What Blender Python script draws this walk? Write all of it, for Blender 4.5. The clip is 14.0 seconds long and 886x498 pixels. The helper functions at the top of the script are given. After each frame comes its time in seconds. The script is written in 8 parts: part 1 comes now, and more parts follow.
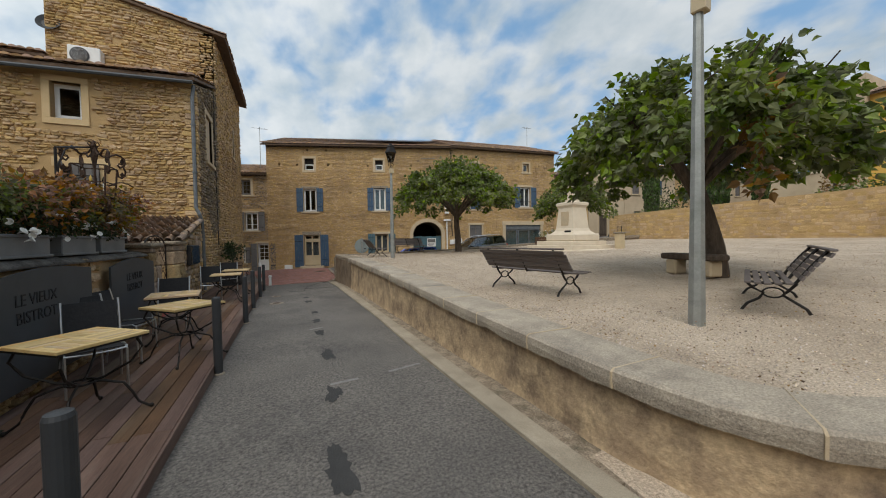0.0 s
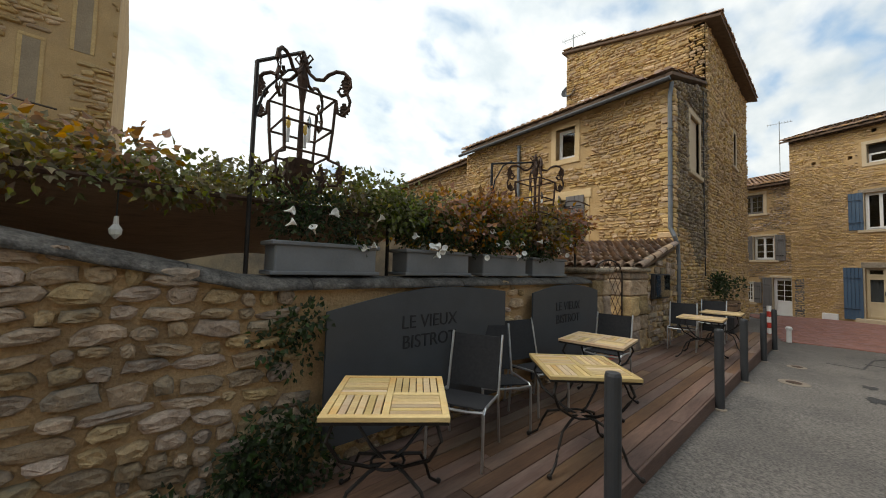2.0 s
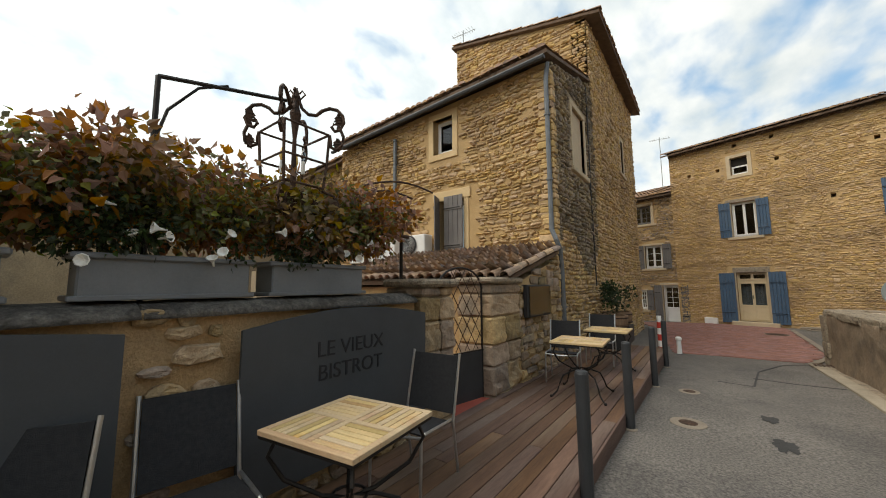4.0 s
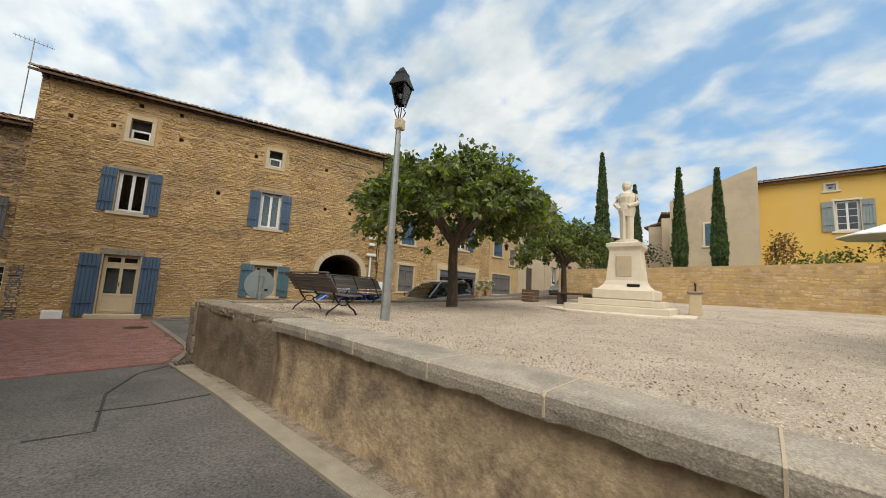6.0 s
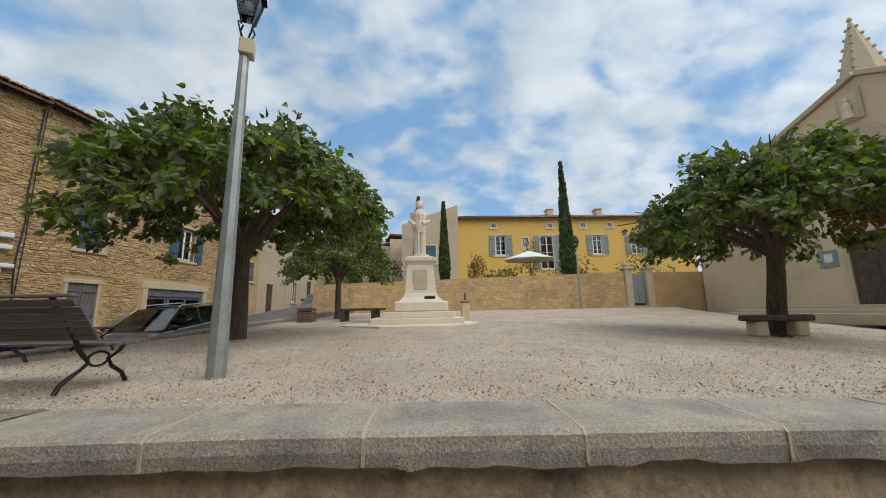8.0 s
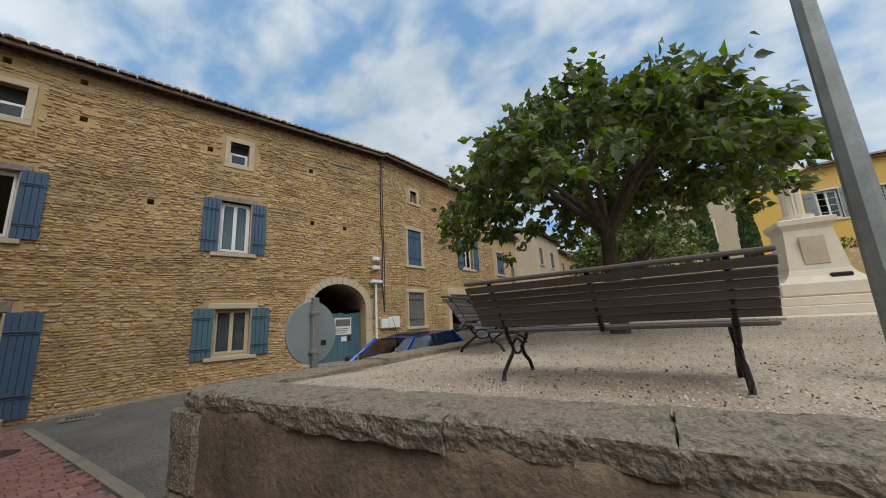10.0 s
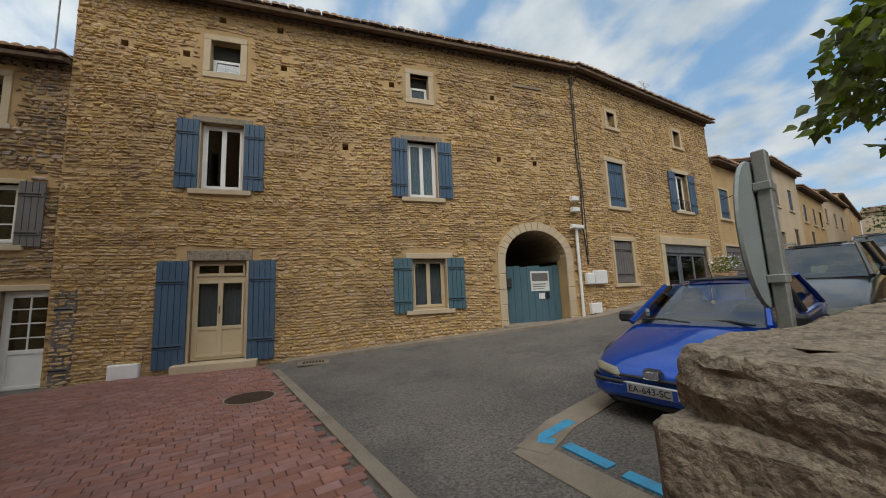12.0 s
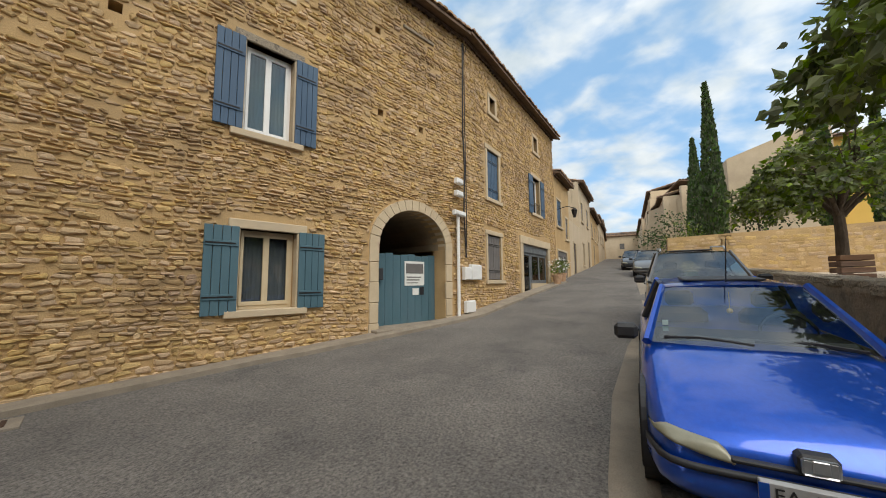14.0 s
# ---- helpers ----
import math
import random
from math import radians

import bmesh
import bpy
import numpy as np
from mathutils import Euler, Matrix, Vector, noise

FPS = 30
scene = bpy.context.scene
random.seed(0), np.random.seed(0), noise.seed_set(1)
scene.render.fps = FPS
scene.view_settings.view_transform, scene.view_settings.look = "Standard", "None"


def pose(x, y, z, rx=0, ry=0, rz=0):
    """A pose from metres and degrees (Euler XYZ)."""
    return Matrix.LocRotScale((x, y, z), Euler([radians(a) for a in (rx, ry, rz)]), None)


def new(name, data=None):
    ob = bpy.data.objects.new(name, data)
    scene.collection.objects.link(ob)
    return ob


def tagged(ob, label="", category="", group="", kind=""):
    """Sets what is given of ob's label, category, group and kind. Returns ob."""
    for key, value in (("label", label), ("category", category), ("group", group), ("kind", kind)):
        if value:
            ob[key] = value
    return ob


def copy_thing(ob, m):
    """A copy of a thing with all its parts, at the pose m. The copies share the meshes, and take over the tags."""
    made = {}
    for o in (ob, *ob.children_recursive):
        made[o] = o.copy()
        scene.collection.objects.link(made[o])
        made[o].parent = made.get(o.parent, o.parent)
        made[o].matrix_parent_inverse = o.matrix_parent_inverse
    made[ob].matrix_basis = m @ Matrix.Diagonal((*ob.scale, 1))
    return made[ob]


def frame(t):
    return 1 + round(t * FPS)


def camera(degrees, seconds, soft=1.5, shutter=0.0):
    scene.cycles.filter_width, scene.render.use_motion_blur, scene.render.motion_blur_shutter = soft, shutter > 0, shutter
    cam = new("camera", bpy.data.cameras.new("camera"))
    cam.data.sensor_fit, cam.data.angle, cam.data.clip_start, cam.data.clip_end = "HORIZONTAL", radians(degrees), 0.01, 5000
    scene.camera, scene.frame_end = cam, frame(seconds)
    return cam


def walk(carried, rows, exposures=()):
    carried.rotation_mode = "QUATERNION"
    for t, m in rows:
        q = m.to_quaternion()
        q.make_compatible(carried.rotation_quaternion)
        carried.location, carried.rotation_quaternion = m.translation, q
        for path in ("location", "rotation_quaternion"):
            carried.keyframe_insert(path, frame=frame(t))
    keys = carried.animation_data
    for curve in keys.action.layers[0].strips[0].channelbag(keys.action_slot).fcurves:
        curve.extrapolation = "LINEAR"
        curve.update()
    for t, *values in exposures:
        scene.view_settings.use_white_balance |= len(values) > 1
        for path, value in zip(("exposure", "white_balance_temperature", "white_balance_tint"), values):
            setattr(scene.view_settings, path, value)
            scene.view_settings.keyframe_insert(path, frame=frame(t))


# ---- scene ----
cam = camera(103.6, 14.0, soft=1.0)
# seconds, place, tilt, lean, heading
PATH = [
    (0.0, 0.000, 0.000, 1.703, 88.34, 0.89, -24.03),
    (0.5, 0.079, 0.733, 1.697, 88.49, 0.35, -9.55),
    (1.0, 0.055, 1.473, 1.672, 89.25, -0.18, 11.15),
    (1.5, 0.074, 2.200, 1.665, 90.51, -0.79, 32.70),
    (2.0, 0.114, 2.875, 1.660, 92.89, -1.65, 48.07),
    (2.2, 0.135, 3.161, 1.651, 94.47, -1.69, 52.16),
    (4.3, -0.041, 6.063, 1.624, 95.77, 1.27, 29.15),
    (4.5, -0.031, 6.373, 1.600, 95.33, 1.46, 22.29),
    (5.0, -0.023, 7.134, 1.570, 94.92, 1.12, 2.34),
    (5.5, 0.011, 7.924, 1.566, 95.02, -0.74, -20.98),
    (6.0, 0.062, 8.564, 1.559, 96.49, -3.21, -47.64),
    (6.5, 0.145, 9.247, 1.558, 99.34, -3.82, -72.79),
    (7.0, 0.279, 9.875, 1.572, 100.34, -0.95, -89.45),
    (7.2, 0.295, 10.119, 1.569, 100.22, 0.63, -93.91),
    (9.3, 0.578, 13.167, 1.525, 100.63, 4.13, -76.16),
    (9.5, 0.631, 13.464, 1.497, 101.33, 4.40, -71.35),
    (10.0, 0.694, 14.230, 1.458, 101.59, 3.07, -57.68),
    (10.5, 0.787, 15.025, 1.418, 100.75, 1.97, -44.58),
    (11.0, 0.817, 15.790, 1.330, 99.72, 3.09, -34.49),
    (11.5, 0.954, 16.574, 1.269, 98.40, 3.47, -31.14),
    (12.0, 1.195, 17.295, 1.180, 97.32, 2.39, -34.93),
    (12.5, 1.497, 17.978, 1.160, 95.75, 1.32, -42.16),
    (13.0, 1.786, 18.606, 1.167, 94.75, 1.35, -48.78),
    (13.5, 2.093, 19.174, 1.209, 95.13, 1.46, -57.16),
    (14.0, 2.355, 19.686, 1.212, 95.49, 0.43, -62.14),
]
walk(cam, [(r[0], pose(*r[1:])) for r in PATH],
     exposures=[(0.0, 0.32, 6450, 10), (1.0, 0.34, 6500, 10), (1.5, 0.45, 6600, 10), (2.2, 0.68, 6950, 10), (4.5, 0.74, 7100, 10), (5.5, 0.75, 7000, 10), (7.0, 0.43, 6400, 10), (9.5, 0.34, 6150, 10), (10.3, 0.33, 6150, 10), (11.0, 0.36, 6450, 10), (12.0, 0.38, 6500, 10), (13.5, 0.76, 6600, 10), (14.0, 0.80, 6650, 10)])

# ---- light ----
SUN_AZ, SUN_EL = 217.0, 52.0          # degrees: compass style, clockwise from +y
world = bpy.data.worlds.new("sky")
scene.world = world
world.use_nodes = True
nt = world.node_tree
nt.nodes.clear()
w_out = nt.nodes.new("ShaderNodeOutputWorld")
w_bg = nt.nodes.new("ShaderNodeBackground")
w_sky = nt.nodes.new("ShaderNodeTexSky")
w_sky.sky_type = 'NISHITA'
w_sky.sun_disc = False
w_sky.sun_elevation = radians(SUN_EL)
w_sky.sun_rotation = radians(SUN_AZ)
w_tc = nt.nodes.new("ShaderNodeTexCoord")
w_sep = nt.nodes.new("ShaderNodeSeparateXYZ")
nt.links.new(w_tc.outputs["Generated"], w_sep.inputs[0])
w_add = nt.nodes.new("ShaderNodeMath"); w_add.operation = 'MAXIMUM'; w_add.inputs[1].default_value = 0.0
nt.links.new(w_sep.outputs[2], w_add.inputs[0])
w_off = nt.nodes.new("ShaderNodeMath"); w_off.operation = 'ADD'; w_off.inputs[1].default_value = 0.42
nt.links.new(w_add.outputs[0], w_off.inputs[0])
w_comb = nt.nodes.new("ShaderNodeCombineXYZ")
for k in (0, 1):
    dv = nt.nodes.new("ShaderNodeMath"); dv.operation = 'DIVIDE'
    nt.links.new(w_sep.outputs[k], dv.inputs[0]); nt.links.new(w_off.outputs[0], dv.inputs[1])
    nt.links.new(dv.outputs[0], w_comb.inputs[k])
w_map = nt.nodes.new("ShaderNodeMapping")
w_map.inputs["Rotation"].default_value = (0, 0, radians(20))
w_map.inputs["Scale"].default_value = (1.3, 1.0, 1.0)
w_map.inputs["Location"].default_value = (3.1, 0.7, 0.0)
nt.links.new(w_comb.outputs[0], w_map.inputs[0])


def sky_noise(scale, detail, roughness, distortion=0.0):
    n = nt.nodes.new("ShaderNodeTexNoise")
    n.inputs["Scale"].default_value, n.inputs["Detail"].default_value = scale, detail
    n.inputs["Roughness"].default_value, n.inputs["Distortion"].default_value = roughness, distortion
    nt.links.new(w_map.outputs[0], n.inputs["Vector"])
    return n.outputs[0]


def sky_math(op, a, b):
    n = nt.nodes.new("ShaderNodeMath"); n.operation = op
    for k, q in enumerate((a, b)):
        if isinstance(q, (int, float)):
            n.inputs[k].default_value = q
        else:
            nt.links.new(q, n.inputs[k])
    return n.outputs[0]


# fleecy cloud that thins out towards the east: broad banks, with small puffs in them
w_cover = sky_math('ADD', sky_math('MULTIPLY', sky_noise(2.2, 4, 0.5), 0.45), sky_math('MULTIPLY', sky_noise(7.0, 5, 0.46, 0.2), 0.55))
w_cover = sky_math('SUBTRACT', w_cover, sky_math('MULTIPLY', w_sep.outputs[0], 0.075))
w_r1 = nt.nodes.new("ShaderNodeValToRGB")
w_r1.color_ramp.interpolation = 'EASE'
w_r1.color_ramp.elements[0].position, w_r1.color_ramp.elements[1].position = 0.32, 0.53
w_r1.color_ramp.elements[0].color = (0.1, 0.1, 0.1, 1)
nt.links.new(w_cover, w_r1.inputs[0])
w_r2 = nt.nodes.new("ShaderNodeValToRGB")
w_r2.color_ramp.elements[0].position, w_r2.color_ramp.elements[1].position = 0.32, 0.62
w_r2.color_ramp.elements[0].color = (3.9, 4.65, 5.2, 1)
w_r2.color_ramp.elements[1].color = (6.0, 6.4, 6.6, 1)
nt.links.new(sky_noise(4.2, 6, 0.55), w_r2.inputs[0])
w_blue = nt.nodes.new("ShaderNodeMix"); w_blue.data_type = 'RGBA'
w_blue.inputs["Factor"].default_value = 0.55
w_blue.inputs["B"].default_value = (1.25, 3.05, 5.2, 1)
nt.links.new(w_sky.outputs[0], w_blue.inputs["A"])
w_mix = nt.nodes.new("ShaderNodeMix"); w_mix.data_type = 'RGBA'
nt.links.new(w_r1.outputs[0], w_mix.inputs["Factor"])
# the veil is brighter on the side where the sun stands
w_dot = nt.nodes.new("ShaderNodeVectorMath"); w_dot.operation = 'DOT_PRODUCT'
w_dot.inputs[1].default_value = (-0.9, -0.43, 0.0)
nt.links.new(w_tc.outputs["Generated"], w_dot.inputs[0])
w_glow = nt.nodes.new("ShaderNodeVectorMath"); w_glow.operation = 'SCALE'
nt.links.new(w_r2.outputs[0], w_glow.inputs[0])
nt.links.new(sky_math('ADD', sky_math('MULTIPLY', w_dot.outputs["Value"], 0.24), 0.99), w_glow.inputs["Scale"])
nt.links.new(w_blue.outputs["Result"], w_mix.inputs["A"]); nt.links.new(w_glow.outputs[0], w_mix.inputs["B"])
nt.links.new(w_mix.outputs["Result"], w_bg.inputs[0])
w_bg.inputs[1].default_value = 0.112
nt.links.new(w_bg.outputs[0], w_out.inputs[0])

sun_data = bpy.data.lights.new("sun", 'SUN')
sun_data.energy, sun_data.angle, sun_data.color = 1.5, radians(50), (1.0, 0.95, 0.87)
sun = new("sun", sun_data)
sun_dir = Vector((math.sin(radians(SUN_AZ)) * math.cos(radians(SUN_EL)), math.cos(radians(SUN_AZ)) * math.cos(radians(SUN_EL)), math.sin(radians(SUN_EL))))
sun.rotation_euler = sun_dir.to_track_quat("Z", "Y").to_euler()

# ---- materials ----
def surf(name, c1, c2, scale=2.0, rough=0.8, bump=0.0, bscale=40.0, island=0.0, objrand=0.0, metal=0.0, c3=None, c3_scale=0.5, c3_amount=0.5, grain=0.15, spec=0.4, stretch=(1, 1, 1), coat=0.0, voronoi=0.0, vscale=60.0, sheet=0.0):
    m = bpy.data.materials.new(name)
    m.use_nodes = True
    t = m.node_tree
    bs = t.nodes["Principled BSDF"]
    tc = t.nodes.new("ShaderNodeTexCoord")
    mp = t.nodes.new("ShaderNodeMapping")
    mp.inputs["Scale"].default_value = stretch
    t.links.new(tc.outputs["Object"], mp.inputs[0])
    vec = mp.outputs[0]
    oi = t.nodes.new("ShaderNodeObjectInfo")
    if objrand:
        ad = t.nodes.new("ShaderNodeVectorMath"); ad.operation = 'ADD'
        mu = t.nodes.new("ShaderNodeMath"); mu.operation = 'MULTIPLY'; mu.inputs[1].default_value = 37.0
        t.links.new(oi.outputs["Random"], mu.inputs[0])
        t.links.new(vec, ad.inputs[0]); t.links.new(mu.outputs[0], ad.inputs[1])
        vec = ad.outputs[0]

    def noise_at(sc, detail=6, ro=0.6):
        n = t.nodes.new("ShaderNodeTexNoise")
        n.inputs["Scale"].default_value, n.inputs["Detail"].default_value, n.inputs["Roughness"].default_value = sc, detail, ro
        t.links.new(vec, n.inputs["Vector"])
        return n.outputs[0]

    def ramp(sock, lo, hi):
        r = t.nodes.new("ShaderNodeMapRange")
        r.inputs["From Min"].default_value, r.inputs["From Max"].default_value = lo, hi
        t.links.new(sock, r.inputs[0])
        return r.outputs[0]

    def mix(fac, a, b, mode='MIX'):
        x = t.nodes.new("ShaderNodeMix"); x.data_type = 'RGBA'; x.blend_type = mode
        for sock, key in ((fac, "Factor"), (a, "A"), (b, "B")):
            if isinstance(sock, (int, float)):
                x.inputs[key].default_value = sock
            elif isinstance(sock, tuple):
                x.inputs[key].default_value = (*sock, 1)
            else:
                t.links.new(sock, x.inputs[key])
        return x.outputs["Result"]

    col = mix(ramp(noise_at(scale), 0.3, 0.7), tuple(c1), tuple(c2))
    if c3:
        f = ramp(noise_at(c3_scale, 8, 0.68), 0.5, 0.66)
        mm = t.nodes.new("ShaderNodeMath"); mm.operation = 'MULTIPLY'; mm.inputs[1].default_value = c3_amount
        t.links.new(f, mm.inputs[0])
        col = mix(mm.outputs[0], col, tuple(c3))
    if grain:
        g = ramp(noise_at(bscale * 1.3, 4, 0.7), 0.25, 0.75)
        hs = t.nodes.new("ShaderNodeHueSaturation")
        mr = t.nodes.new("ShaderNodeMapRange"); mr.inputs["To Min"].default_value, mr.inputs["To Max"].default_value = 1 - grain, 1 + grain
        t.links.new(g, mr.inputs[0]); t.links.new(mr.outputs[0], hs.inputs["Value"]); t.links.new(col, hs.inputs["Color"])
        col = hs.outputs[0]
    for amount, src in ((island, "geo"), (objrand, "obj")):
        if amount:
            if src == "geo":
                ge = t.nodes.new("ShaderNodeNewGeometry"); ro = ge.outputs["Random Per Island"]
            else:
                ro = oi.outputs["Random"]
            hs = t.nodes.new("ShaderNodeHueSaturation")
            mr = t.nodes.new("ShaderNodeMapRange"); mr.inputs["To Min"].default_value, mr.inputs["To Max"].default_value = 1 - amount, 1 + amount
            t.links.new(ro, mr.inputs[0]); t.links.new(mr.outputs[0], hs.inputs["Value"])
            wn = t.nodes.new("ShaderNodeTexWhiteNoise"); wn.noise_dimensions = '1D'
            t.links.new(ro, wn.inputs["W"])
            mr2 = t.nodes.new("ShaderNodeMapRange"); mr2.inputs["To Min"].default_value, mr2.inputs["To Max"].default_value = 0.5 - 0.04 * amount, 0.5 + 0.04 * amount
            t.links.new(wn.outputs[0], mr2.inputs[0]); t.links.new(mr2.outputs[0], hs.inputs["Hue"])
            mr3 = t.nodes.new("ShaderNodeMapRange"); mr3.inputs["To Min"].default_value, mr3.inputs["To Max"].default_value = 1 - amount, 1 + 0.6 * amount
            t.links.new(wn.outputs[0], mr3.inputs[0]); t.links.new(mr3.outputs[0], hs.inputs["Saturation"])
            t.links.new(col, hs.inputs["Color"]); col = hs.outputs[0]
    t.links.new(col, bs.inputs["Base Color"])
    bs.inputs["Roughness"].default_value = rough
    bs.inputs["Metallic"].default_value = metal
    bs.inputs["Specular IOR Level"].default_value = spec
    bs.inputs["Coat Weight"].default_value = coat
    bs.inputs["Coat Roughness"].default_value = 0.04
    if bump:
        h = noise_at(bscale, 5, 0.65)
        if voronoi:
            vo = t.nodes.new("ShaderNodeTexVoronoi"); vo.inputs["Scale"].default_value = vscale
            t.links.new(vec, vo.inputs["Vector"])
            ma = t.nodes.new("ShaderNodeMath"); ma.operation = 'MULTIPLY_ADD'; ma.inputs[1].default_value = -voronoi
            t.links.new(vo.outputs["Distance"], ma.inputs[0]); t.links.new(h, ma.inputs[2]); h = ma.outputs[0]
        b = t.nodes.new("ShaderNodeBump")
        b.inputs["Strength"].default_value, b.inputs["Distance"].default_value = bump, 0.02
        t.links.new(h, b.inputs["Height"]); t.links.new(b.outputs[0], bs.inputs["Normal"])
    return m


def glass_mat(name, tint, dark=0.55, ior=1.7):
    m = bpy.data.materials.new(name)
    m.use_nodes = True
    t = m.node_tree
    t.nodes.clear()
    out = t.nodes.new("ShaderNodeOutputMaterial")
    mx = t.nodes.new("ShaderNodeMixShader")
    tr = t.nodes.new("ShaderNodeBsdfTransparent"); tr.inputs[0].default_value = (*[c * dark for c in tint], 1)
    gl = t.nodes.new("ShaderNodeBsdfGlossy"); gl.inputs["Roughness"].default_value = 0.03
    fr = t.nodes.new("ShaderNodeFresnel"); fr.inputs[0].default_value = ior
    t.links.new(fr.outputs[0], mx.inputs[0]); t.links.new(tr.outputs[0], mx.inputs[1]); t.links.new(gl.outputs[0], mx.inputs[2])
    t.links.new(mx.outputs[0], out.inputs[0])
    return m


STONE = surf("limestone_rubble", (0.45, 0.295, 0.135), (0.55, 0.385, 0.195), 3.0, 0.95, 0.9, 22, island=0.17, c3=(0.25, 0.165, 0.10), c3_scale=0.5, c3_amount=0.7, grain=0.2)
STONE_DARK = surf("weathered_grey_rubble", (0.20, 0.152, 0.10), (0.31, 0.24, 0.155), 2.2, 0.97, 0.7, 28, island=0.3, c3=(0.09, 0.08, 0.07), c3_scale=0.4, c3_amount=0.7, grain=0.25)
STONE_NEAR = surf("terrace_wall_stone", (0.29, 0.20, 0.12), (0.49, 0.355, 0.22), 9.0, 0.97, 1.0, 34, objrand=0.3, c3=(0.16, 0.145, 0.12), c3_scale=1.6, c3_amount=0.75, grain=0.28)
STONE_NEAR_J = surf("terrace_wall_stone_joined", (0.29, 0.20, 0.12), (0.49, 0.355, 0.22), 9.0, 0.97, 1.0, 34, island=0.3, c3=(0.16, 0.145, 0.12), c3_scale=1.6, c3_amount=0.75, grain=0.28)
STONE_O = surf("limestone_rubble_single", (0.45, 0.295, 0.135), (0.55, 0.385, 0.195), 3.0, 0.95, 0.9, 22, objrand=0.17, c3=(0.25, 0.165, 0.10), c3_scale=0.5, c3_amount=0.7, grain=0.2)
MORTAR = surf("lime_mortar", (0.42, 0.275, 0.125), (0.52, 0.355, 0.175), 1.2, 0.97, 0.7, 45, c3=(0.28, 0.20, 0.12), c3_scale=0.5, grain=0.2)
TERRACE_MORTAR = surf("sandy_terrace_mortar", (0.37, 0.235, 0.115), (0.50, 0.335, 0.175), 2.5, 0.97, 1.0, 38, c3=(0.15, 0.115, 0.08), c3_scale=0.9, c3_amount=0.7, grain=0.25)
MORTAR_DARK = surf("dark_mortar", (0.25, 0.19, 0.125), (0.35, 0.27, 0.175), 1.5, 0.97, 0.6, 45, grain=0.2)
DRESSED = surf("dressed_limestone", (0.46, 0.36, 0.24), (0.56, 0.45, 0.30), 3.0, 0.85, 0.3, 60, c3=(0.33, 0.27, 0.20), c3_scale=1.5, grain=0.1)
DRESSED_WARM = surf("warm_dressed_limestone", (0.55, 0.39, 0.20), (0.62, 0.46, 0.26), 3.0, 0.85, 0.3, 60, grain=0.1)
OLD_COPE = surf("lichened_coping_stone", (0.17, 0.135, 0.10), (0.47, 0.39, 0.285), 9.0, 0.97, 1.0, 48, c3=(0.055, 0.044, 0.035), c3_scale=9, c3_amount=0.85, grain=0.5, voronoi=0.5, vscale=45)
TERRACE_COPE = surf("dark_lichened_coping", (0.06, 0.055, 0.05), (0.18, 0.165, 0.145), 14.0, 0.96, 1.0, 40, c3=(0.045, 0.04, 0.036), c3_scale=5.0, c3_amount=0.9, grain=0.5)
OLD_PLASTER = surf("stained_old_render", (0.17, 0.125, 0.085), (0.27, 0.20, 0.135), 3.0, 0.96, 1.0, 20, c3=(0.10, 0.08, 0.06), c3_scale=2.2, c3_amount=0.7, grain=0.25)
DRY_LEAF = surf("dry_leaf", (0.16, 0.09, 0.05), (0.30, 0.19, 0.10), 3.0, 0.8, 0, island=0.5, grain=0.0)
COPE = surf("grey_coping", (0.31, 0.262, 0.205), (0.45, 0.385, 0.30), 3.0, 0.9, 0.6, 55, c3=(0.20, 0.17, 0.14), c3_scale=1.6, c3_amount=0.7, grain=0.5)
PLASTER = surf("stained_lime_render", (0.30, 0.215, 0.14), (0.60, 0.45, 0.275), 3.2, 0.93, 1.0, 18, c3=(0.15, 0.11, 0.08), c3_scale=2.4, c3_amount=0.75, grain=0.3)
ASPHALT = surf("worn_asphalt", (0.115, 0.104, 0.093), (0.17, 0.153, 0.135), 0.7, 0.9, 1.0, 30, c3=(0.065, 0.06, 0.057), c3_scale=0.5, c3_amount=0.6, grain=0.8)
CONCRETE = surf("worn_concrete", (0.20, 0.165, 0.125), (0.30, 0.25, 0.19), 2.5, 0.92, 0.5, 70, c3=(0.2, 0.17, 0.14), c3_scale=1.0, grain=0.2)
KERB = surf("pale_concrete_kerb", (0.30, 0.255, 0.19), (0.41, 0.35, 0.265), 2.5, 0.92, 0.5, 70, c3=(0.24, 0.20, 0.15), c3_scale=1.4, c3_amount=0.6, grain=0.25)
WALL_GRIT = surf("dirty_grit", (0.20, 0.155, 0.11), (0.40, 0.325, 0.24), 9.0, 0.97, 1.0, 45, c3=(0.13, 0.115, 0.08), c3_scale=4.0, c3_amount=0.8, grain=0.6)
GRAVEL = surf("pale_gravel", (0.41, 0.325, 0.24), (0.55, 0.45, 0.345), 1.0, 0.97, 0.6, 42, c3=(0.30, 0.24, 0.18), c3_scale=1.3, c3_amount=0.45, grain=0.6, voronoi=0.7, vscale=80)
PEBBLE = surf("mixed_pebble", (0.30, 0.23, 0.165), (0.58, 0.48, 0.37), 3.0, 0.95, 0, island=0.5, grain=0)
PAVER = surf("red_concrete_paver", (0.235, 0.105, 0.085), (0.30, 0.15, 0.12), 8, 0.9, 0.4, 90, objrand=0.18, c3=(0.2, 0.1, 0.08), c3_scale=1.5, grain=0.15)
PAVER_J = surf("red_concrete_paver_joined", (0.235, 0.105, 0.085), (0.30, 0.15, 0.12), 8, 0.9, 0.4, 90, island=0.18, c3=(0.2, 0.1, 0.08), c3_scale=1.5, grain=0.15)
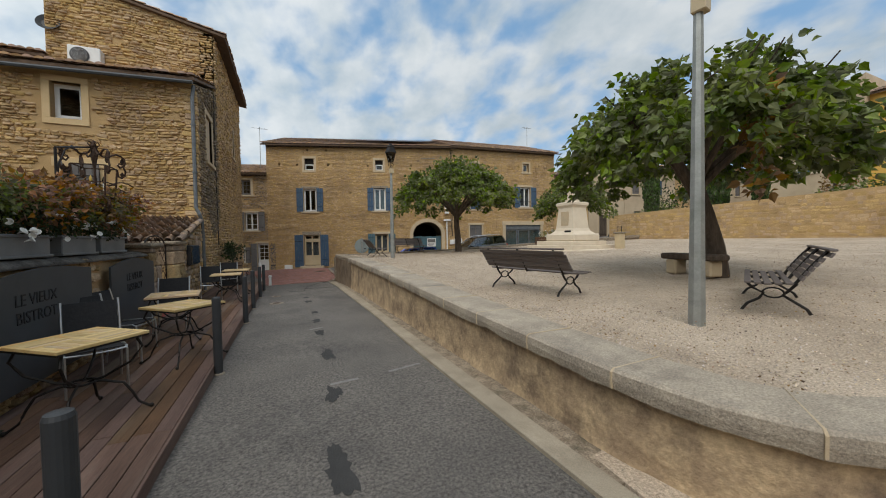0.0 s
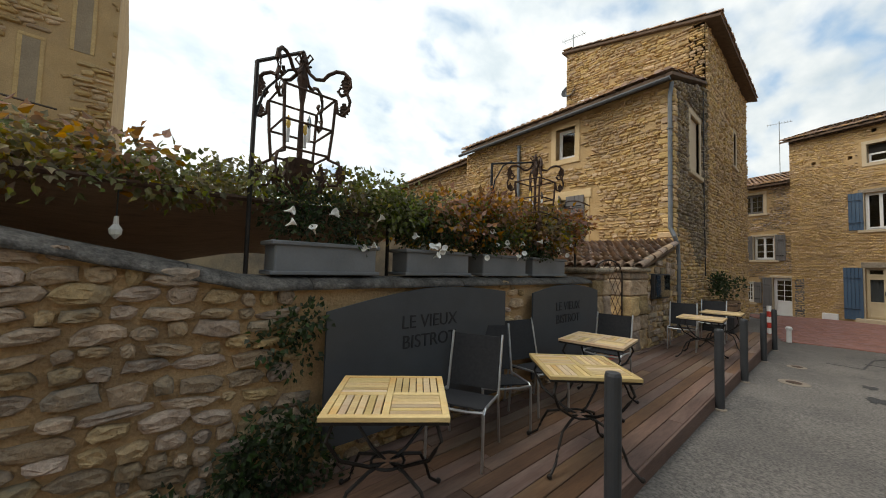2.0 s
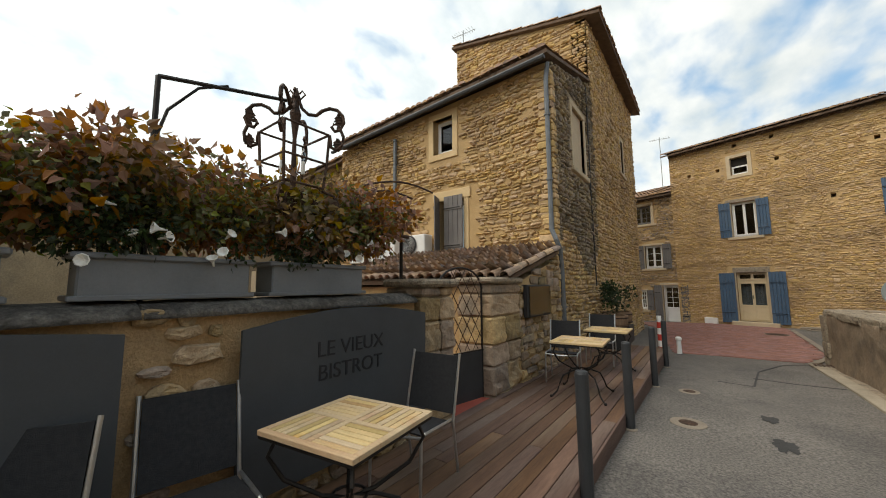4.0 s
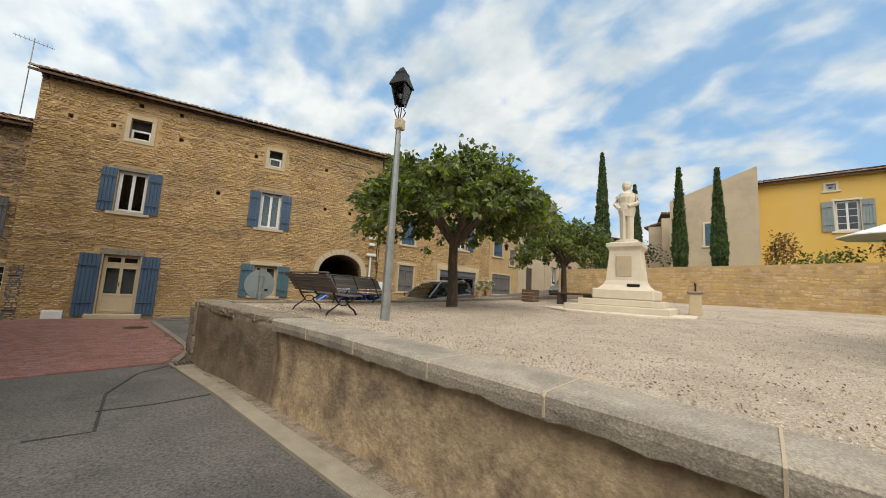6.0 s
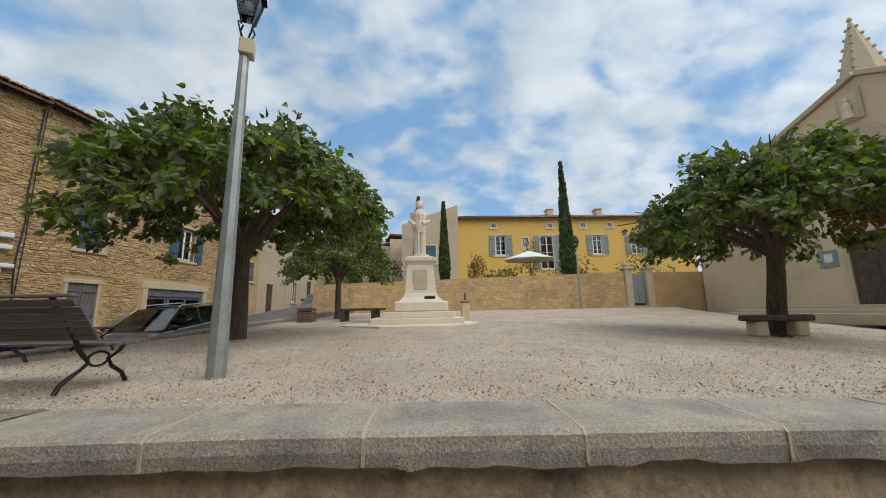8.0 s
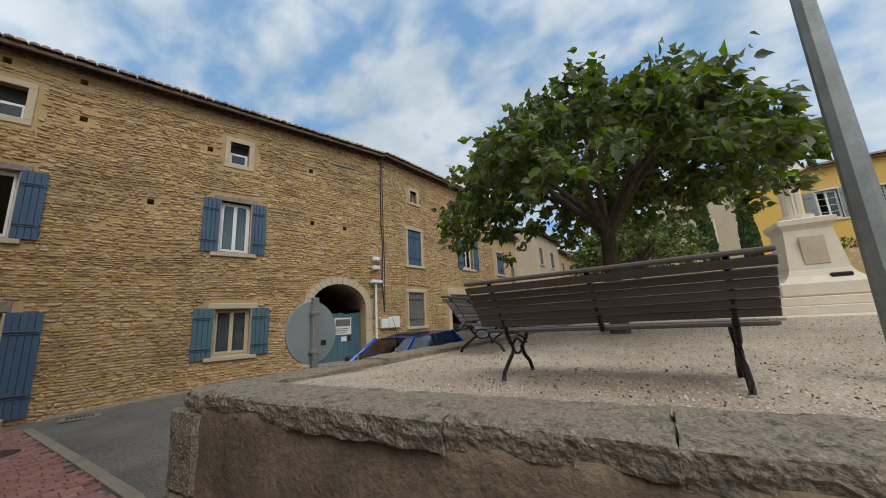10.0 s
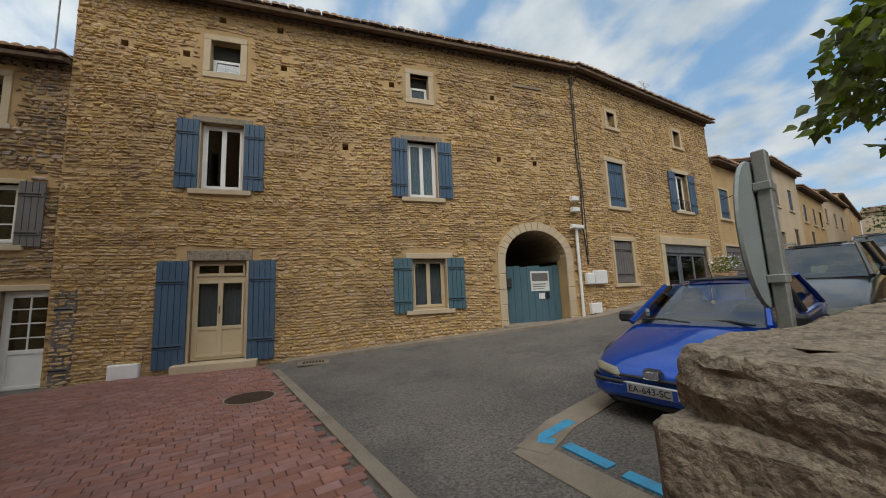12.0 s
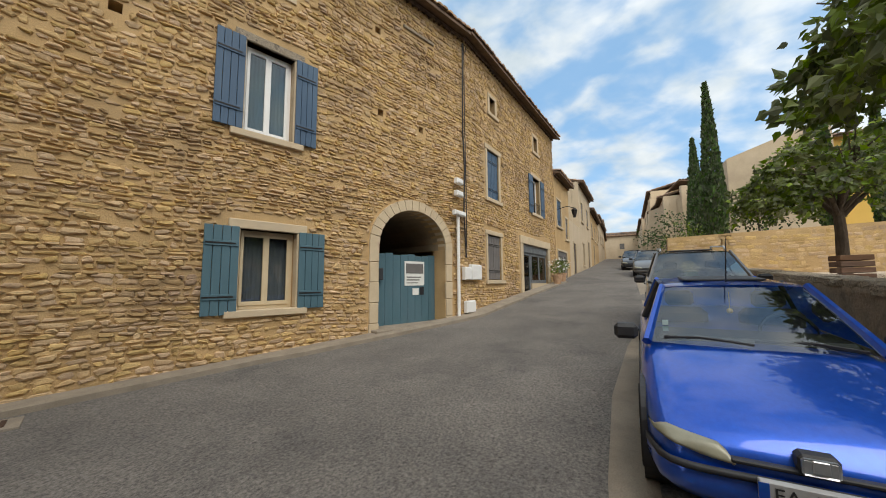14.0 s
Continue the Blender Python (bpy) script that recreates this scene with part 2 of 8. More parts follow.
TILE = surf("canal_tile", (0.30, 0.17, 0.10), (0.42, 0.27, 0.17), 6, 0.92, 0.5, 40, island=0.3, c3=(0.14, 0.11, 0.085), c3_scale=2.2, c3_amount=0.8, grain=0.2)
TILE_O = surf("canal_tile_single", (0.30, 0.20, 0.14), (0.44, 0.32, 0.23), 6, 0.92, 0.5, 40, objrand=0.3, c3=(0.14, 0.12, 0.10), c3_scale=3.2, c3_amount=0.8, grain=0.2)
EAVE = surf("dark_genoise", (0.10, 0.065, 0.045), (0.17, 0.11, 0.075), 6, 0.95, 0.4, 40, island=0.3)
BLUE = surf("faded_blue_paint", (0.042, 0.078, 0.13), (0.058, 0.105, 0.165), 1.6, 0.6, 0.15, 60, c3=(0.09, 0.13, 0.18), c3_scale=2.5, c3_amount=0.4, grain=0.08, stretch=(1, 1, 0.3))
BLUE_GREEN = surf("faded_teal_paint", (0.052, 0.108, 0.135), (0.072, 0.14, 0.168), 1.6, 0.6, 0.15, 60, c3=(0.10, 0.15, 0.18), c3_scale=2.5, c3_amount=0.4, grain=0.08, stretch=(1, 1, 0.3))
GREY_SH = surf("grey_shutter_paint", (0.115, 0.105, 0.10), (0.16, 0.148, 0.14), 2, 0.6, 0.1, 60, grain=0.06)
WHITE_P = surf("white_paint", (0.70, 0.69, 0.66), (0.78, 0.77, 0.74), 3, 0.45, 0.05, 60, grain=0.03)
CREAM_P = surf("cream_paint", (0.50, 0.40, 0.25), (0.57, 0.46, 0.30), 3, 0.5, 0.08, 60, grain=0.05)
CURTAIN = surf("lace_curtain", (0.42, 0.44, 0.47), (0.58, 0.60, 0.63), 30, 0.9, 0.3, 20, grain=0.1, stretch=(1, 1, 0.04))
BLIND = surf("reflective_blind", (0.40, 0.52, 0.52), (0.46, 0.58, 0.57), 2, 0.5, grain=0.03)
GLASS = glass_mat("window_glass", (0.85, 0.92, 0.95))
CAR_GLASS = glass_mat("car_glass", (0.70, 0.82, 0.80), 0.8, 2.3)
# Near-black that paints the shade inside openings and under the deck.
INNER_SHADE = surf("painted_inner_shade", (0.02, 0.018, 0.015), (0.035, 0.03, 0.025), 1, 0.95, grain=0.1)
IRON = surf("black_iron", (0.018, 0.016, 0.015), (0.035, 0.03, 0.027), 8, 0.5, 0.2, 60, metal=0.6, grain=0.1)
RUST = surf("rusty_iron", (0.035, 0.024, 0.018), (0.10, 0.055, 0.035), 14, 0.75, 0.4, 60, metal=0.4, grain=0.25)
ANTHRACITE = surf("anthracite_metal", (0.028, 0.030, 0.033), (0.04, 0.043, 0.047), 3, 0.5, 0.05, 60, grain=0.06)
GALV = surf("galvanised_steel", (0.26, 0.27, 0.26), (0.37, 0.38, 0.36), 5, 0.5, 0.15, 50, metal=0.5, c3=(0.16, 0.19, 0.15), c3_scale=3, grain=0.12)
ZINC = surf("zinc_grey", (0.12, 0.13, 0.14), (0.19, 0.205, 0.215), 4, 0.6, 0.1, 50, metal=0.3, grain=0.08)
TEAK = surf("weathered_teak", (0.44, 0.31, 0.15), (0.56, 0.42, 0.22), 6, 0.7, 0.2, 60, objrand=0.2, c3=(0.50, 0.24, 0.07), c3_scale=3.5, c3_amount=0.5, grain=0.15, stretch=(0.25, 1, 1))
DECK = surf("red_brown_deck_board", (0.085, 0.043, 0.027), (0.165, 0.09, 0.056), 7, 0.75, 0.35, 50, objrand=0.25, c3=(0.23, 0.17, 0.125), c3_scale=1.2, c3_amount=0.6, grain=0.25, stretch=(1, 0.12, 1))
BARREL = surf("brown_oak_stave", (0.16, 0.095, 0.055), (0.25, 0.155, 0.09), 6, 0.75, 0.3, 50, grain=0.2, stretch=(4, 4, 0.4))
BENCH_W = surf("grey_brown_bench_slat", (0.095, 0.075, 0.068), (0.15, 0.125, 0.115), 6, 0.65, 0.25, 60, objrand=0.12, grain=0.15, stretch=(0.15, 1, 1))
BARK = surf("dark_bark", (0.055, 0.04, 0.03), (0.12, 0.09, 0.065), 10, 0.95, 1.0, 22, grain=0.3, stretch=(1, 1, 0.3))
LEAF = surf("mulberry_leaf", (0.09, 0.132, 0.022), (0.205, 0.25, 0.047), 1.2, 0.55, 0, island=0.5, c3=(0.26, 0.25, 0.05), c3_scale=0.9, c3_amount=0.45, grain=0.0, spec=0.4)
LEAF_RUST = surf("rust_leaf", (0.20, 0.10, 0.02), (0.28, 0.15, 0.03), 1.2, 0.6, 0, island=0.4, grain=0)
VINE = surf("vine_leaf", (0.085, 0.115, 0.028), (0.20, 0.195, 0.05), 1.6, 0.55, 0, island=0.5, c3=(0.30, 0.13, 0.04), c3_scale=0.6, c3_amount=0.95, grain=0.0)
IVY = surf("dark_ivy_leaf", (0.025, 0.045, 0.015), (0.05, 0.075, 0.025), 2, 0.6, 0, island=0.5, grain=0.0)
CYPRESS = surf("cypress_foliage", (0.04, 0.07, 0.018), (0.075, 0.115, 0.028), 3, 0.8, 0, island=0.5, grain=0.0)
PETAL = surf("white_petal", (0.78, 0.78, 0.74), (0.85, 0.85, 0.82), 8, 0.6, grain=0.02)
PALE_STONE = surf("cream_monument_stone", (0.62, 0.53, 0.41), (0.70, 0.61, 0.48), 2.5, 0.85, 0.2, 60, c3=(0.50, 0.41, 0.30), c3_scale=1.0, c3_amount=0.4, grain=0.06)
YELLOW = surf("ochre_yellow_render", (0.66, 0.40, 0.09), (0.72, 0.46, 0.12), 0.6, 0.9, 0.2, 40, c3=(0.60, 0.38, 0.14), c3_scale=0.3, grain=0.05)
BEIGE = surf("beige_render", (0.46, 0.36, 0.24), (0.54, 0.43, 0.30), 0.6, 0.92, 0.3, 30, c3=(0.36, 0.28, 0.2), c3_scale=0.4, grain=0.08)
CHURCH = surf("church_render", (0.55, 0.42, 0.27), (0.64, 0.50, 0.33), 0.5, 0.92, 0.3, 30, c3=(0.33, 0.25, 0.17), c3_scale=0.4, grain=0.08)
CAR_BLUE = surf("metallic_blue_paint", (0.006, 0.065, 0.42), (0.008, 0.08, 0.48), 30, 0.28, metal=0.55, grain=0.05, coat=1.0)
CAR_GREY = surf("metallic_grey_paint", (0.12, 0.115, 0.11), (0.15, 0.145, 0.14), 30, 0.3, metal=0.6, grain=0.05, coat=1.0)
CAR_BLACK = surf("black_car_paint", (0.012, 0.013, 0.015), (0.02, 0.02, 0.022), 30, 0.25, metal=0.3, grain=0.05, coat=1.0)
PLASTIC = surf("black_plastic", (0.018, 0.018, 0.02), (0.03, 0.03, 0.032), 12, 0.55, 0.1, 80, grain=0.08)
RUBBER = surf("tyre_rubber", (0.015, 0.015, 0.015), (0.028, 0.027, 0.026), 12, 0.85, 0.2, 80, grain=0.1)
ALU = surf("brushed_aluminium", (0.45, 0.46, 0.47), (0.56, 0.57, 0.58), 10, 0.35, metal=0.9, grain=0.05)
MESHF = surf("black_textile_mesh", (0.016, 0.016, 0.018), (0.028, 0.028, 0.03), 40, 0.85, 0.4, 200, grain=0.15)
LAMP_LENS = surf("headlight_lens", (0.22, 0.21, 0.15), (0.32, 0.31, 0.23), 6, 0.35, metal=0.1, grain=0.05, coat=0.25)
RED_LENS = surf("red_lens", (0.35, 0.015, 0.01), (0.42, 0.03, 0.02), 6, 0.2, grain=0.03, coat=0.6)
SIGN_GREY = surf("sign_back_grey", (0.20, 0.235, 0.235), (0.26, 0.295, 0.29), 3, 0.6, 0.05, 60, grain=0.06)
SKY_PAINT = surf("worn_blue_road_paint", (0.04, 0.28, 0.50), (0.07, 0.34, 0.55), 4, 0.8, 0.4, 90, c3=(0.10, 0.14, 0.17), c3_scale=6, c3_amount=0.6, grain=0.2)
WHITE_ROAD = surf("worn_white_road_paint", (0.2, 0.19, 0.18), (0.3, 0.29, 0.27), 4, 0.85, 0.4, 90, c3=(0.12, 0.115, 0.11), c3_scale=8, c3_amount=0.9, grain=0.2)
REED = surf("brown_reed_screen", (0.19, 0.12, 0.08), (0.30, 0.195, 0.13), 5, 0.9, 0.6, 60, grain=0.3, stretch=(6, 1, 1))
PLANTER = surf("zinc_planter", (0.13, 0.14, 0.15), (0.18, 0.19, 0.20), 3, 0.55, 0.1, 50, metal=0.2, grain=0.08)
PLATE = surf("dulled_number_plate", (0.30, 0.30, 0.30), (0.38, 0.38, 0.38), 6, 0.5, grain=0.06)
PAPER = surf("printed_paper", (0.62, 0.62, 0.58), (0.72, 0.72, 0.68), 5, 0.7, grain=0.03)
INK = surf("dark_ink", (0.012, 0.012, 0.014), (0.022, 0.022, 0.025), 5, 0.7, grain=0.03)
RED = surf("red_paint", (0.45, 0.03, 0.02), (0.5, 0.05, 0.03), 5, 0.6, grain=0.05)
RED_MAT = surf("red_tile_floor", (0.36, 0.075, 0.05), (0.42, 0.10, 0.07), 5, 0.8, 0.2, 60, grain=0.1)
EARTH = surf("dry_earth_and_grass", (0.16, 0.14, 0.07), (0.22, 0.19, 0.11), 0.2, 0.97, 0.5, 8, grain=0.2)
PATCH = surf("tar_patch", (0.035, 0.034, 0.033), (0.05, 0.048, 0.046), 6, 0.8, 0.5, 90, grain=0.3)
SIGN_PANEL = surf("dark_grey_sign_panel", (0.043, 0.048, 0.054), (0.060, 0.066, 0.073), 2, 0.55, 0.05, 60, grain=0.06)
VINE_RED = surf("autumn_vine_leaf", (0.24, 0.085, 0.025), (0.34, 0.16, 0.04), 1.0, 0.6, 0, island=0.5, c3=(0.14, 0.15, 0.035), c3_scale=1.0, c3_amount=0.9, grain=0)
IVORY = surf("candle_bulb_amber", (0.65, 0.42, 0.08), (0.75, 0.5, 0.12), 6, 0.15, grain=0.03)


def let_light_through(m, share):
    t = m.node_tree
    bs, out = t.nodes["Principled BSDF"], t.nodes["Material Output"]
    tl, mx = t.nodes.new("ShaderNodeBsdfTranslucent"), t.nodes.new("ShaderNodeMixShader")
    t.links.new(bs.inputs["Base Color"].links[0].from_socket, tl.inputs[0])
    mx.inputs[0].default_value = share
    t.links.new(bs.outputs[0], mx.inputs[1]); t.links.new(tl.outputs[0], mx.inputs[2]); t.links.new(mx.outputs[0], out.inputs[0])


for leafy in (LEAF, VINE, VINE_RED, LEAF_RUST, IVY):
    let_light_through(leafy, 0.42)

# ---- helpers of this place ----
rnd = random.Random(7)


def thing(name, m=None, label="", category="", group="", kind=""):
    ob = new(name)
    ob.empty_display_size = 0.2
    if m is not None:
        ob.matrix_basis = m
    return tagged(ob, label, category, group, kind)


def part(name, bm, material, parent=None, label=""):
    me = bpy.data.meshes.new(name)
    bm.to_mesh(me)
    bm.free()
    me.materials.append(material)
    ob = new(name, me)
    if parent:
        ob.parent = parent
    return tagged(ob, label)


def pymesh(name, verts, faces, material, parent=None, label="", smooth=False):
    me = bpy.data.meshes.new(name)
    me.from_pydata(verts, [], faces)
    me.materials.append(material)
    if smooth:
        me.polygons.foreach_set("use_smooth", [True] * len(me.polygons))
    ob = new(name, me)
    if parent:
        ob.parent = parent
    return tagged(ob, label)


def box(x0, y0, z0, x1, y1, z1, bevel=0.0, bm=None, m=None):
    own = bm is None or bevel
    b = bmesh.new() if own else bm
    mm = Matrix.Translation(((x0 + x1) / 2, (y0 + y1) / 2, (z0 + z1) / 2)) @ Matrix.Diagonal((abs(x1 - x0), abs(y1 - y0), abs(z1 - z0), 1))
    if m is not None:
        mm = m @ mm
    bmesh.ops.create_cube(b, size=1, matrix=mm)
    if bevel:
        bmesh.ops.bevel(b, geom=b.edges[:], offset=bevel, segments=1, affect='EDGES')
        if bm is not None:
            me = bpy.data.meshes.new("tmp"); b.to_mesh(me); b.free(); bm.from_mesh(me); bpy.data.meshes.remove(me)
            return bm
    return b


def cyl(bm, p, q, r0, r1=None, seg=10):
    p, q = Vector(p), Vector(q)
    d = q - p
    m = Matrix.Translation((p + q) / 2) @ d.to_track_quat("Z", "Y").to_matrix().to_4x4()
    bmesh.ops.create_cone(bm, cap_ends=True, segments=seg, radius1=r0, radius2=r0 if r1 is None else r1, depth=d.length, matrix=m)
    return bm


def tube(bm, pts, r, seg=6, r1=None):
    """A round bar along a line of points."""
    pts = [Vector(p) for p in pts]
    rings = []
    for i, p in enumerate(pts):
        d = (pts[min(i + 1, len(pts) - 1)] - pts[max(i - 1, 0)]).normalized()
        ref = Vector((0, 0, 1)) if abs(d.z) < 0.9 else Vector((1, 0, 0))
        a = d.cross(ref).normalized(); b = d.cross(a)
        rr = r if r1 is None else r + (r1 - r) * i / (len(pts) - 1)
        rings.append([bm.verts.new(p + a * rr * math.cos(2 * math.pi * k / seg) + b * rr * math.sin(2 * math.pi * k / seg)) for k in range(seg)])
    for i in range(len(rings) - 1):
        for k in range(seg):
            bm.faces.new((rings[i][k], rings[i][(k + 1) % seg], rings[i + 1][(k + 1) % seg], rings[i + 1][k]))
    bm.faces.new(rings[0][::-1]); bm.faces.new(rings[-1])
    return bm


def lathe(bm, profile, seg=20, m=None):
    """profile: (radius, height) from bottom to top."""
    rings = []
    for r, z in profile:
        rings.append([bm.verts.new((m or Matrix()) @ Vector((r * math.cos(2 * math.pi * k / seg), r * math.sin(2 * math.pi * k / seg), z))) for k in range(seg)])
    for i in range(len(rings) - 1):
        for k in range(seg):
            bm.faces.new((rings[i][k], rings[i][(k + 1) % seg], rings[i + 1][(k + 1) % seg], rings[i + 1][k]))
    bm.faces.new(rings[0][::-1]); bm.faces.new(rings[-1])
    return bm


def interp(v, xs, ys):
    return float(np.interp(v, xs, ys))


# ---- heights of the ground ----
def lane_z(y):
    return interp(y, [-60, 5, 11, 13, 19, 23, 40], [0.6, 0.0, -0.06, -0.12, -0.25, -0.28, -0.3])


def street_z(x):
    return interp(x, [-60, -4, 0, 2.6, 4, 9, 11, 15.3, 25.8, 60, 130], [-1.5, -0.42, -0.28, -0.26, -0.17, 0.12, 0.25, 0.71, 1.71, 4.5, 8.5])


def ground_z(x, y):
    w = min(1, max(0, (y - 14) / 5.5))
    w = w * w * (3 - 2 * w)
    return lane_z(y) * (1 - w) + street_z(x) * w


def cap_z(y):
    return interp(y, [-2, 1, 3, 5, 9, 12, 15, 19.5], [0.70, 0.73, 0.78, 0.84, 0.98, 1.03, 1.03, 1.03])


def square_z(x, y):
    s = min(1, max(0, (x - 2.6) / 18.5)) ** 1.2
    return (cap_z(y) - 0.035) * (1 - s) + 1.5 * s


# ---- ground: one sheet to the horizon ----
gx = sorted({*[-700, -300, -120, -60, -40, -30, -24, -18, -14, -10], *np.arange(-8, 31, 0.75).tolist(), *[33, 36, 40, 46, 52, 60, 70, 85, 100, 130, 180, 300, 700]})
gy = sorted({*[-700, -300, -120, -60, -40, -30, -20, -14, -10], *np.arange(-7, 31, 0.75).tolist(), *[34, 40, 50, 70, 100, 160, 300, 700]})
gv = [(x, y, ground_z(x, y)) for y in gy for x in gx]
gf = [(j * len(gx) + i, j * len(gx) + i + 1, (j + 1) * len(gx) + i + 1, (j + 1) * len(gx) + i) for j in range(len(gy) - 1) for i in range(len(gx) - 1)]
ground = tagged(pymesh("ground", gv, gf, ASPHALT, smooth=True), "worn grey asphalt lane and street with darker patches", "road", kind="structure")


def drape(name, outline, lift, material, label, category, zf=ground_z, step=0.5, kind="structure"):
    """A thin flat strip that lies on the ground; outline: (left, right) pairs along its length."""
    v, f = [], []
    for (a, b) in outline:
        for k in range(5):
            x, y = a[0] + (b[0] - a[0]) * k / 4, a[1] + (b[1] - a[1]) * k / 4
            v.append((x, y, zf(x, y) + lift))
    for i in range(len(outline) - 1):
        for k in range(4):
            f.append((i * 5 + k, i * 5 + k + 1, i * 5 + k + 6, i * 5 + k + 5))
    n = len(v)
    v += [(x, y, z - max(lift, 0.01) - 0.02) for x, y, z in v]
    f += [tuple(i + n for i in q[::-1]) for q in f]
    rim = list(range(0, 5)) + [i * 5 + 4 for i in range(1, len(outline))] + [(len(outline) - 1) * 5 + k for k in (3, 2, 1, 0)] + [i * 5 for i in range(len(outline) - 2, 0, -1)]
    f += [(rim[i], rim[i] + n, rim[(i + 1) % len(rim)] + n, rim[(i + 1) % len(rim)]) for i in range(len(rim))]
    ob = pymesh(name, v, f, material)
    return tagged(ob, label, category, kind=kind)


# gutter along the foot of the square's wall
ys = np.linspace(-1.0, 17.2, 26)
drape("kerb", [((1.75 + 0.015 * math.sin(y), y), (1.97, y)) for y in ys], 0.035, KERB, "pale concrete gutter strip along the retaining wall", "kerb")
drape("gravel_strip", [((1.975, y), (2.22, y)) for y in np.linspace(1.6, 17.2, 30)], 0.028, WALL_GRIT, "dirty grit and gravel between the gutter and the wall", "gravel")
drape("gravel_strip", [((2.05, 1.9), (2.3, 1.95)), ((1.95, 1.0), (2.5, 1.3)), ((2.0, 0.2), (3.2, 0.75)), ((2.2, -1.2), (5.2, -0.1)), ((2.6, -4), (8, -1.2))], 0.03, GRAVEL, "pale loose gravel at the foot of the wall", "gravel")

# ---- the square: gravel ground inside a retaining wall ----
RIM = [(20.5, -3.6), (12, -2.6), (7.0, -1.4), (4.4, -0.35), (3.3, 0.2), (2.75, 0.5), (2.42, 0.82), (2.24, 1.2), (2.15, 1.7), (2.13, 2.4), (2.13, 4), (2.12, 6), (2.10, 8), (2.10, 10), (2.10, 12), (2.10, 13.45)]
RIM_OLD = [(2.10, 13.45), (2.07, 14.4), (2.05, 15.5), (2.03, 16.4), (2.03, 17.42), (2.07, 17.64), (2.2, 17.75), (2.5, 17.76), (3.0, 17.68), (5, 17.45), (8, 17.1), (12, 16.75), (16, 16.4), (21, 16.1)]


def resample(line, step):
    out, acc = [Vector((*line[0], 0))], 0.0
    for a, b in zip(line, line[1:]):
        a, b = Vector((*a, 0)), Vector((*b, 0))
        n = max(1, round((b - a).length / step))
        out += [a + (b - a) * i / n for i in range(1, n + 1)]
    return out


def rim_top(p):
    return cap_z(p.y) if p.x < 3.2 or p.y < 8 else interp(p.x, [3, 8, 12, 21], [1.03, 1.15, 1.32, 1.75])


def inward(line, i):
    d = (line[min(i + 1, len(line) - 1)] - line[max(i - 1, 0)]).normalized()
    return Vector((d.y, -d.x, 0))


square = [p for p in resample(RIM, 0.5)] + [p for p in resample(RIM_OLD, 0.5)][1:]
sv, sf = [], []
nx = 40
for i, p in enumerate(square):
    q = Vector((21.6, -4 + 20.4 * i / (len(square) - 1), 0))
    p2 = p + inward(square, i) * 0.25
    for k in range(nx + 1):
        s = (k / nx) ** 1.5
        x, y = p2.x + (q.x - p2.x) * s, p2.y + (q.y - p2.y) * s
        edge = rim_top(p) - 0.04
        zz = square_z(x, y) * (1 - (1 - s) ** 6) + edge * (1 - s) ** 6
        sv.append((x, y, zz + 0.012 * noise.noise(Vector((x * 0.8, y * 0.8, 0)))))
for i in range(len(square) - 1):
    for k in range(nx):
        a = i * (nx + 1) + k
        sf.append((a, a + nx + 1, a + nx + 2, a + 1))
tagged(pymesh("gravel_floor", sv, sf, GRAVEL, smooth=True), "pale gravel ground of the square with scattered leaves", "gravel", kind="structure")

# retaining wall: rendered face with an uneven surface
def wall_face(name, line, material, label, seed, rough_amp, drop=0.10):
    pts = resample(line, 0.12)
    v, f = [], []
    nz = 14
    for i, p in enumerate(pts):
        inn = inward(pts, i)
        top = rim_top(p) - drop
        bot = ground_z(p.x, p.y) - 0.05
        for k in range(nz + 1):
            z = bot + (top - bot) * k / nz
            d = rough_amp * (noise.noise(Vector((p.x * 2.1, p.y * 2.1, z * 2.6 + seed))) + 0.5 * noise.noise(Vector((p.x * 7, p.y * 7, z * 7 + seed))))
            foot = 0.05 * max(0, 1 - k / 3) * (0.4 + abs(noise.noise(Vector((p.y * 1.7, seed, p.x)))))
            w = p + inn * (0.06 + d - foot)
            v.append((w.x, w.y, z))
        w = p + inn * 0.5
        v.append((w.x, w.y, top)); v.append((w.x, w.y, bot))
    m = nz + 3
    for i in range(len(pts) - 1):
        for k in range(m):
            a, b = i * m + k, i * m + (k + 1) % m
            f.append((a, b, b + m, a + m))
    f.append(tuple(range(m))[::-1]); f.append(tuple(range((len(pts) - 1) * m, len(pts) * m)))
    return tagged(pymesh(name, v, f, material, smooth=True), label, "retaining wall", kind="structure")


wall_face("wall_square", RIM, PLASTER, "stained ochre rendered retaining wall of the square", 3.0, 0.02)
wall_face("wall_square_old", RIM_OLD, OLD_PLASTER, "old rendered rubble retaining wall at the square's corner", 9.0, 0.035)


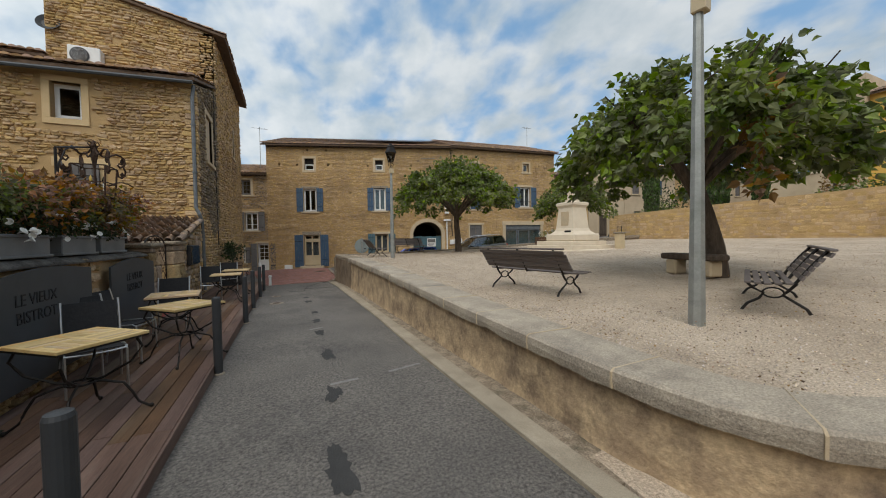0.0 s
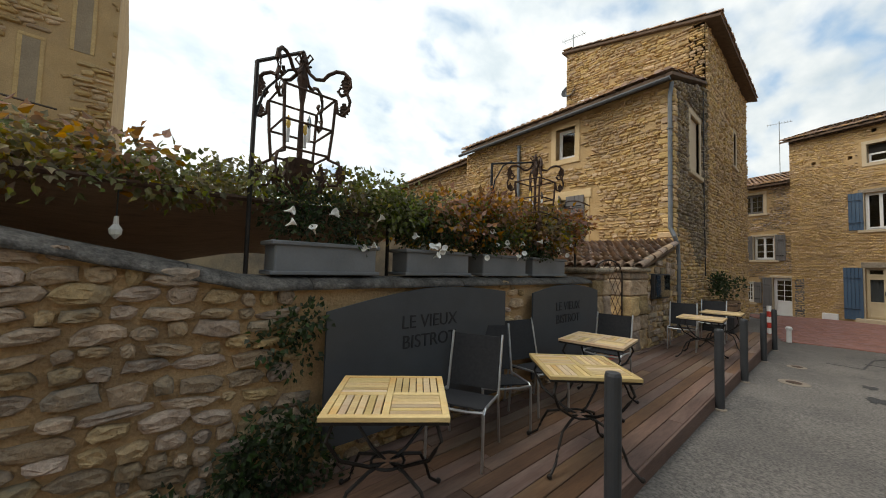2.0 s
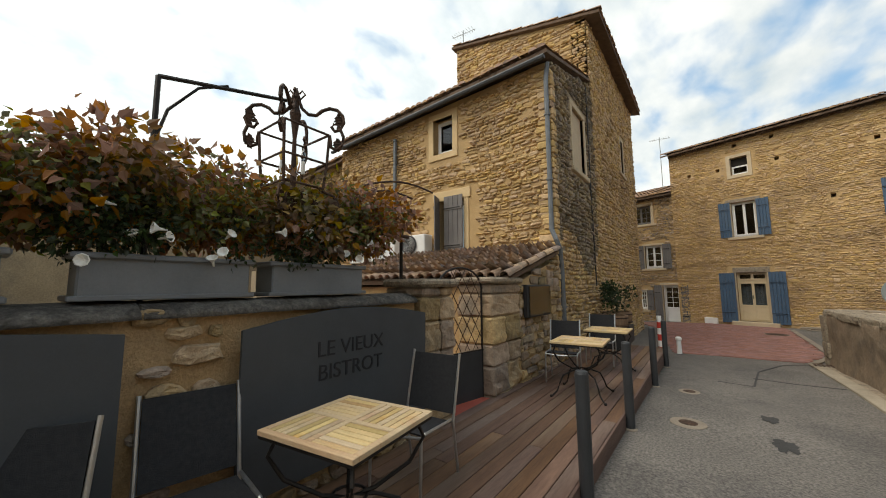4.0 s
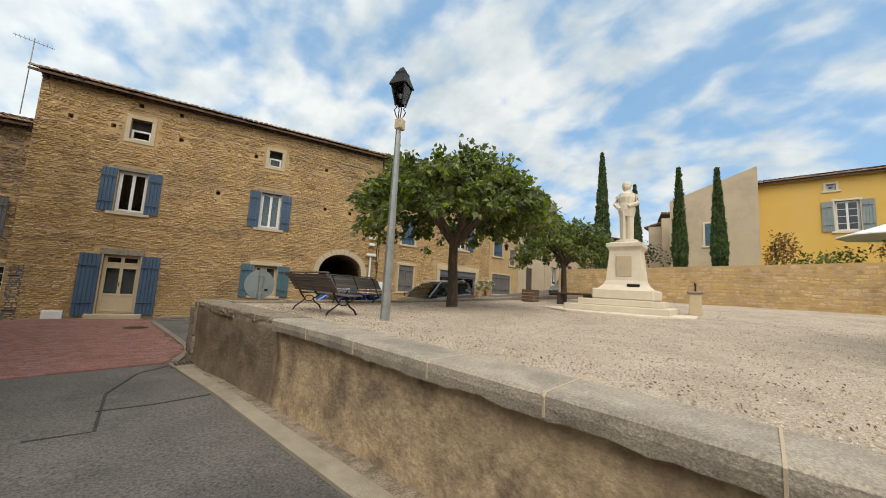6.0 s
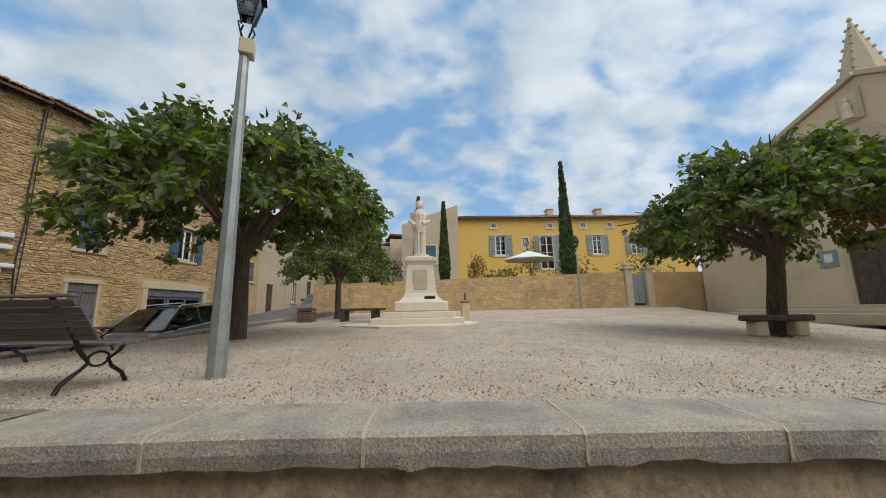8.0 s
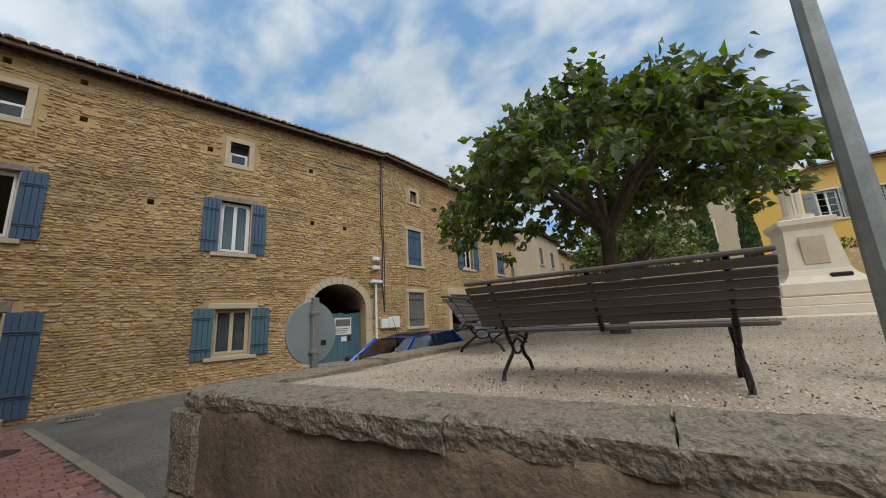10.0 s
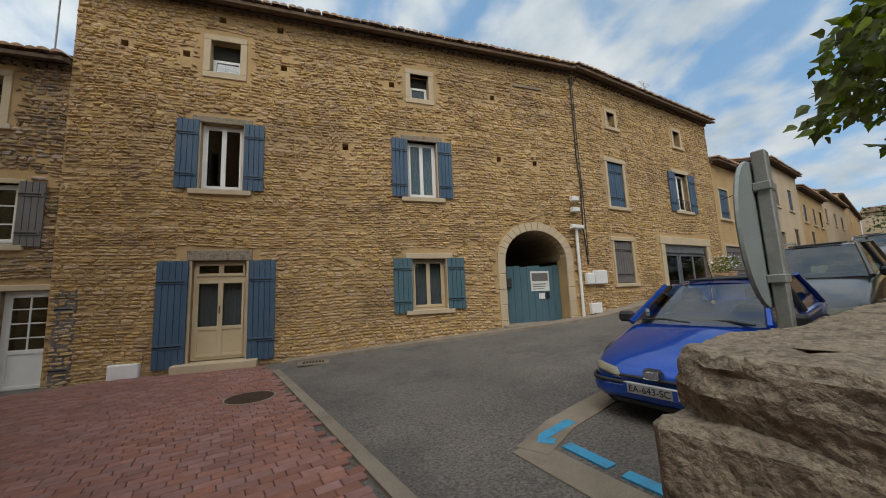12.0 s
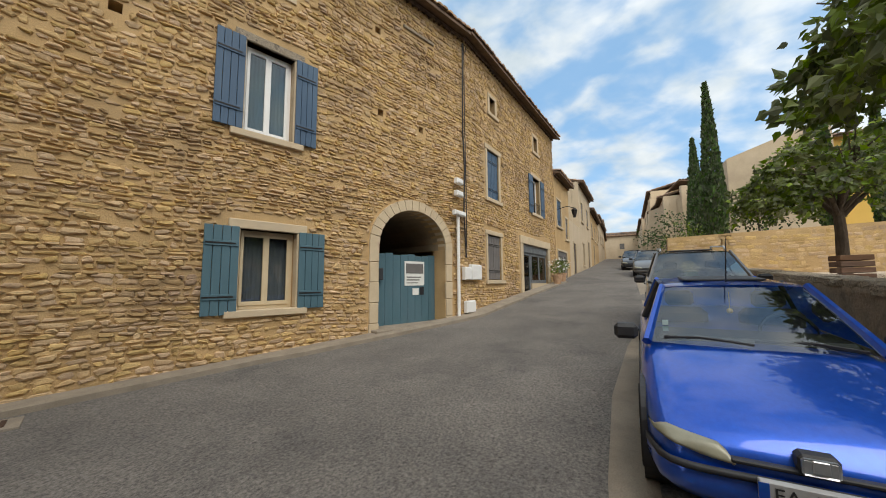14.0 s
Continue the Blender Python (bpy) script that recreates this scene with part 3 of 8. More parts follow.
# coping slabs
def coping(line, joints, material, over, inner, thick, rough, name, label, seed, mortar=None):
    pts = resample(line, 0.1)
    lens = [0.0]
    for a, b in zip(pts, pts[1:]):
        lens.append(lens[-1] + (b - a).length)
    holder = thing(name, None, label, "coping", kind="structure")
    r = random.Random(seed)
    s, i = 0.0, 0
    while s < lens[-1] - 0.05:
        e = min(lens[-1], s + r.uniform(*joints))
        if lens[-1] - e < joints[0] * 0.5:
            e = lens[-1]
        cut = [s] + [l for l in lens if s + 0.02 < l < e - 0.02] + [e]
        idx = list(range(len(cut)))
        def at(l):
            k = max(0, min(len(pts) - 2, int(np.searchsorted(lens, l, side="right")) - 1))
            q_ = (l - lens[k]) / (lens[k + 1] - lens[k])
            return pts[k].lerp(pts[k + 1], q_), inward(pts, k).lerp(inward(pts, k + 1), q_).normalized()
        if len(idx) > 1:
            v, f = [], []
            zo, th = r.uniform(-rough, rough) * 0.5, thick * r.uniform(1 - 3 * rough, 1 + 5 * rough)
            oo = r.uniform(-rough, rough)
            for n, k in enumerate(idx):
                p, inn = at(cut[n] + (0.003 if n == 0 else -0.003 if n == len(idx) - 1 else 0))
                z = rim_top(p) + zo
                wob = lambda c, a=1.0: rough * a * noise.noise(Vector((p.x * 5, p.y * 5, c + seed)))
                o = -over + oo + wob(1)
                wav = 0.026 * noise.noise(Vector((p.x * 9, p.y * 9, 5.5))) * (1 + 18 * rough)
                ring = [p + inn * (o + 0.012) + Vector((0, 0, z - th + wav)),
                        p + inn * (o + wob(2)) + Vector((0, 0, z - th * 0.55)),
                        p + inn * (o + 0.004 + wob(3)) + Vector((0, 0, z - 0.02 + wob(4, 0.4))),
                        p + inn * (o + 0.03) + Vector((0, 0, z + wob(5, 0.5))),
                        p + inn * ((o + inner) / 2) + Vector((0, 0, z + wob(6, 0.9))),
                        p + inn * (inner + wob(7)) + Vector((0, 0, z + wob(8, 0.5) - 0.005)),
                        p + inn * (inner + wob(7)) + Vector((0, 0, z - th))]
                v += [tuple(q) for q in ring]
            for n in range(len(idx) - 1):
                for k in range(7):
                    a, b = n * 7 + k, n * 7 + (k + 1) % 7
                    f.append((a, b, b + 7, a + 7))
            f.append(tuple(range(7))[::-1]); f.append(tuple(range((len(idx) - 1) * 7, len(idx) * 7)))
            pymesh("slab", v, f, material, holder)
            if mortar and s > 0:
                v = []
                for dl in (-.007, .007):
                    p, inn = at(s + dl)
                    z = rim_top(p) + .0025
                    v += [tuple(p + inn * o + Vector((0, 0, z - d))) for o, d in ((-over - .004, thick * .95), (-over - .004, .025), (-over + .028, 0), (inner, 0), (inner, thick * .95))]
                pymesh("joint", v, [(k, (k + 1) % 5, (k + 1) % 5 + 5, k + 5) for k in range(5)] + [(4, 3, 2, 1, 0), (5, 6, 7, 8, 9)], mortar, holder, "pale mortar joint")
        s = e
        i += 1


coping(RIM, (.94, 1.04), COPE, 0.05, 0.5, 0.15, 0.003, "coping", "smooth grey cast coping slabs on the square's wall", 4, DRESSED)
coping(RIM_OLD, (0.42, 1.05), OLD_COPE, -0.045, 0.54, 0.14, 0.018, "old_coping", "rough lichened grey stone coping at the corner", 5)
for slab in bpy.data.objects["old_coping"].children:
    bm = bmesh.new()
    bm.from_mesh(slab.data)
    bmesh.ops.subdivide_edges(bm, edges=bm.edges[:], cuts=3, use_grid_fill=True)
    bm.normal_update()
    for vert in bm.verts:
        q = vert.co
        d = 0.012 * noise.noise(Vector((q.x * 4, q.y * 4, q.z * 14))) + 0.010 * noise.noise(Vector((q.x * 13, q.y * 13, q.z * 30))) + 0.009 * noise.noise(q * 34)
        vert.co = q + vert.normal * d
    bm.to_mesh(slab.data)
    bm.free()


# rough corner stones under the old coping
oc = thing("wall_corner", None, "rough brown corner stones of the old retaining wall", "wall", kind="structure")
for x0, y0, z0, x1, y1, z1 in ((2.05, 17.32, .30, 2.5, 17.72, .885), (2.045, 17.25, -.06, 2.5, 17.72, .29), (2.06, 17.3, -.5, 2.5, 17.715, -.07), (2.51, 17.4, .1, 3.1, 17.66, .885)):
    bm = box(x0, y0, z0, x1, y1, z1, .022)
    bmesh.ops.subdivide_edges(bm, edges=[e for e in bm.edges if e.calc_length() > .08], cuts=7, use_grid_fill=True)
    bm.normal_update()
    for q in bm.verts:
        q.co += q.normal * (.014 * noise.noise(Vector((q.co.x * 4, q.co.y * 4, q.co.z * 5))) + .011 * noise.noise(q.co * 13) + .007 * noise.noise(q.co * 31))
    part("block", bm, OLD_COPE, oc)


# ---- rubble masonry ----
def stones(width, z0, z1, skip, rng, course=(0.06, 0.13), length=(0.13, 0.42), proud=(0.018, 0.05), base=None, lean=0.25):
    """Courses of rounded stones in the plane y = 0, facing -y. Returns a list of (verts, faces)."""
    out = []
    z = z0
    while z < z1 - 0.03:
        h = min(rng.uniform(*course), z1 - z)
        s = -rng.uniform(0, 0.2)
        ph = rng.uniform(0, 9)
        while s < width:
            l = rng.uniform(*length) * (1.25 if rng.random() < 0.12 else 1)
            a, b = max(0, s), min(width, s + l)
            s += l
            if b - a < 0.05:
                continue
            wave = lambda q: 0.035 * math.sin(q * 0.9 + ph * 0.1) + 0.02 * math.sin(q * 2.3 + z)
            m = (a + b) / 2
            zb, zt = z + 0.008, z + h - 0.006
            if skip(a, b, zb - 0.03, zt + 0.03):
                continue
            if base is not None and zb + wave(m) < base(m) - 0.02:
                continue
            if rng.random() < 0.06:
                continue
            g = 0.006
            j = lambda k=0.012: rng.uniform(-k, k)
            e_ = min(0.05, (b - a) * (0.22 if lean < .5 else 0.14))
            jj = 0.25 * min(h, 0.1)
            mid = (zb + zt) / 2
            c = [(a + g + e_ * rng.uniform(.2, 1.1), zb + wave(a) + j(jj)), (b - g - e_ * rng.uniform(.2, 1.1), zb + wave(b) + j(jj)), (b - g + j(.01), mid + wave(b) + j(jj)),
                 (b - g - e_ * rng.uniform(.2, 1.3), zt + wave(b) + j(jj)), (a + g + e_ * rng.uniform(.2, 1.3), zt + wave(a) + j(jj)), (a + g + j(.01), mid + wave(a) + j(jj))]
            d = rng.uniform(*proud)
            cm = (sum(q[0] for q in c) / 6, sum(q[1] for q in c) / 6)
            v = [(q[0], 0.02, q[1]) for q in c]
            v += [(cm[0] + (q[0] - cm[0]) * 0.95, -d * 0.6, cm[1] + (q[1] - cm[1]) * (0.9 if lean < .5 else 0.97)) for q in c]
            in2 = 0.8 - lean * 0.15
            v += [(cm[0] + (q[0] - cm[0]) * in2 + j(.008), -d * rng.uniform(.8, 1.2), cm[1] + (q[1] - cm[1]) * (0.55 if lean < .5 else 0.74) + h * 0.05) for q in c]
            f = []
            for r0 in (0, 6):
                for k in range(6):
                    f.append((r0 + k, r0 + (k + 1) % 6, r0 + 6 + (k + 1) % 6, r0 + 6 + k))
            f.append((12, 13, 14, 15, 16, 17))
            out.append((v, f, m, z))
        z += h
    return out


def field_stones(width, z0, z1, skip, rng):
    """Rounded, knobbly field stones bedded apart in mortar, in the plane y = 0, facing -y."""
    out, z, n = [], z0, 9
    while z < z1:
        h = rng.uniform(.075, .125)
        s = -rng.uniform(0, .2)
        while s < width:
            l = rng.uniform(.10, .30) if rng.random() < .85 else rng.uniform(.06, .10)
            hh = h * rng.uniform(.72, 1.12)
            m, mid = s + l / 2, z + h / 2 + .03 * math.sin(s * 1.7) + rng.uniform(-.018, .018)
            s += l + rng.uniform(.004, .03)
            if skip(m - l / 2, m + l / 2, mid - hh / 2, mid + hh / 2):
                continue
            d, tilt, ph = rng.uniform(.02, .048), rng.uniform(-.12, .12), rng.uniform(0, 6)
            radii = [rng.uniform(.80, 1.10) for _ in range(n)]
            v = []
            for grow, deep in ((1.0, .02), (.98, -d * .45), (.82, -d * .9), (.45, -d * 1.1)):
                for k in range(n):
                    a = 2 * math.pi * k / n + ph
                    ca, sa = math.cos(a), math.sin(a)
                    rr = grow * radii[k] / (abs(ca) ** 4 + abs(sa) ** 4) ** .25
                    x, q = ca * rr * l / 2, sa * rr * hh / 2
                    v.append((m + x - q * tilt, deep + (rng.uniform(-.010, .010) if deep < 0 else 0), mid + q + x * tilt))
            f = [(r0 + k, r0 + (k + 1) % n, r0 + n + (k + 1) % n, r0 + n + k) for r0 in (0, n, 2 * n) for k in range(n)]
            f.append(tuple(range(3 * n, 4 * n)))
            out.append((v, f, m, z))
        z += h + rng.uniform(.0, .012)
    return out


def join_stones(name, lst, material, parent, label):
    v, f = [], []
    for sv_, sf_, *_ in lst:
        n = len(v)
        v += sv_
        f += [tuple(i + n for i in q) for q in sf_]
    ob = pymesh(name, v, f, material, parent, label)
    return tagged(ob, kind="stuff")


def wall_panel(name, m, width, zlo, ztop, holes, material, thick=0.45, arch=None, label="", ztop2=None):
    """A wall in local x (along), y (inwards), z with openings (x0, x1, z0, z1) cut through it."""
    ztop2 = ztop if ztop2 is None else ztop2
    xs = sorted({0, width, *[h[0] for h in holes], *[h[1] for h in holes]})
    zs = sorted({zlo, min(ztop, ztop2), *[h[2] for h in holes], *[h[3] for h in holes]})
    bm = bmesh.new()

    def quad(*p):
        bm.faces.new([bm.verts.new(q) for q in p])
    def solid(x, z):
        return not any(h[0] < x < h[1] and h[2] < z < h[3] for h in holes)
    for x0, x1 in zip(xs, xs[1:]):
        for z0, z1 in zip(zs, zs[1:]):
            if solid((x0 + x1) / 2, (z0 + z1) / 2):
                quad((x0, 0, z0), (x1, 0, z0), (x1, 0, z1), (x0, 0, z1))
                quad((x0, thick, z1), (x1, thick, z1), (x1, thick, z0), (x0, thick, z0))
    zt = min(ztop, ztop2)
    if ztop != ztop2:
        quad((0, 0, zt), (width, 0, zt), (width, 0, ztop2), (0, 0, ztop))
        quad((0, thick, ztop), (width, thick, ztop2), (width, thick, zt), (0, thick, zt))
    for h in holes:
        a, b, c, d = h[:4]
        quad((a, 0, c), (a, 0, d), (a, thick, d), (a, thick, c))
        quad((b, 0, d), (b, 0, c), (b, thick, c), (b, thick, d))
        quad((a, 0, d), (b, 0, d), (b, thick, d), (a, thick, d))
        quad((b, 0, c), (a, 0, c), (a, thick, c), (b, thick, c))
    quad((0, 0, ztop), (width, 0, ztop2), (width, thick, ztop2), (0, thick, ztop))
    quad((0, 0, zlo), (0, 0, ztop), (0, thick, ztop), (0, thick, zlo))
    quad((width, 0, ztop2), (width, 0, zlo), (width, thick, zlo), (width, thick, ztop2))
    if arch:
        x0, x1, spring, crown = arch
        cx, rx, rz = (x0 + x1) / 2, (x1 - x0) / 2, crown - spring
        n = 18
        pts = [(cx - rx * math.cos(math.pi * i / n), spring + rz * math.sin(math.pi * i / n)) for i in range(n + 1)]
        for p, q in zip(pts, pts[1:]):
            quad((p[0], 0.001, p[1]), (q[0], 0.001, q[1]), (q[0], 0.001, crown + 0.01), (p[0], 0.001, crown + 0.01))
            quad((p[0], 0.001, p[1]), (p[0], thick, p[1]), (q[0], thick, q[1]), (q[0], 0.001, q[1]))
    ob = part(name, bm, material)
    ob.matrix_basis = m
    return tagged(ob, label, "wall", kind="structure")


def skipper(holes, arch=None, ring=0.0):
    def f(a, b, c, d):
        for h in holes:
            if a < h[1] and b > h[0] and c < h[3] and d > h[2]:
                return True
        if arch:
            x0, x1, spring, crown = arch
            cx, rx, rz = (x0 + x1) / 2, (x1 - x0) / 2 + ring, crown - spring + ring
            for x in (a, b, (a + b) / 2):
                for z in (c, d):
                    if z <= spring and abs(x - cx) < rx:
                        return True
                    if z > spring and ((x - cx) / rx) ** 2 + ((z - spring) / rz) ** 2 < 1:
                        return True
        return False
    return f


# canal-tile roof: rows of half-round tiles running down the slope, in local x (along the eave), y (up the slope, inwards)
def tile_roof(name, m, width, depth, rise, material=TILE, label="", over=0.3, pitch=0.2, thick=0.08, kind="structure", row=0.4):
    v, f = [], []
    n = max(1, round(width / pitch))
    p = width / n
    rows = max(1, round((depth + over) / row))
    r = random.Random(n)
    for i in range(n):
        for cap in (0, 1):
            cx = (i + (0.5 if cap else 0.0)) * p
            if cap == 0 and i == 0:
                continue
            for k in range(rows):
                y0, y1 = -over + (depth + over) * k / rows, -over + (depth + over) * (k + 1.12) / rows
                y1 = min(y1, depth)
                jit, jz, jy = r.uniform(-.012, .012), r.uniform(0, .015), r.uniform(-0.03, 0.02) if k == 0 else 0
                base = len(v)
                for t, yy in ((0, y0 + jy), (1, y1)):
                    z = rise * yy / depth
                    rr = p * (0.40 if t == 0 else 0.33) if cap else p * 0.36
                    for a in range(5):
                        an = math.pi * a / 4
                        zz = rr * math.sin(an) * 0.9
                        v.append((cx + jit + rr * 1.25 * math.cos(an), yy, z + jz + (0.025 if t == 0 else 0) + (0.05 + zz if cap else 0.05 - zz * 0.8)))
                for a in range(4):
                    f.append((base + a, base + a + 1, base + 5 + a + 1, base + 5 + a))
                if cap and k == 0:
                    f.append((base, base + 1, base + 2, base + 3, base + 4))
    holder = thing(name, m, label, "roof", kind=kind)
    tagged(pymesh("tiles", v, f, material, holder), kind="stuff")
    bm = bmesh.new()
    a = [(0, -over + 0.03, -thick + rise * (-over + .03) / depth), (width, -over + 0.03, -thick + rise * (-over + .03) / depth), (width, depth, rise - thick), (0, depth, rise - thick)]
    b = [(x, y, z + thick + 0.005) for x, y, z in a]
    va, vb = [bm.verts.new(q) for q in a], [bm.verts.new(q) for q in b]
    bm.faces.new(va[::-1]); bm.faces.new(vb)
    for k in range(4):
        bm.faces.new((va[k], va[(k + 1) % 4], vb[(k + 1) % 4], vb[k]))
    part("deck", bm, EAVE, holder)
    return holder


def genoise(name, m, width, z, rows=2, label="dark two-row canal-tile cornice under the eave"):
    """Rows of tile ends under an eave."""
    v, f = [], []
    for k in range(rows):
        out = 0.10 * (k + 1)
        n = round(width / 0.19)
        p = width / n
        for i in range(n):
            cx, base = (i + 0.5) * p, len(v)
            for yy in (-out, 0.02):
                for a in range(5):
                    an = math.pi * a / 4
                    v.append((cx + p * 0.46 * math.cos(an), yy, z + 0.13 * k + 0.02 + 0.085 * math.sin(an)))
            for a in range(4):
                f.append((base + a, base + a + 1, base + 6 + a, base + 5 + a))
            f.append((base + 4, base + 3, base + 2, base + 1, base))
        b = len(v)
        v += [(0, -out - .01, z + .13 * k + .10), (width, -out - .01, z + .13 * k + .10), (width, 0.02, z + .13 * k + .10), (0, 0.02, z + .13 * k + .10)]
        v += [(x, y, zz + 0.032) for x, y, zz in v[b:b + 4]]
        f += [(b, b + 1, b + 5, b + 4), (b + 4, b + 5, b + 6, b + 7), (b + 3, b + 2, b + 1, b), (b + 1, b + 2, b + 6, b + 5), (b + 3, b, b + 4, b + 7)]
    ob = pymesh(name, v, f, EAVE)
    ob.matrix_basis = m
    return tagged(ob, label, "cornice", kind="structure")

# ---- windows and doors ----
def shutter(parent, x0, x1, z0, z1, material, y=-0.06, boards=4, label=""):
    bm = bmesh.new()
    w = (x1 - x0) / boards
    for i in range(boards):
        box(x0 + i * w + 0.004, y - 0.016, z0, x0 + (i + 1) * w - 0.004, y + 0.016, z1, 0.004, bm)
    sh = part("shutter", bm, material, parent, label)
    for zz in (z0 + 0.2 * (z1 - z0), z0 + 0.8 * (z1 - z0)):
        part("batten", box(x0 + 0.02, y - 0.034, zz - 0.045, x1 - 0.02, y - 0.014, zz + 0.045, 0.004), material, sh)
        part("hinge", box(x0 + 0.01, y - 0.040, zz - 0.012, x1 - 0.06, y - 0.033, zz + 0.012), IRON, sh)
    return sh


def casement(parent, x0, x1, z0, z1, frame, depth=0.16, leaves=2, bars=0, cols=1, curtain=None, panel=0.0, fw=0.06):
    """A glazed casement set back in an opening: frame, leaves, bars, panes and a curtain."""
    bm = bmesh.new()
    y0, y1 = depth, depth + 0.06
    for a in ((x0, z0, x0 + fw, z1), (x1 - fw, z0, x1, z1), (x0 + fw, z1 - fw, x1 - fw, z1), (x0 + fw, z0, x1 - fw, z0 + fw)):
        box(a[0], y0, a[1], a[2], y1, a[3], 0.004, bm)
    part("window_frame", bm, frame, parent)
    lw = (x1 - x0 - 2 * fw) / leaves
    for k in range(leaves):
        a, b = x0 + fw + k * lw, x0 + fw + (k + 1) * lw
        bm = bmesh.new()
        st = 0.05
        zz0 = z0 + fw
        for q in ((a, zz0, a + st, z1 - fw), (b - st, zz0, b, z1 - fw), (a + st, z1 - fw - st, b - st, z1 - fw), (a + st, zz0, b - st, zz0 + st + 0.02)):
            box(q[0], y0 - 0.02, q[1], q[2], y1 - 0.025, q[3], 0.004, bm)
        if panel:
            box(a + st, y0, zz0 + st, b - st, y1 - 0.04, zz0 + panel, 0.003, bm)
            box(a + st, y0 - 0.018, zz0 + panel - 0.03, b - st, y1 - 0.03, zz0 + panel + 0.05, 0.004, bm)
        for i in range(bars):
            zz = zz0 + panel + (z1 - fw - zz0 - panel) * (i + 1) / (bars + 1)
            box(a + st, y0 - 0.01, zz - 0.012, b - st, y1 - 0.03, zz + 0.012, 0, bm)
        for i in range(cols - 1):
            xx = a + (b - a) * (i + 1) / cols
            box(xx - 0.012, y0 - 0.011, zz0 + panel, xx + 0.012, y1 - 0.031, z1 - fw, 0, bm)
        leaf = part("casement", bm, frame, parent)
        p = part("pane", box(a + st, y0 + 0.004, zz0 + panel, b - st, y0 + 0.010, z1 - fw - st), GLASS, leaf)
        p.visible_shadow = False
    if curtain is not None:
        n = 40
        v = []
        for i in range(n + 1):
            x = x0 + fw + (x1 - x0 - 2 * fw) * i / n
            yy = y1 + 0.05 + 0.018 * math.sin(i * 1.7) + 0.01 * math.sin(i * 0.6)
            v += [(x, yy, z0 + fw + panel), (x, yy, z1 - fw)]
        pymesh("curtain", v, [(2 * i, 2 * i + 2, 2 * i + 3, 2 * i + 1) for i in range(n)], curtain, parent, "pale hanging curtain", smooth=True)


def surround(parent, x0, x1, z0, z1, w, material, sill=True, lintel=0.0, proud=0.03, jambs=True, lmat=None):
    """Dressed stone round an opening: jamb blocks, lintel and sill."""
    if jambs and w:
        for a, b in ((x0 - w, x0), (x1, x1 + w)):
            part("jamb", box(a, -proud, z0, b, 0.14, z1, 0.008), material, parent)
    if lintel:
        part("lintel", box(x0 - w - 0.06, -proud - 0.012, z1, x1 + w + 0.06, 0.2, z1 + lintel, 0.012), lmat or material, parent)
    elif w:
        part("lintel", box(x0 - w, -proud, z1, x1 + w, 0.14, z1 + w, 0.008), material, parent)
    if sill:
        part("window_sill", box(x0 - w - 0.08, -proud - 0.05, z0 - 0.12, x1 + w + 0.08, 0.2, z0, 0.012), material, parent)


# ---- the long stone house across the street ----
A_LEN, A_ANG = 13.1, -16.95
FA = pose(0.51, 27.03, 0, 0, 0, A_ANG) @ Matrix.Translation((-1.82, 0, 0))
B_ANG, B_LEN = -5.8, 9.1
FB = pose(11.30, 23.74, 0, 0, 0, B_ANG)
O = 1.82


def base_a(s):
    p = FA @ Vector((s, 0, 0))
    return ground_z(p.x, p.y - 0.3) - 0.02


def base_b(s):
    p = FB @ Vector((s, 0, 0))
    return ground_z(p.x, p.y - 0.3) - 0.02


A_TOP = 8.55
# x0, x1, z0, z1
A_DOOR = (0.60 + O, 1.68 + O, -0.10, 2.14)
A_W1 = (0.64 + O, 1.53 + O, 3.80, 5.43)
A_W2 = (5.58 + O, 6.42 + O, 3.84, 5.48)
A_G = (5.62 + O, 6.57 + O, 0.78, 2.14)
A_T1 = (0.76 + O, 1.40 + O, 6.75, 7.58)
A_T2 = (5.72 + O, 6.26 + O, 6.78, 7.52)
ARCH = (8.40 + O, 10.52 + O, 2.08, 2.98)
A_HOLES = [A_DOOR, A_W1, A_W2, A_G, A_T1, A_T2, (ARCH[0], ARCH[1], -0.5, ARCH[3])]
PUT = [(s + O, z) for s, z in ((0.98, 8.17), (2.29, 8.16), (-0.94, 7.16), (0.26, 7.13), (2.39, 7.12), (5.18, 7.10), (3.91, 5.13), (8.42, 5.16), (9.67, 5.13), (8.32, 7.15))]
PUTH = [(s - 0.075, s + 0.075, z - 0.08, z + 0.08) for s, z in PUT]
wall_panel("wall_long_house", FA, A_LEN, -1.0, A_TOP, A_HOLES + PUTH, MORTAR, arch=ARCH, label="ochre lime mortar wall of the long stone house")
ext = [(A_W1[0] - .22, A_W1[1] + .22, A_W1[2] - .14, A_W1[3] + .2), (A_W2[0] - .22, A_W2[1] + .22, A_W2[2] - .14, A_W2[3] + .2), (A_T1[0] - .2, A_T1[1] + .2, A_T1[2] - .2, A_T1[3] + .2), (A_T2[0] - .18, A_T2[1] + .18, A_T2[2] - .2, A_T2[3] + .2),
       (A_DOOR[0] - .2, A_DOOR[1] + .2, -.5, A_DOOR[3] + .28), (A_G[0] - .2, A_G[1] + .2, A_G[2] - .14, A_G[3] + .2), (9.05 + O, 10.15 + O, 7.62, 7.74)]
A_SKIP = skipper(ext + PUTH, (ARCH[0], ARCH[1], ARCH[2], ARCH[3]), 0.24)
A_ST = stones(A_LEN, -0.6, A_TOP, A_SKIP, random.Random(11), course=(0.045, 0.10), length=(0.08, 0.27), proud=(0.014, 0.045), base=base_a)

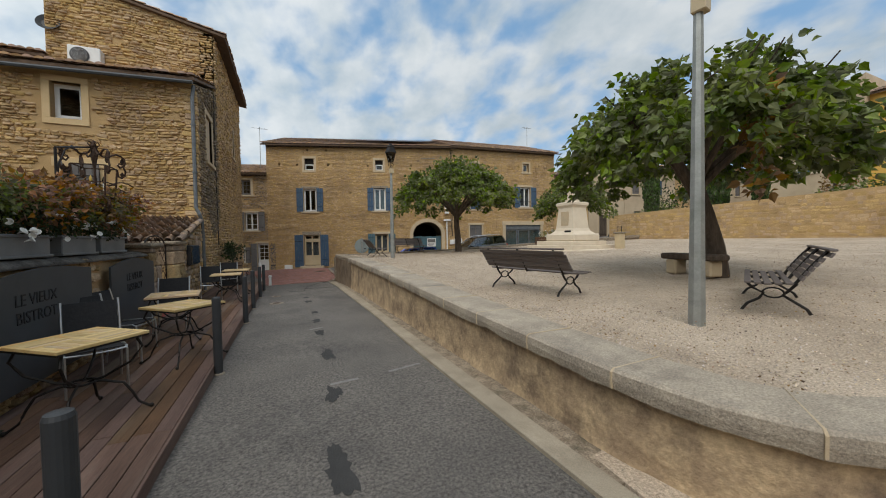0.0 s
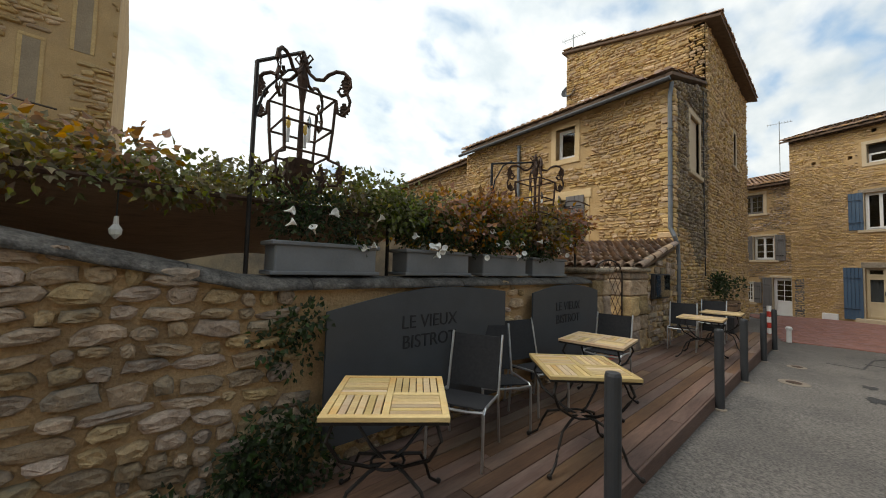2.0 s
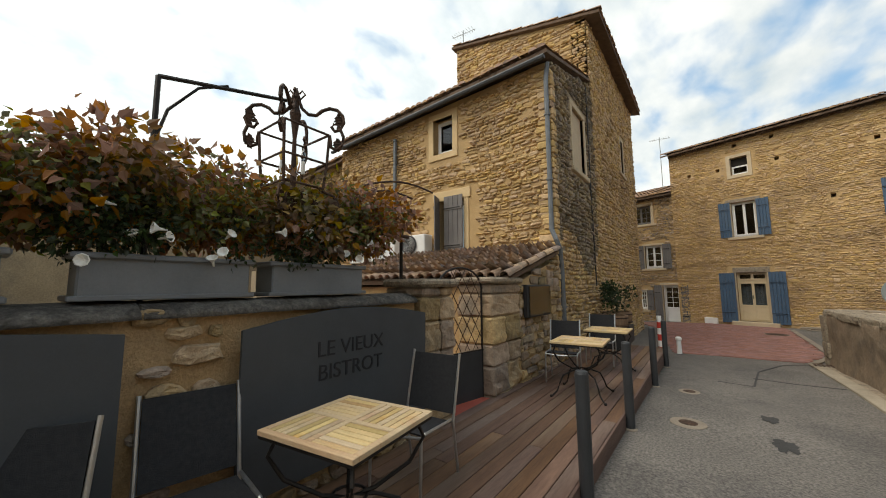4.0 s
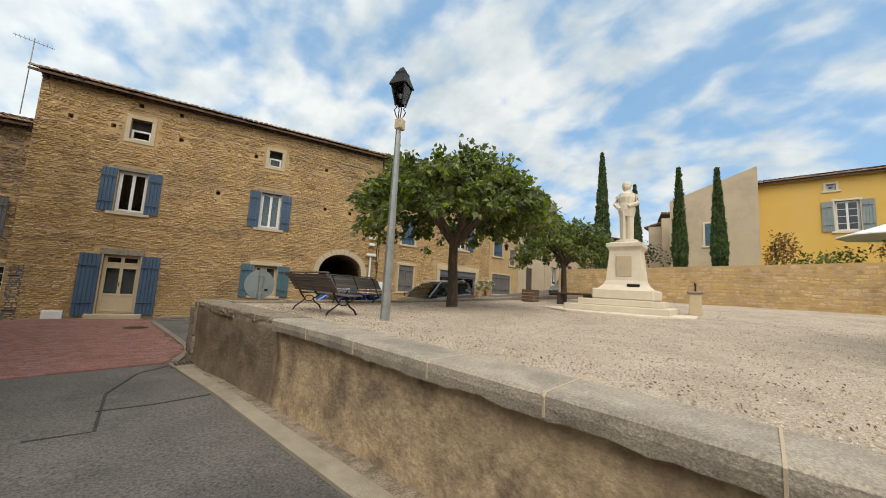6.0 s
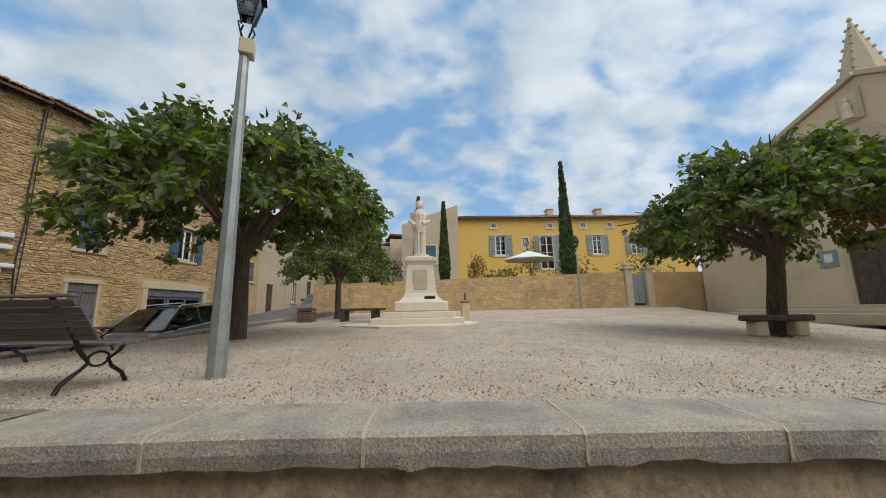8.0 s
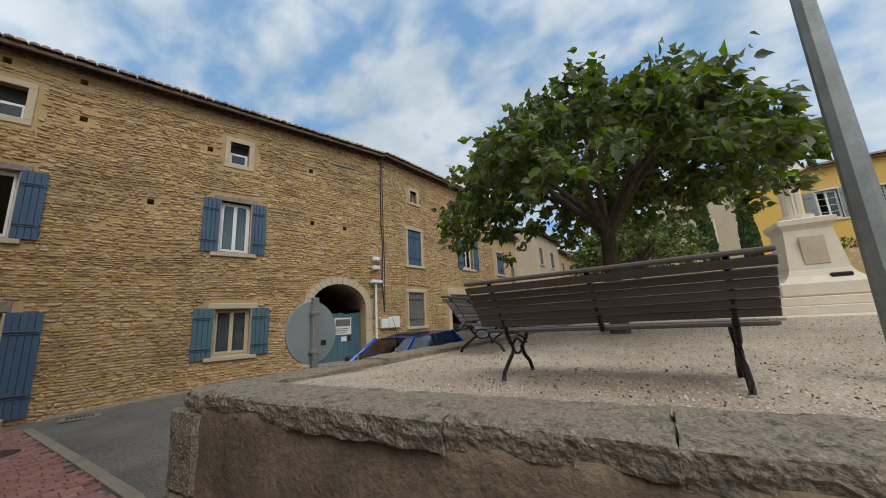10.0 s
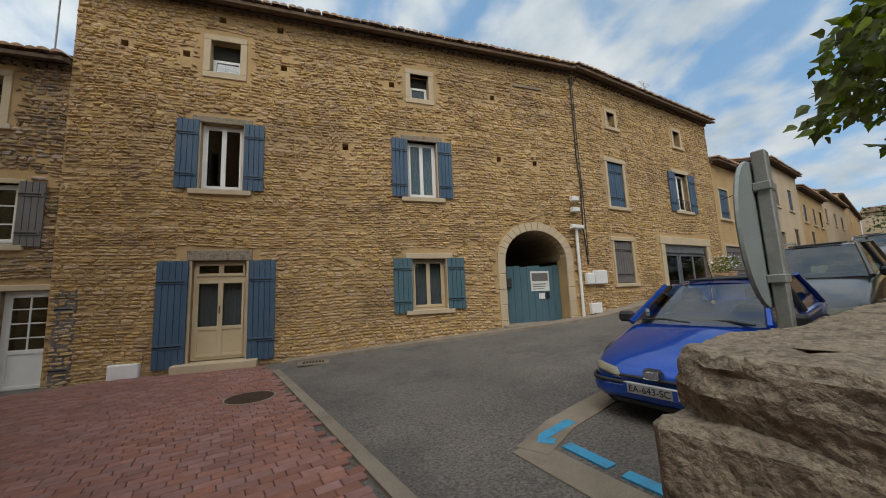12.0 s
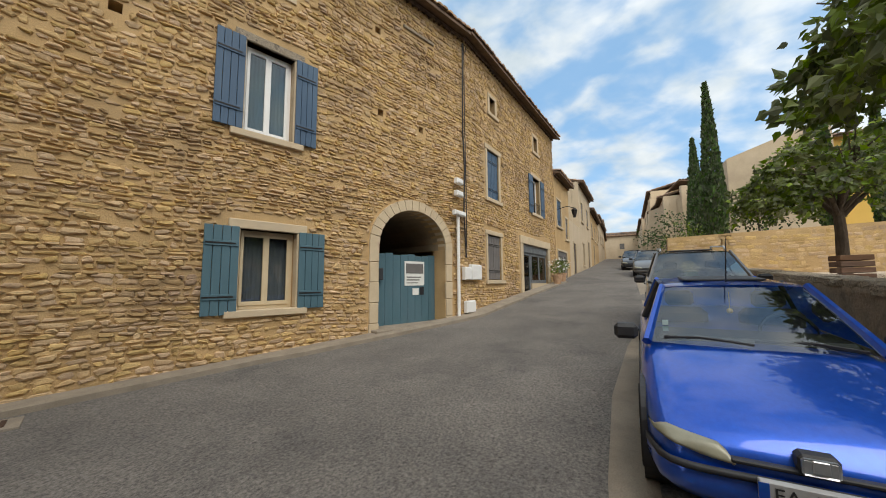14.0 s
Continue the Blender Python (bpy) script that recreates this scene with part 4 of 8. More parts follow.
w = thing("window_1", FA, "upstairs window with white casements between open blue shutters", "window", kind="structure")
surround(w, *A_W1, 0.12, DRESSED, lintel=0.16, lmat=OLD_COPE)
casement(w, *A_W1, WHITE_P, 0.15, curtain=None)
shutter(w, A_W1[0] - 0.47, A_W1[0] - 0.02, 3.80, 5.46, BLUE)
shutter(w, A_W1[1] + 0.02, A_W1[1] + 0.46, 3.80, 5.46, BLUE)
w = thing("window_2", FA, "upstairs window with a drawn pale blind between open blue shutters", "window", kind="structure")
surround(w, *A_W2, 0.12, DRESSED, lintel=0.16, lmat=OLD_COPE)
casement(w, *A_W2, WHITE_P, 0.15, curtain=BLIND)
shutter(w, A_W2[0] - 0.46, A_W2[0] - 0.02, 3.84, 5.50, BLUE)
shutter(w, A_W2[1] + 0.02, A_W2[1] + 0.44, 3.84, 5.50, BLUE)
for i, q in ((3, A_T1), (4, A_T2)):
    w = thing(f"window_{i}", FA, "small square attic window in a dressed stone frame", "window", kind="structure")
    surround(w, *q, 0.15, DRESSED, sill=False)
    part("window_sill", box(q[0] - .15, -0.03, q[2] - .15, q[1] + .15, .14, q[2], .008), DRESSED, w)
    # Near-black panel stands in for the dark room behind the upper half.
    part("window_board", box(q[0], 0.2, q[2] + 0.45, q[1], 0.24, q[3]), INNER_SHADE, w)
    casement(w, q[0], q[1], q[2], q[2] + 0.45, WHITE_P, 0.2, leaves=1, fw=0.03)
w = thing("window_5", FA, "ground-floor window with lace curtains between teal shutters", "window", kind="structure")
surround(w, *A_G, 0.12, DRESSED, lintel=0.16)
casement(w, *A_G, CREAM_P, 0.18, curtain=CURTAIN)
shutter(w, A_G[0] - 0.52, A_G[0] - 0.02, 0.72, 2.16, BLUE_GREEN)
shutter(w, A_G[1] + 0.02, A_G[1] + 0.52, 0.76, 2.16, BLUE_GREEN)
d = thing("door_1", FA, "cream glazed double door with lace curtains between blue shutters", "door", kind="structure")
surround(d, *A_DOOR, 0.05, DRESSED, sill=False, lintel=0.24, lmat=OLD_COPE)
casement(d, A_DOOR[0], A_DOOR[1], -0.06, 1.74, CREAM_P, 0.12, curtain=CURTAIN, panel=0.62)
casement(d, A_DOOR[0], A_DOOR[1], 1.74, 2.14, CREAM_P, 0.12, fw=0.05)
part("door_step", box(A_DOOR[0] - .25, -0.28, -0.5, A_DOOR[1] + .3, 0.3, -0.08, 0.02), DRESSED, d)
part("door_handle", cyl(bmesh.new(), (1.13 + O, 0.085, 0.95), (1.13 + O, 0.085, 1.12), 0.012), IRON, d, "dark iron door handle")
shutter(d, A_DOOR[0] - 0.64, A_DOOR[0] - 0.05, -0.16, 2.13, BLUE, boards=5)
shutter(d, A_DOOR[1] + 0.05, A_DOOR[1] + 0.62, -0.12, 2.14, BLUE, boards=5)

# arched gateway
g = thing("gate_1", FA, "arched cart gateway closed by a weathered blue plank gate", "gate", kind="structure")
cx, rx, rz = (ARCH[0] + ARCH[1]) / 2, (ARCH[1] - ARCH[0]) / 2, ARCH[3] - ARCH[2]
nv = 17
for i in range(nv):
    a0, a1 = math.pi * i / nv + 0.006, math.pi * (i + 1) / nv - 0.006
    v = []
    for yy in (-0.045, 0.25):
        for a, e in ((a0, 0), (a1, 0), (a1, 0.25), (a0, 0.25)):
            v.append((cx - (rx + e) * math.cos(a), yy, ARCH[2] + (rz + e) * math.sin(a)))
    pymesh("voussoir", v, [(3, 2, 1, 0), (4, 5, 6, 7), (0, 1, 5, 4), (1, 2, 6, 5), (2, 3, 7, 6), (3, 0, 4, 7)], DRESSED, g)
for xx in (ARCH[0] - 0.25, ARCH[1]):
    for k in range(5):
        zz = -0.1 + k * 0.445
        part("jamb", box(xx + 0.01 * (k % 2), -0.04, zz, xx + 0.25 - 0.01 * (k % 2), 0.3, zz + 0.437, 0.012), DRESSED, g)
for k in range(9):
    x0 = ARCH[0] + k * (ARCH[1] - ARCH[0]) / 9
    part("plank", box(x0 + .004, 0.40, 0.2, x0 + (ARCH[1] - ARCH[0]) / 9 - .004, 0.44, 1.9 + 0.02 * ((k * 7) % 3), 0.004), BLUE_GREEN, g)
part("threshold", box(ARCH[0] - .2, -0.25, -0.4, ARCH[1] + .2, 0.9, 0.21, 0.02), CONCRETE, g)
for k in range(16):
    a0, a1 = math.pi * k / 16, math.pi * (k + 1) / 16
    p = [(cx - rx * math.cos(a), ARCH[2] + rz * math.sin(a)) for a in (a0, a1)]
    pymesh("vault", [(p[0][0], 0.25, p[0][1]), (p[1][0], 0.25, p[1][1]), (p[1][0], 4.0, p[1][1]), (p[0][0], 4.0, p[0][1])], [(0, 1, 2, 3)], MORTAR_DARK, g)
# Back of the passage, with its shade put into the colour.
part("passage_wall", box(ARCH[0] - .1, 4.0, -.3, ARCH[1] + .1, 4.1, 3.3), INNER_SHADE, g)
part("poster", box(9.46 + O, 0.385, 1.14, 10.12 + O, 0.395, 1.76), PAPER, g, "white notice with a landscape picture")
bm = bmesh.new()
for q in ((9.50, 1.45, 10.08, 1.70), (9.52, 1.34, 10.0, 1.37), (9.52, 1.27, 9.95, 1.30), (9.52, 1.2, 9.9, 1.22)):
    box(q[0] + O, 0.378, q[1], q[2] + O, 0.384, q[3], 0, bm)
part("print", bm, GREY_SH, g)
part("notice", box(9.72 + O, 0.385, 0.90, 9.93 + O, 0.395, 1.07), PAPER, g)
part("notice_frame", box(9.97 + O, 0.38, 0.90, 10.1 + O, 0.395, 1.10), INK, g)
part("letter_box", box(8.50 + O, 0.28, 1.28, 8.74 + O, 0.40, 1.56, 0.01), ANTHRACITE, g, "dark grey letter box")

# second stretch of the long house
B_W = (1.56, 2.44, 3.95, 5.58)
B_G = (1.5, 2.5, 1.28, 2.74)
B_T1 = (1.82, 2.26, 6.92, 7.50)
B_T2 = (6.2, 6.72, 6.95, 7.65)
B_W2 = (5.88, 6.85, 4.15, 5.75)
B_S = (4.55, 7.75, 0.72, 2.72)
B_HOLES = [B_T1, B_T2, B_W2, B_S, B_W, B_G]
B_TOP = 8.62
wall_panel("wall_long_house_east", FB, B_LEN, -0.6, B_TOP, B_HOLES, MORTAR, label="ochre lime mortar wall of the house's farther stretch")
extb = [(q[0] - .16, q[1] + .16, q[2] - .16, q[3] + .18) for q in B_HOLES] + [(4.2, 8.1, 0.3, 3.1)]
B_ST = stones(B_LEN, -0.4, B_TOP, skipper(extb), random.Random(12), course=(0.05, 0.105), length=(0.09, 0.28), proud=(0.014, 0.045), base=base_b)
for i, q in ((6, B_T1), (7, B_T2)):
    w = thing(f"window_{i}", FB, "small attic window in a dressed stone frame", "window", kind="structure")
    surround(w, *q, 0.12, DRESSED)
    casement(w, *q, CREAM_P, 0.2, leaves=1)
w = thing("window_8", FB, "upstairs window with closed blue shutters", "window", kind="structure")
surround(w, *B_W, 0.12, DRESSED, lintel=0.16)
for k in (0, 1):
    shutter(w, B_W[0] + k * 0.44 + .005, B_W[0] + k * 0.44 + .435, 3.97, 5.56, BLUE, y=0.05)
w = thing("window_9", FB, "ground-floor window closed by grey shutters", "window", kind="structure")
surround(w, *B_G, 0.1, DRESSED, lintel=0.14)
for k in (0, 1):
    shutter(w, B_G[0] + k * 0.5 + .005, B_G[0] + k * 0.5 + .495, 1.3, 2.72, GREY_SH, y=0.05)
w = thing("window_10", FB, "upstairs window with open blue shutters and an iron guard", "window", kind="structure")
surround(w, *B_W2, 0.12, DRESSED, lintel=0.16)
casement(w, *B_W2, WHITE_P, 0.16, curtain=CURTAIN)
shutter(w, B_W2[0] - .52, B_W2[0] - .03, 4.1, 5.76, BLUE)
shutter(w, B_W2[1] + .03, B_W2[1] + .52, 4.1, 5.76, BLUE)
bm = bmesh.new()
for k in range(9):
    cyl(bm, (B_W2[0] + k * .12, -.02, 4.2), (B_W2[0] + k * .12, -.02, 4.62), .007, seg=5)
cyl(bm, (B_W2[0], -.02, 4.62), (B_W2[1], -.02, 4.62), .012, seg=6)
part("guard_rail", bm, IRON, w, "black iron guard rail")
w = thing("shopfront_1", FB, "grey-blue shopfront with large panes in a stone frame", "shopfront", kind="structure")
surround(w, *B_S, 0.25, DRESSED, sill=False, lintel=0.3, proud=0.05)
part("fascia", box(B_S[0], 0.04, 2.4, B_S[1], 0.2, 2.72, 0.01), ZINC, w)
casement(w, B_S[0], B_S[0] + 1.1, 0.5, 2.4, ZINC, 0.1, leaves=1, curtain=BLIND)
casement(w, B_S[0] + 1.15, B_S[1], 1.15, 2.4, ZINC, 0.1, leaves=2, curtain=BLIND)
part("stall_riser", box(B_S[0] + 1.15, 0.05, 0.4, B_S[1], 0.3, 1.15), DRESSED, w)

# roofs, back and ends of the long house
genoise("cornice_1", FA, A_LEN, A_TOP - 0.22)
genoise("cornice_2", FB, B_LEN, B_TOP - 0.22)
tile_roof("roof_1", FA @ Matrix.Translation((-.25, 0, A_TOP + 0.06)), A_LEN + .25, 5.0, 1.7, label="weathered canal-tile roof of the long house", over=.42)
tile_roof("roof_2", FB @ Matrix.Translation((0, 0, B_TOP + 0.06)), B_LEN + .2, 5.0, 1.7, label="weathered canal-tile roof of the farther stretch", over=.42)
for nm, m, ln in (("a", FA, A_LEN), ("b", FB, B_LEN)):
    ob = part("wall_back_" + nm, box(0.01, 5.0, -1, ln - .01, 5.3, 10.3), MORTAR); ob.matrix_basis = m; tagged(ob, "plain rear wall", "wall", kind="structure")
    for x0, x1 in ((0.01, 0.45), (ln - .45, ln - .01)):
        bm = bmesh.new()
        vs = [bm.verts.new(q) for q in ((x0, .46, -1), (x0, 5, -1), (x0, 5, 10.2), (x0, .46, 8.6), (x1, .46, -1), (x1, 5, -1), (x1, 5, 10.2), (x1, .46, 8.6))]
        for q in ((0, 1, 2, 3), (7, 6, 5, 4), (0, 4, 5, 1), (1, 5, 6, 2), (2, 6, 7, 3), (3, 7, 4, 0)):
            bm.faces.new([vs[i] for i in q])
        ob = part("wall_end_" + nm, bm, MORTAR); ob.matrix_basis = m; tagged(ob, "stone end wall of the long house", "wall", kind="structure")

# small lower house beside it
FC = pose(0.51, 27.03, 0, 0, 0, A_ANG) @ Matrix.Translation((-9.8, 0.06, 0))
Q = 9.8
C_LEN, C_TOP = Q - 1.82, 6.5
C_T = (-4.08 + Q, -2.92 + Q, 5.0, 6.05)
C_M = (-3.37 + Q, -2.49 + Q, 2.5, 3.76)
C_D = (-2.58 + Q, -1.76 + Q, -0.40, 1.58)
C_GW = (-4.08 + Q, -3.40 + Q, 0.24, 1.31)
C_HOLES = [C_T, C_M, C_D, C_GW]
wall_panel("wall_small_house", FC, C_LEN, -1.2, C_TOP, C_HOLES, MORTAR, label="ochre rubble wall of the lower house")
C_ST = stones(C_LEN, -0.7, C_TOP, skipper([(q[0] - .16, q[1] + .16, q[2] - .14, q[3] + .18) for q in C_HOLES]), random.Random(13), course=(0.045, 0.10), length=(0.09, 0.30), proud=(0.02, 0.055), base=lambda s: -0.5)
w = thing("window_11", FC, "upper window with dark bars in a stone frame", "window", kind="structure")
surround(w, *C_T, 0.14, DRESSED)
casement(w, *C_T, GREY_SH, 0.16, bars=2, cols=2)
w = thing("window_12", FC, "white barred window between open grey shutters", "window", kind="structure")
surround(w, *C_M, 0.1, DRESSED)
casement(w, *C_M, WHITE_P, 0.12, bars=2, cols=1)
shutter(w, C_M[0] - .46, C_M[0] - .04, 2.46, 3.8, GREY_SH)
shutter(w, C_M[1] + .04, C_M[1] + .46, 2.46, 3.8, GREY_SH)
d = thing("door_2", FC, "white half-glazed door between open grey shutters", "door", kind="structure")
surround(d, *C_D, 0.06, DRESSED, sill=False, lintel=0.12)
casement(d, *C_D, WHITE_P, 0.1, leaves=1, bars=3, cols=2, panel=0.7, fw=0.08)
shutter(d, C_D[0] - .42, C_D[0] - .04, -.4, 1.58, GREY_SH)
shutter(d, C_D[1] + .04, C_D[1] + .40, -.4, 1.58, GREY_SH)
w = thing("window_13", FC, "low white window with small panes and grey shutters", "window", kind="structure")
surround(w, *C_GW, 0.06, DRESSED)
casement(w, *C_GW, WHITE_P, 0.12, bars=3, cols=2)
shutter(w, C_GW[0] - .36, C_GW[0] - .03, .22, 1.32, GREY_SH)
shutter(w, C_GW[1] + .03, C_GW[1] + .36, .22, 1.32, GREY_SH)
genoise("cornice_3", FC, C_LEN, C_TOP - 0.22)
tile_roof("roof_3", FC @ Matrix.Translation((0, 0, C_TOP + 0.06)), C_LEN, 4.5, 1.4, label="canal-tile roof of the lower house", over=.4)
ob = part("wall_back_c", box(0, 4.5, -1.5, C_LEN, 4.8, 7.9), MORTAR); ob.matrix_basis = FC; tagged(ob, "plain rear wall", "wall", kind="structure")

# pipes, cables and boxes on the facade
def on(m, name, label, category, pieces, group=""):
    t_ = thing(name, m, label, category, group)
    for nm, bm, mat in pieces:
        part(nm, bm, mat, t_)
    return t_


bm = bmesh.new(); tube(bm, [(-.02, -.05, 8.3), (-.06, -.05, 5.5), (.02, -.05, 4.5), (-.05, -.05, 3.2), (.05, -.05, 1.9)], .022)
bm2 = bmesh.new(); tube(bm2, [(.06, -.05, 8.3), (.04, -.06, 6), (.09, -.05, 4), (.08, -.05, 2.2)], .014)
bm3 = bmesh.new(); tube(bm3, [(0.05 + .12 * math.cos(a), -.06, 8.2 + .12 * math.sin(a)) for a in np.linspace(0, 6.2, 14)], .012)
on(FB, "wall_cable", "black cables running down the stone facade", "cable", [("cable", bm, PLASTIC), ("cable", bm2, PLASTIC), ("coil", bm3, PLASTIC)])
bm = bmesh.new(); cyl(bm, (-.38, -.05, .22), (-.38, -.05, 3.1), .045)
on(FB, "wall_conduit", "white plastic conduit standing against the wall", "pipe", [("pipe", bm, WHITE_P)])
for q in ((-.54, 3.92, -.22, 4.07), (-.54, 3.57, -.22, 3.72), (-.64, 3.03, -.1, 3.16), (-.16, 1.28, .18, 1.64), (.22, 1.28, .8, 1.72), (-.08, .37, .40, .70)):
    on(FB, "junction_box", "pale grey utility box fixed to the stone facade", "utility box", [("case", box(q[0], -.14, q[1], q[2], -.02, q[3], .012), WHITE_P), ("lid", box(q[0] + .02, -.155, q[1] + .02, q[2] - .02, -.14, q[3] - .02, .005), WHITE_P)], "facade boxes")
on(FA, "utility_box", "pale utility box low on the wall", "utility box", [("case", box(-.75 + O, -.12, -.3, -.22 + O, -.02, .02, .012), WHITE_P), ("lid", box(-.72 + O, -.135, -.28, -.25 + O, -.12, -.0, .005), WHITE_P)])
ob = part("lintel_block", box(9.07 + O, -.05, 7.64, 10.12 + O, .1, 7.72, .01), OLD_COPE); ob.matrix_basis = FA; tagged(ob, "thin dark stone shelf set in the facade", "stone", kind="structure")
# kerb along the facade
drape("pavement", [((FA @ Vector((s, -.02, 0))).xy[:], (FA @ Vector((s, -.42 - .1 * (s > 8), 0))).xy[:]) for s in np.linspace(4.4, 13.0, 14)] + [((FB @ Vector((s, -.02, 0))).xy[:], (FB @ Vector((s, -.55, 0))).xy[:]) for s in np.linspace(0.3, 9, 10)], 0.07, CONCRETE, "narrow worn concrete pavement along the facade", "pavement")

# ---- leaves ----
def leaf_cloud(name, places, size, material, parent=None, seed=1, label="", droop=0.35, lobes=True):
    """One joined mass of separate leaves at the given points (place, outward direction)."""
    r = random.Random(seed)
    v, f = [], []
    shape = [(0, 0), (0.30, 0.16), (0.42, 0.50), (0.20, 0.78), (0, 1.2), (-0.20, 0.78), (-0.42, 0.50), (-0.30, 0.16)] if lobes else [(0, 0), (0.38, 0.45), (0, 1.1), (-0.38, 0.45)]
    for p, out in places:
        s = size * r.uniform(0.6, 1.3)
        d = Vector((out[0] + r.gauss(0, .5), out[1] + r.gauss(0, .5), out[2] - droop + r.gauss(0, .45))).normalized()
        side = d.cross(Vector((r.gauss(0, 1), r.gauss(0, 1), r.gauss(0, 1)))).normalized()
        nrm = d.cross(side)
        b = len(v)
        for a, c in shape:
            v.append(tuple(Vector(p) + side * a * s + d * c * s + nrm * (abs(a) * 0.5 - 0.25 * c * c) * s * 0.6))
        if lobes:
            f += [(b, b + 1, b + 2, b + 3, b + 4), (b, b + 4, b + 5, b + 6, b + 7)]
        else:
            f += [(b, b + 1, b + 2), (b, b + 2, b + 3)]
    ob = pymesh(name, v, f, material, parent, label)
    return ob


def blob_points(n, centre, radius, r, shell=0.55):
    out = []
    for _ in range(n):
        d = Vector((r.gauss(0, 1), r.gauss(0, 1), r.gauss(0, 1))).normalized()
        k = shell + (1 - shell) * r.random() ** 0.6
        out.append((Vector(centre) + Vector((d.x * radius[0], d.y * radius[1], d.z * radius[2])) * k, d))
    return out


# ---- the stone house on the lane ----
HX, HY = -2.45, 12.65
HS = pose(-9.5, HY - .008, 0)
H_W1 = (-5.60 + 9.5, -4.98 + 9.5, 5.06, 6.02)
H_W2 = (-5.42 + 9.5, -4.66 + 9.5, 2.35, 3.78)
wall_panel("wall_house_south", HS, 7.05, -0.3, 6.12, [H_W1, H_W2], MORTAR, label="ochre rubble front of the stone house", ztop2=6.45)
H_ST = stones(7.05, 1.4, 6.4, skipper([(H_W1[0] - .17, H_W1[1] + .17, H_W1[2] - .2, H_W1[3] + .2), (H_W2[0] - .3, H_W2[1] + .3, H_W2[2] - .1, H_W2[3] + .3)]), random.Random(21), course=(0.045, 0.105), length=(0.09, 0.30), proud=(0.022, 0.06))
H_ST = [q for q in H_ST if q[3] < 6.0 + 0.33 * q[2] / 7.05]
zq = -.2
while zq < 6.2:
    hq = rnd.uniform(.08, .17)
    ob = part("quoin", box(7.05 - rnd.uniform(.16, .34), -.06 + rnd.uniform(-.015, .015), zq + .004, 7.05 + .075 + rnd.uniform(-.02, .02), .14, zq + hq - .004, .018), STONE_O, bpy.data.objects["wall_house_south"])
    zq += hq
w = thing("window_14", HS, "upper window in a pale cut-stone frame", "window", kind="structure")
surround(w, *H_W1, 0.16, DRESSED_WARM, sill=False)
part("window_sill", box(H_W1[0] - .16, -.035, H_W1[2] - .16, H_W1[1] + .16, .14, H_W1[2], .008), DRESSED_WARM, w)
casement(w, *H_W1, WHITE_P, 0.2, leaves=1)
w = thing("window_15", HS, "window with one half-open grey shutter in a stone frame", "window", kind="structure")
surround(w, *H_W2, 0.14, DRESSED_WARM, sill=False, lintel=0.26)
casement(w, *H_W2, GREY_SH, 0.2)
shutter(w, H_W2[0] + .22, H_W2[1] + .02, 2.3, 3.86, GREY_SH, y=-0.1)
sh = shutter(w, 0, .42, 2.3, 3.86, GREY_SH, y=0)
sh.matrix_basis = pose(H_W2[0], -.02, 0, 0, 0, 292)

HE = pose(HX, HY, 0, 0, 0, 90)      # along +y, facing the lane
E_W1 = (1.55, 2.55, 4.5, 6.1)
E_W2 = (8.0, 8.5, 6.0, 7.4)
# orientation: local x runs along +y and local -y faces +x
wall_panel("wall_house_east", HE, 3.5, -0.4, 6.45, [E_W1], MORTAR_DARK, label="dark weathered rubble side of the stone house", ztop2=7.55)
wall_panel("wall_tower_east", HE @ Matrix.Translation((3.5, 0, 0)), 7.6, -0.6, 9.75, [(E_W2[0] - 3.5, E_W2[1] - 3.5, 6.0, 7.4)], MORTAR, label="ochre rubble side of the tall house")
E_ST = stones(3.5, -0.2, 7.5, skipper([(E_W1[0] - .2, E_W1[1] + .2, 4.3, 6.3)]), random.Random(22), course=(0.055, 0.12), length=(0.09, 0.28), proud=(0.03, 0.08))
E_ST = [q for q in E_ST if q[3] < 6.35 + 1.1 * q[2] / 3.5]
T_ST = stones(7.6, -0.4, 9.7, skipper([(4.35, 5.15, 5.8, 7.6)]), random.Random(23), course=(0.06, 0.13), length=(0.12, 0.4), proud=(0.03, 0.075))
w = thing("window_16", HE, "tall blocked window with a pale panel in a stone frame", "window", kind="structure")
surround(w, *E_W1, 0.15, DRESSED)
part("panel", box(E_W1[0], .06, E_W1[2], E_W1[1], .11, E_W1[3]), BEIGE, w)
w = thing("window_17", HE, "narrow window in the tall house", "window", kind="structure")
surround(w, *E_W2, 0.12, DRESSED)
casement(w, *E_W2, GREY_SH, 0.2, leaves=1)
HT = pose(-7.2, 16.15, 0)
wall_panel("wall_tower_south", HT, 4.75, 5.5, 10.75, [], MORTAR, label="rubble south face of the tall house", ztop2=9.75)
TS_ST = [q for q in stones(4.75, 5.6, 10.7, skipper([]), random.Random(24), course=(0.06, 0.13), length=(0.12, 0.4), proud=(0.03, 0.075)) if q[3] < 10.6 - q[2] / 4.75]
for nm, q in (("wall_house_back", (-9.5, 23.75, -.5, HX - .02, 24.1, 9.6)), ("wall_house_west", (-9.5, HY + .46, -.5, -9.1, 16.2, 6.6)), ("wall_tower_west", (-7.2, 16.6, 5, -6.8, 23.75, 10.7)), ("wall_attic", (-9.4, 16.2, 5, -7.21, 16.6, 8.0))):
    ob = part(nm, box(*q), MORTAR); tagged(ob, "plain rubble wall of the stone house", "wall", kind="structure")
tile_roof("roof_4", pose(-9.5, HY, 6.28, 0, -2.7, 0), 7.15, 3.55, 1.15, label="canal-tile roof of the stone house", over=.38)
tile_roof("roof_5", pose(HX, 16.0, 9.82, 0, 0, 90), 7.95, 4.9, 1.05, label="canal-tile roof of the tall house sloping to the lane", over=.45)
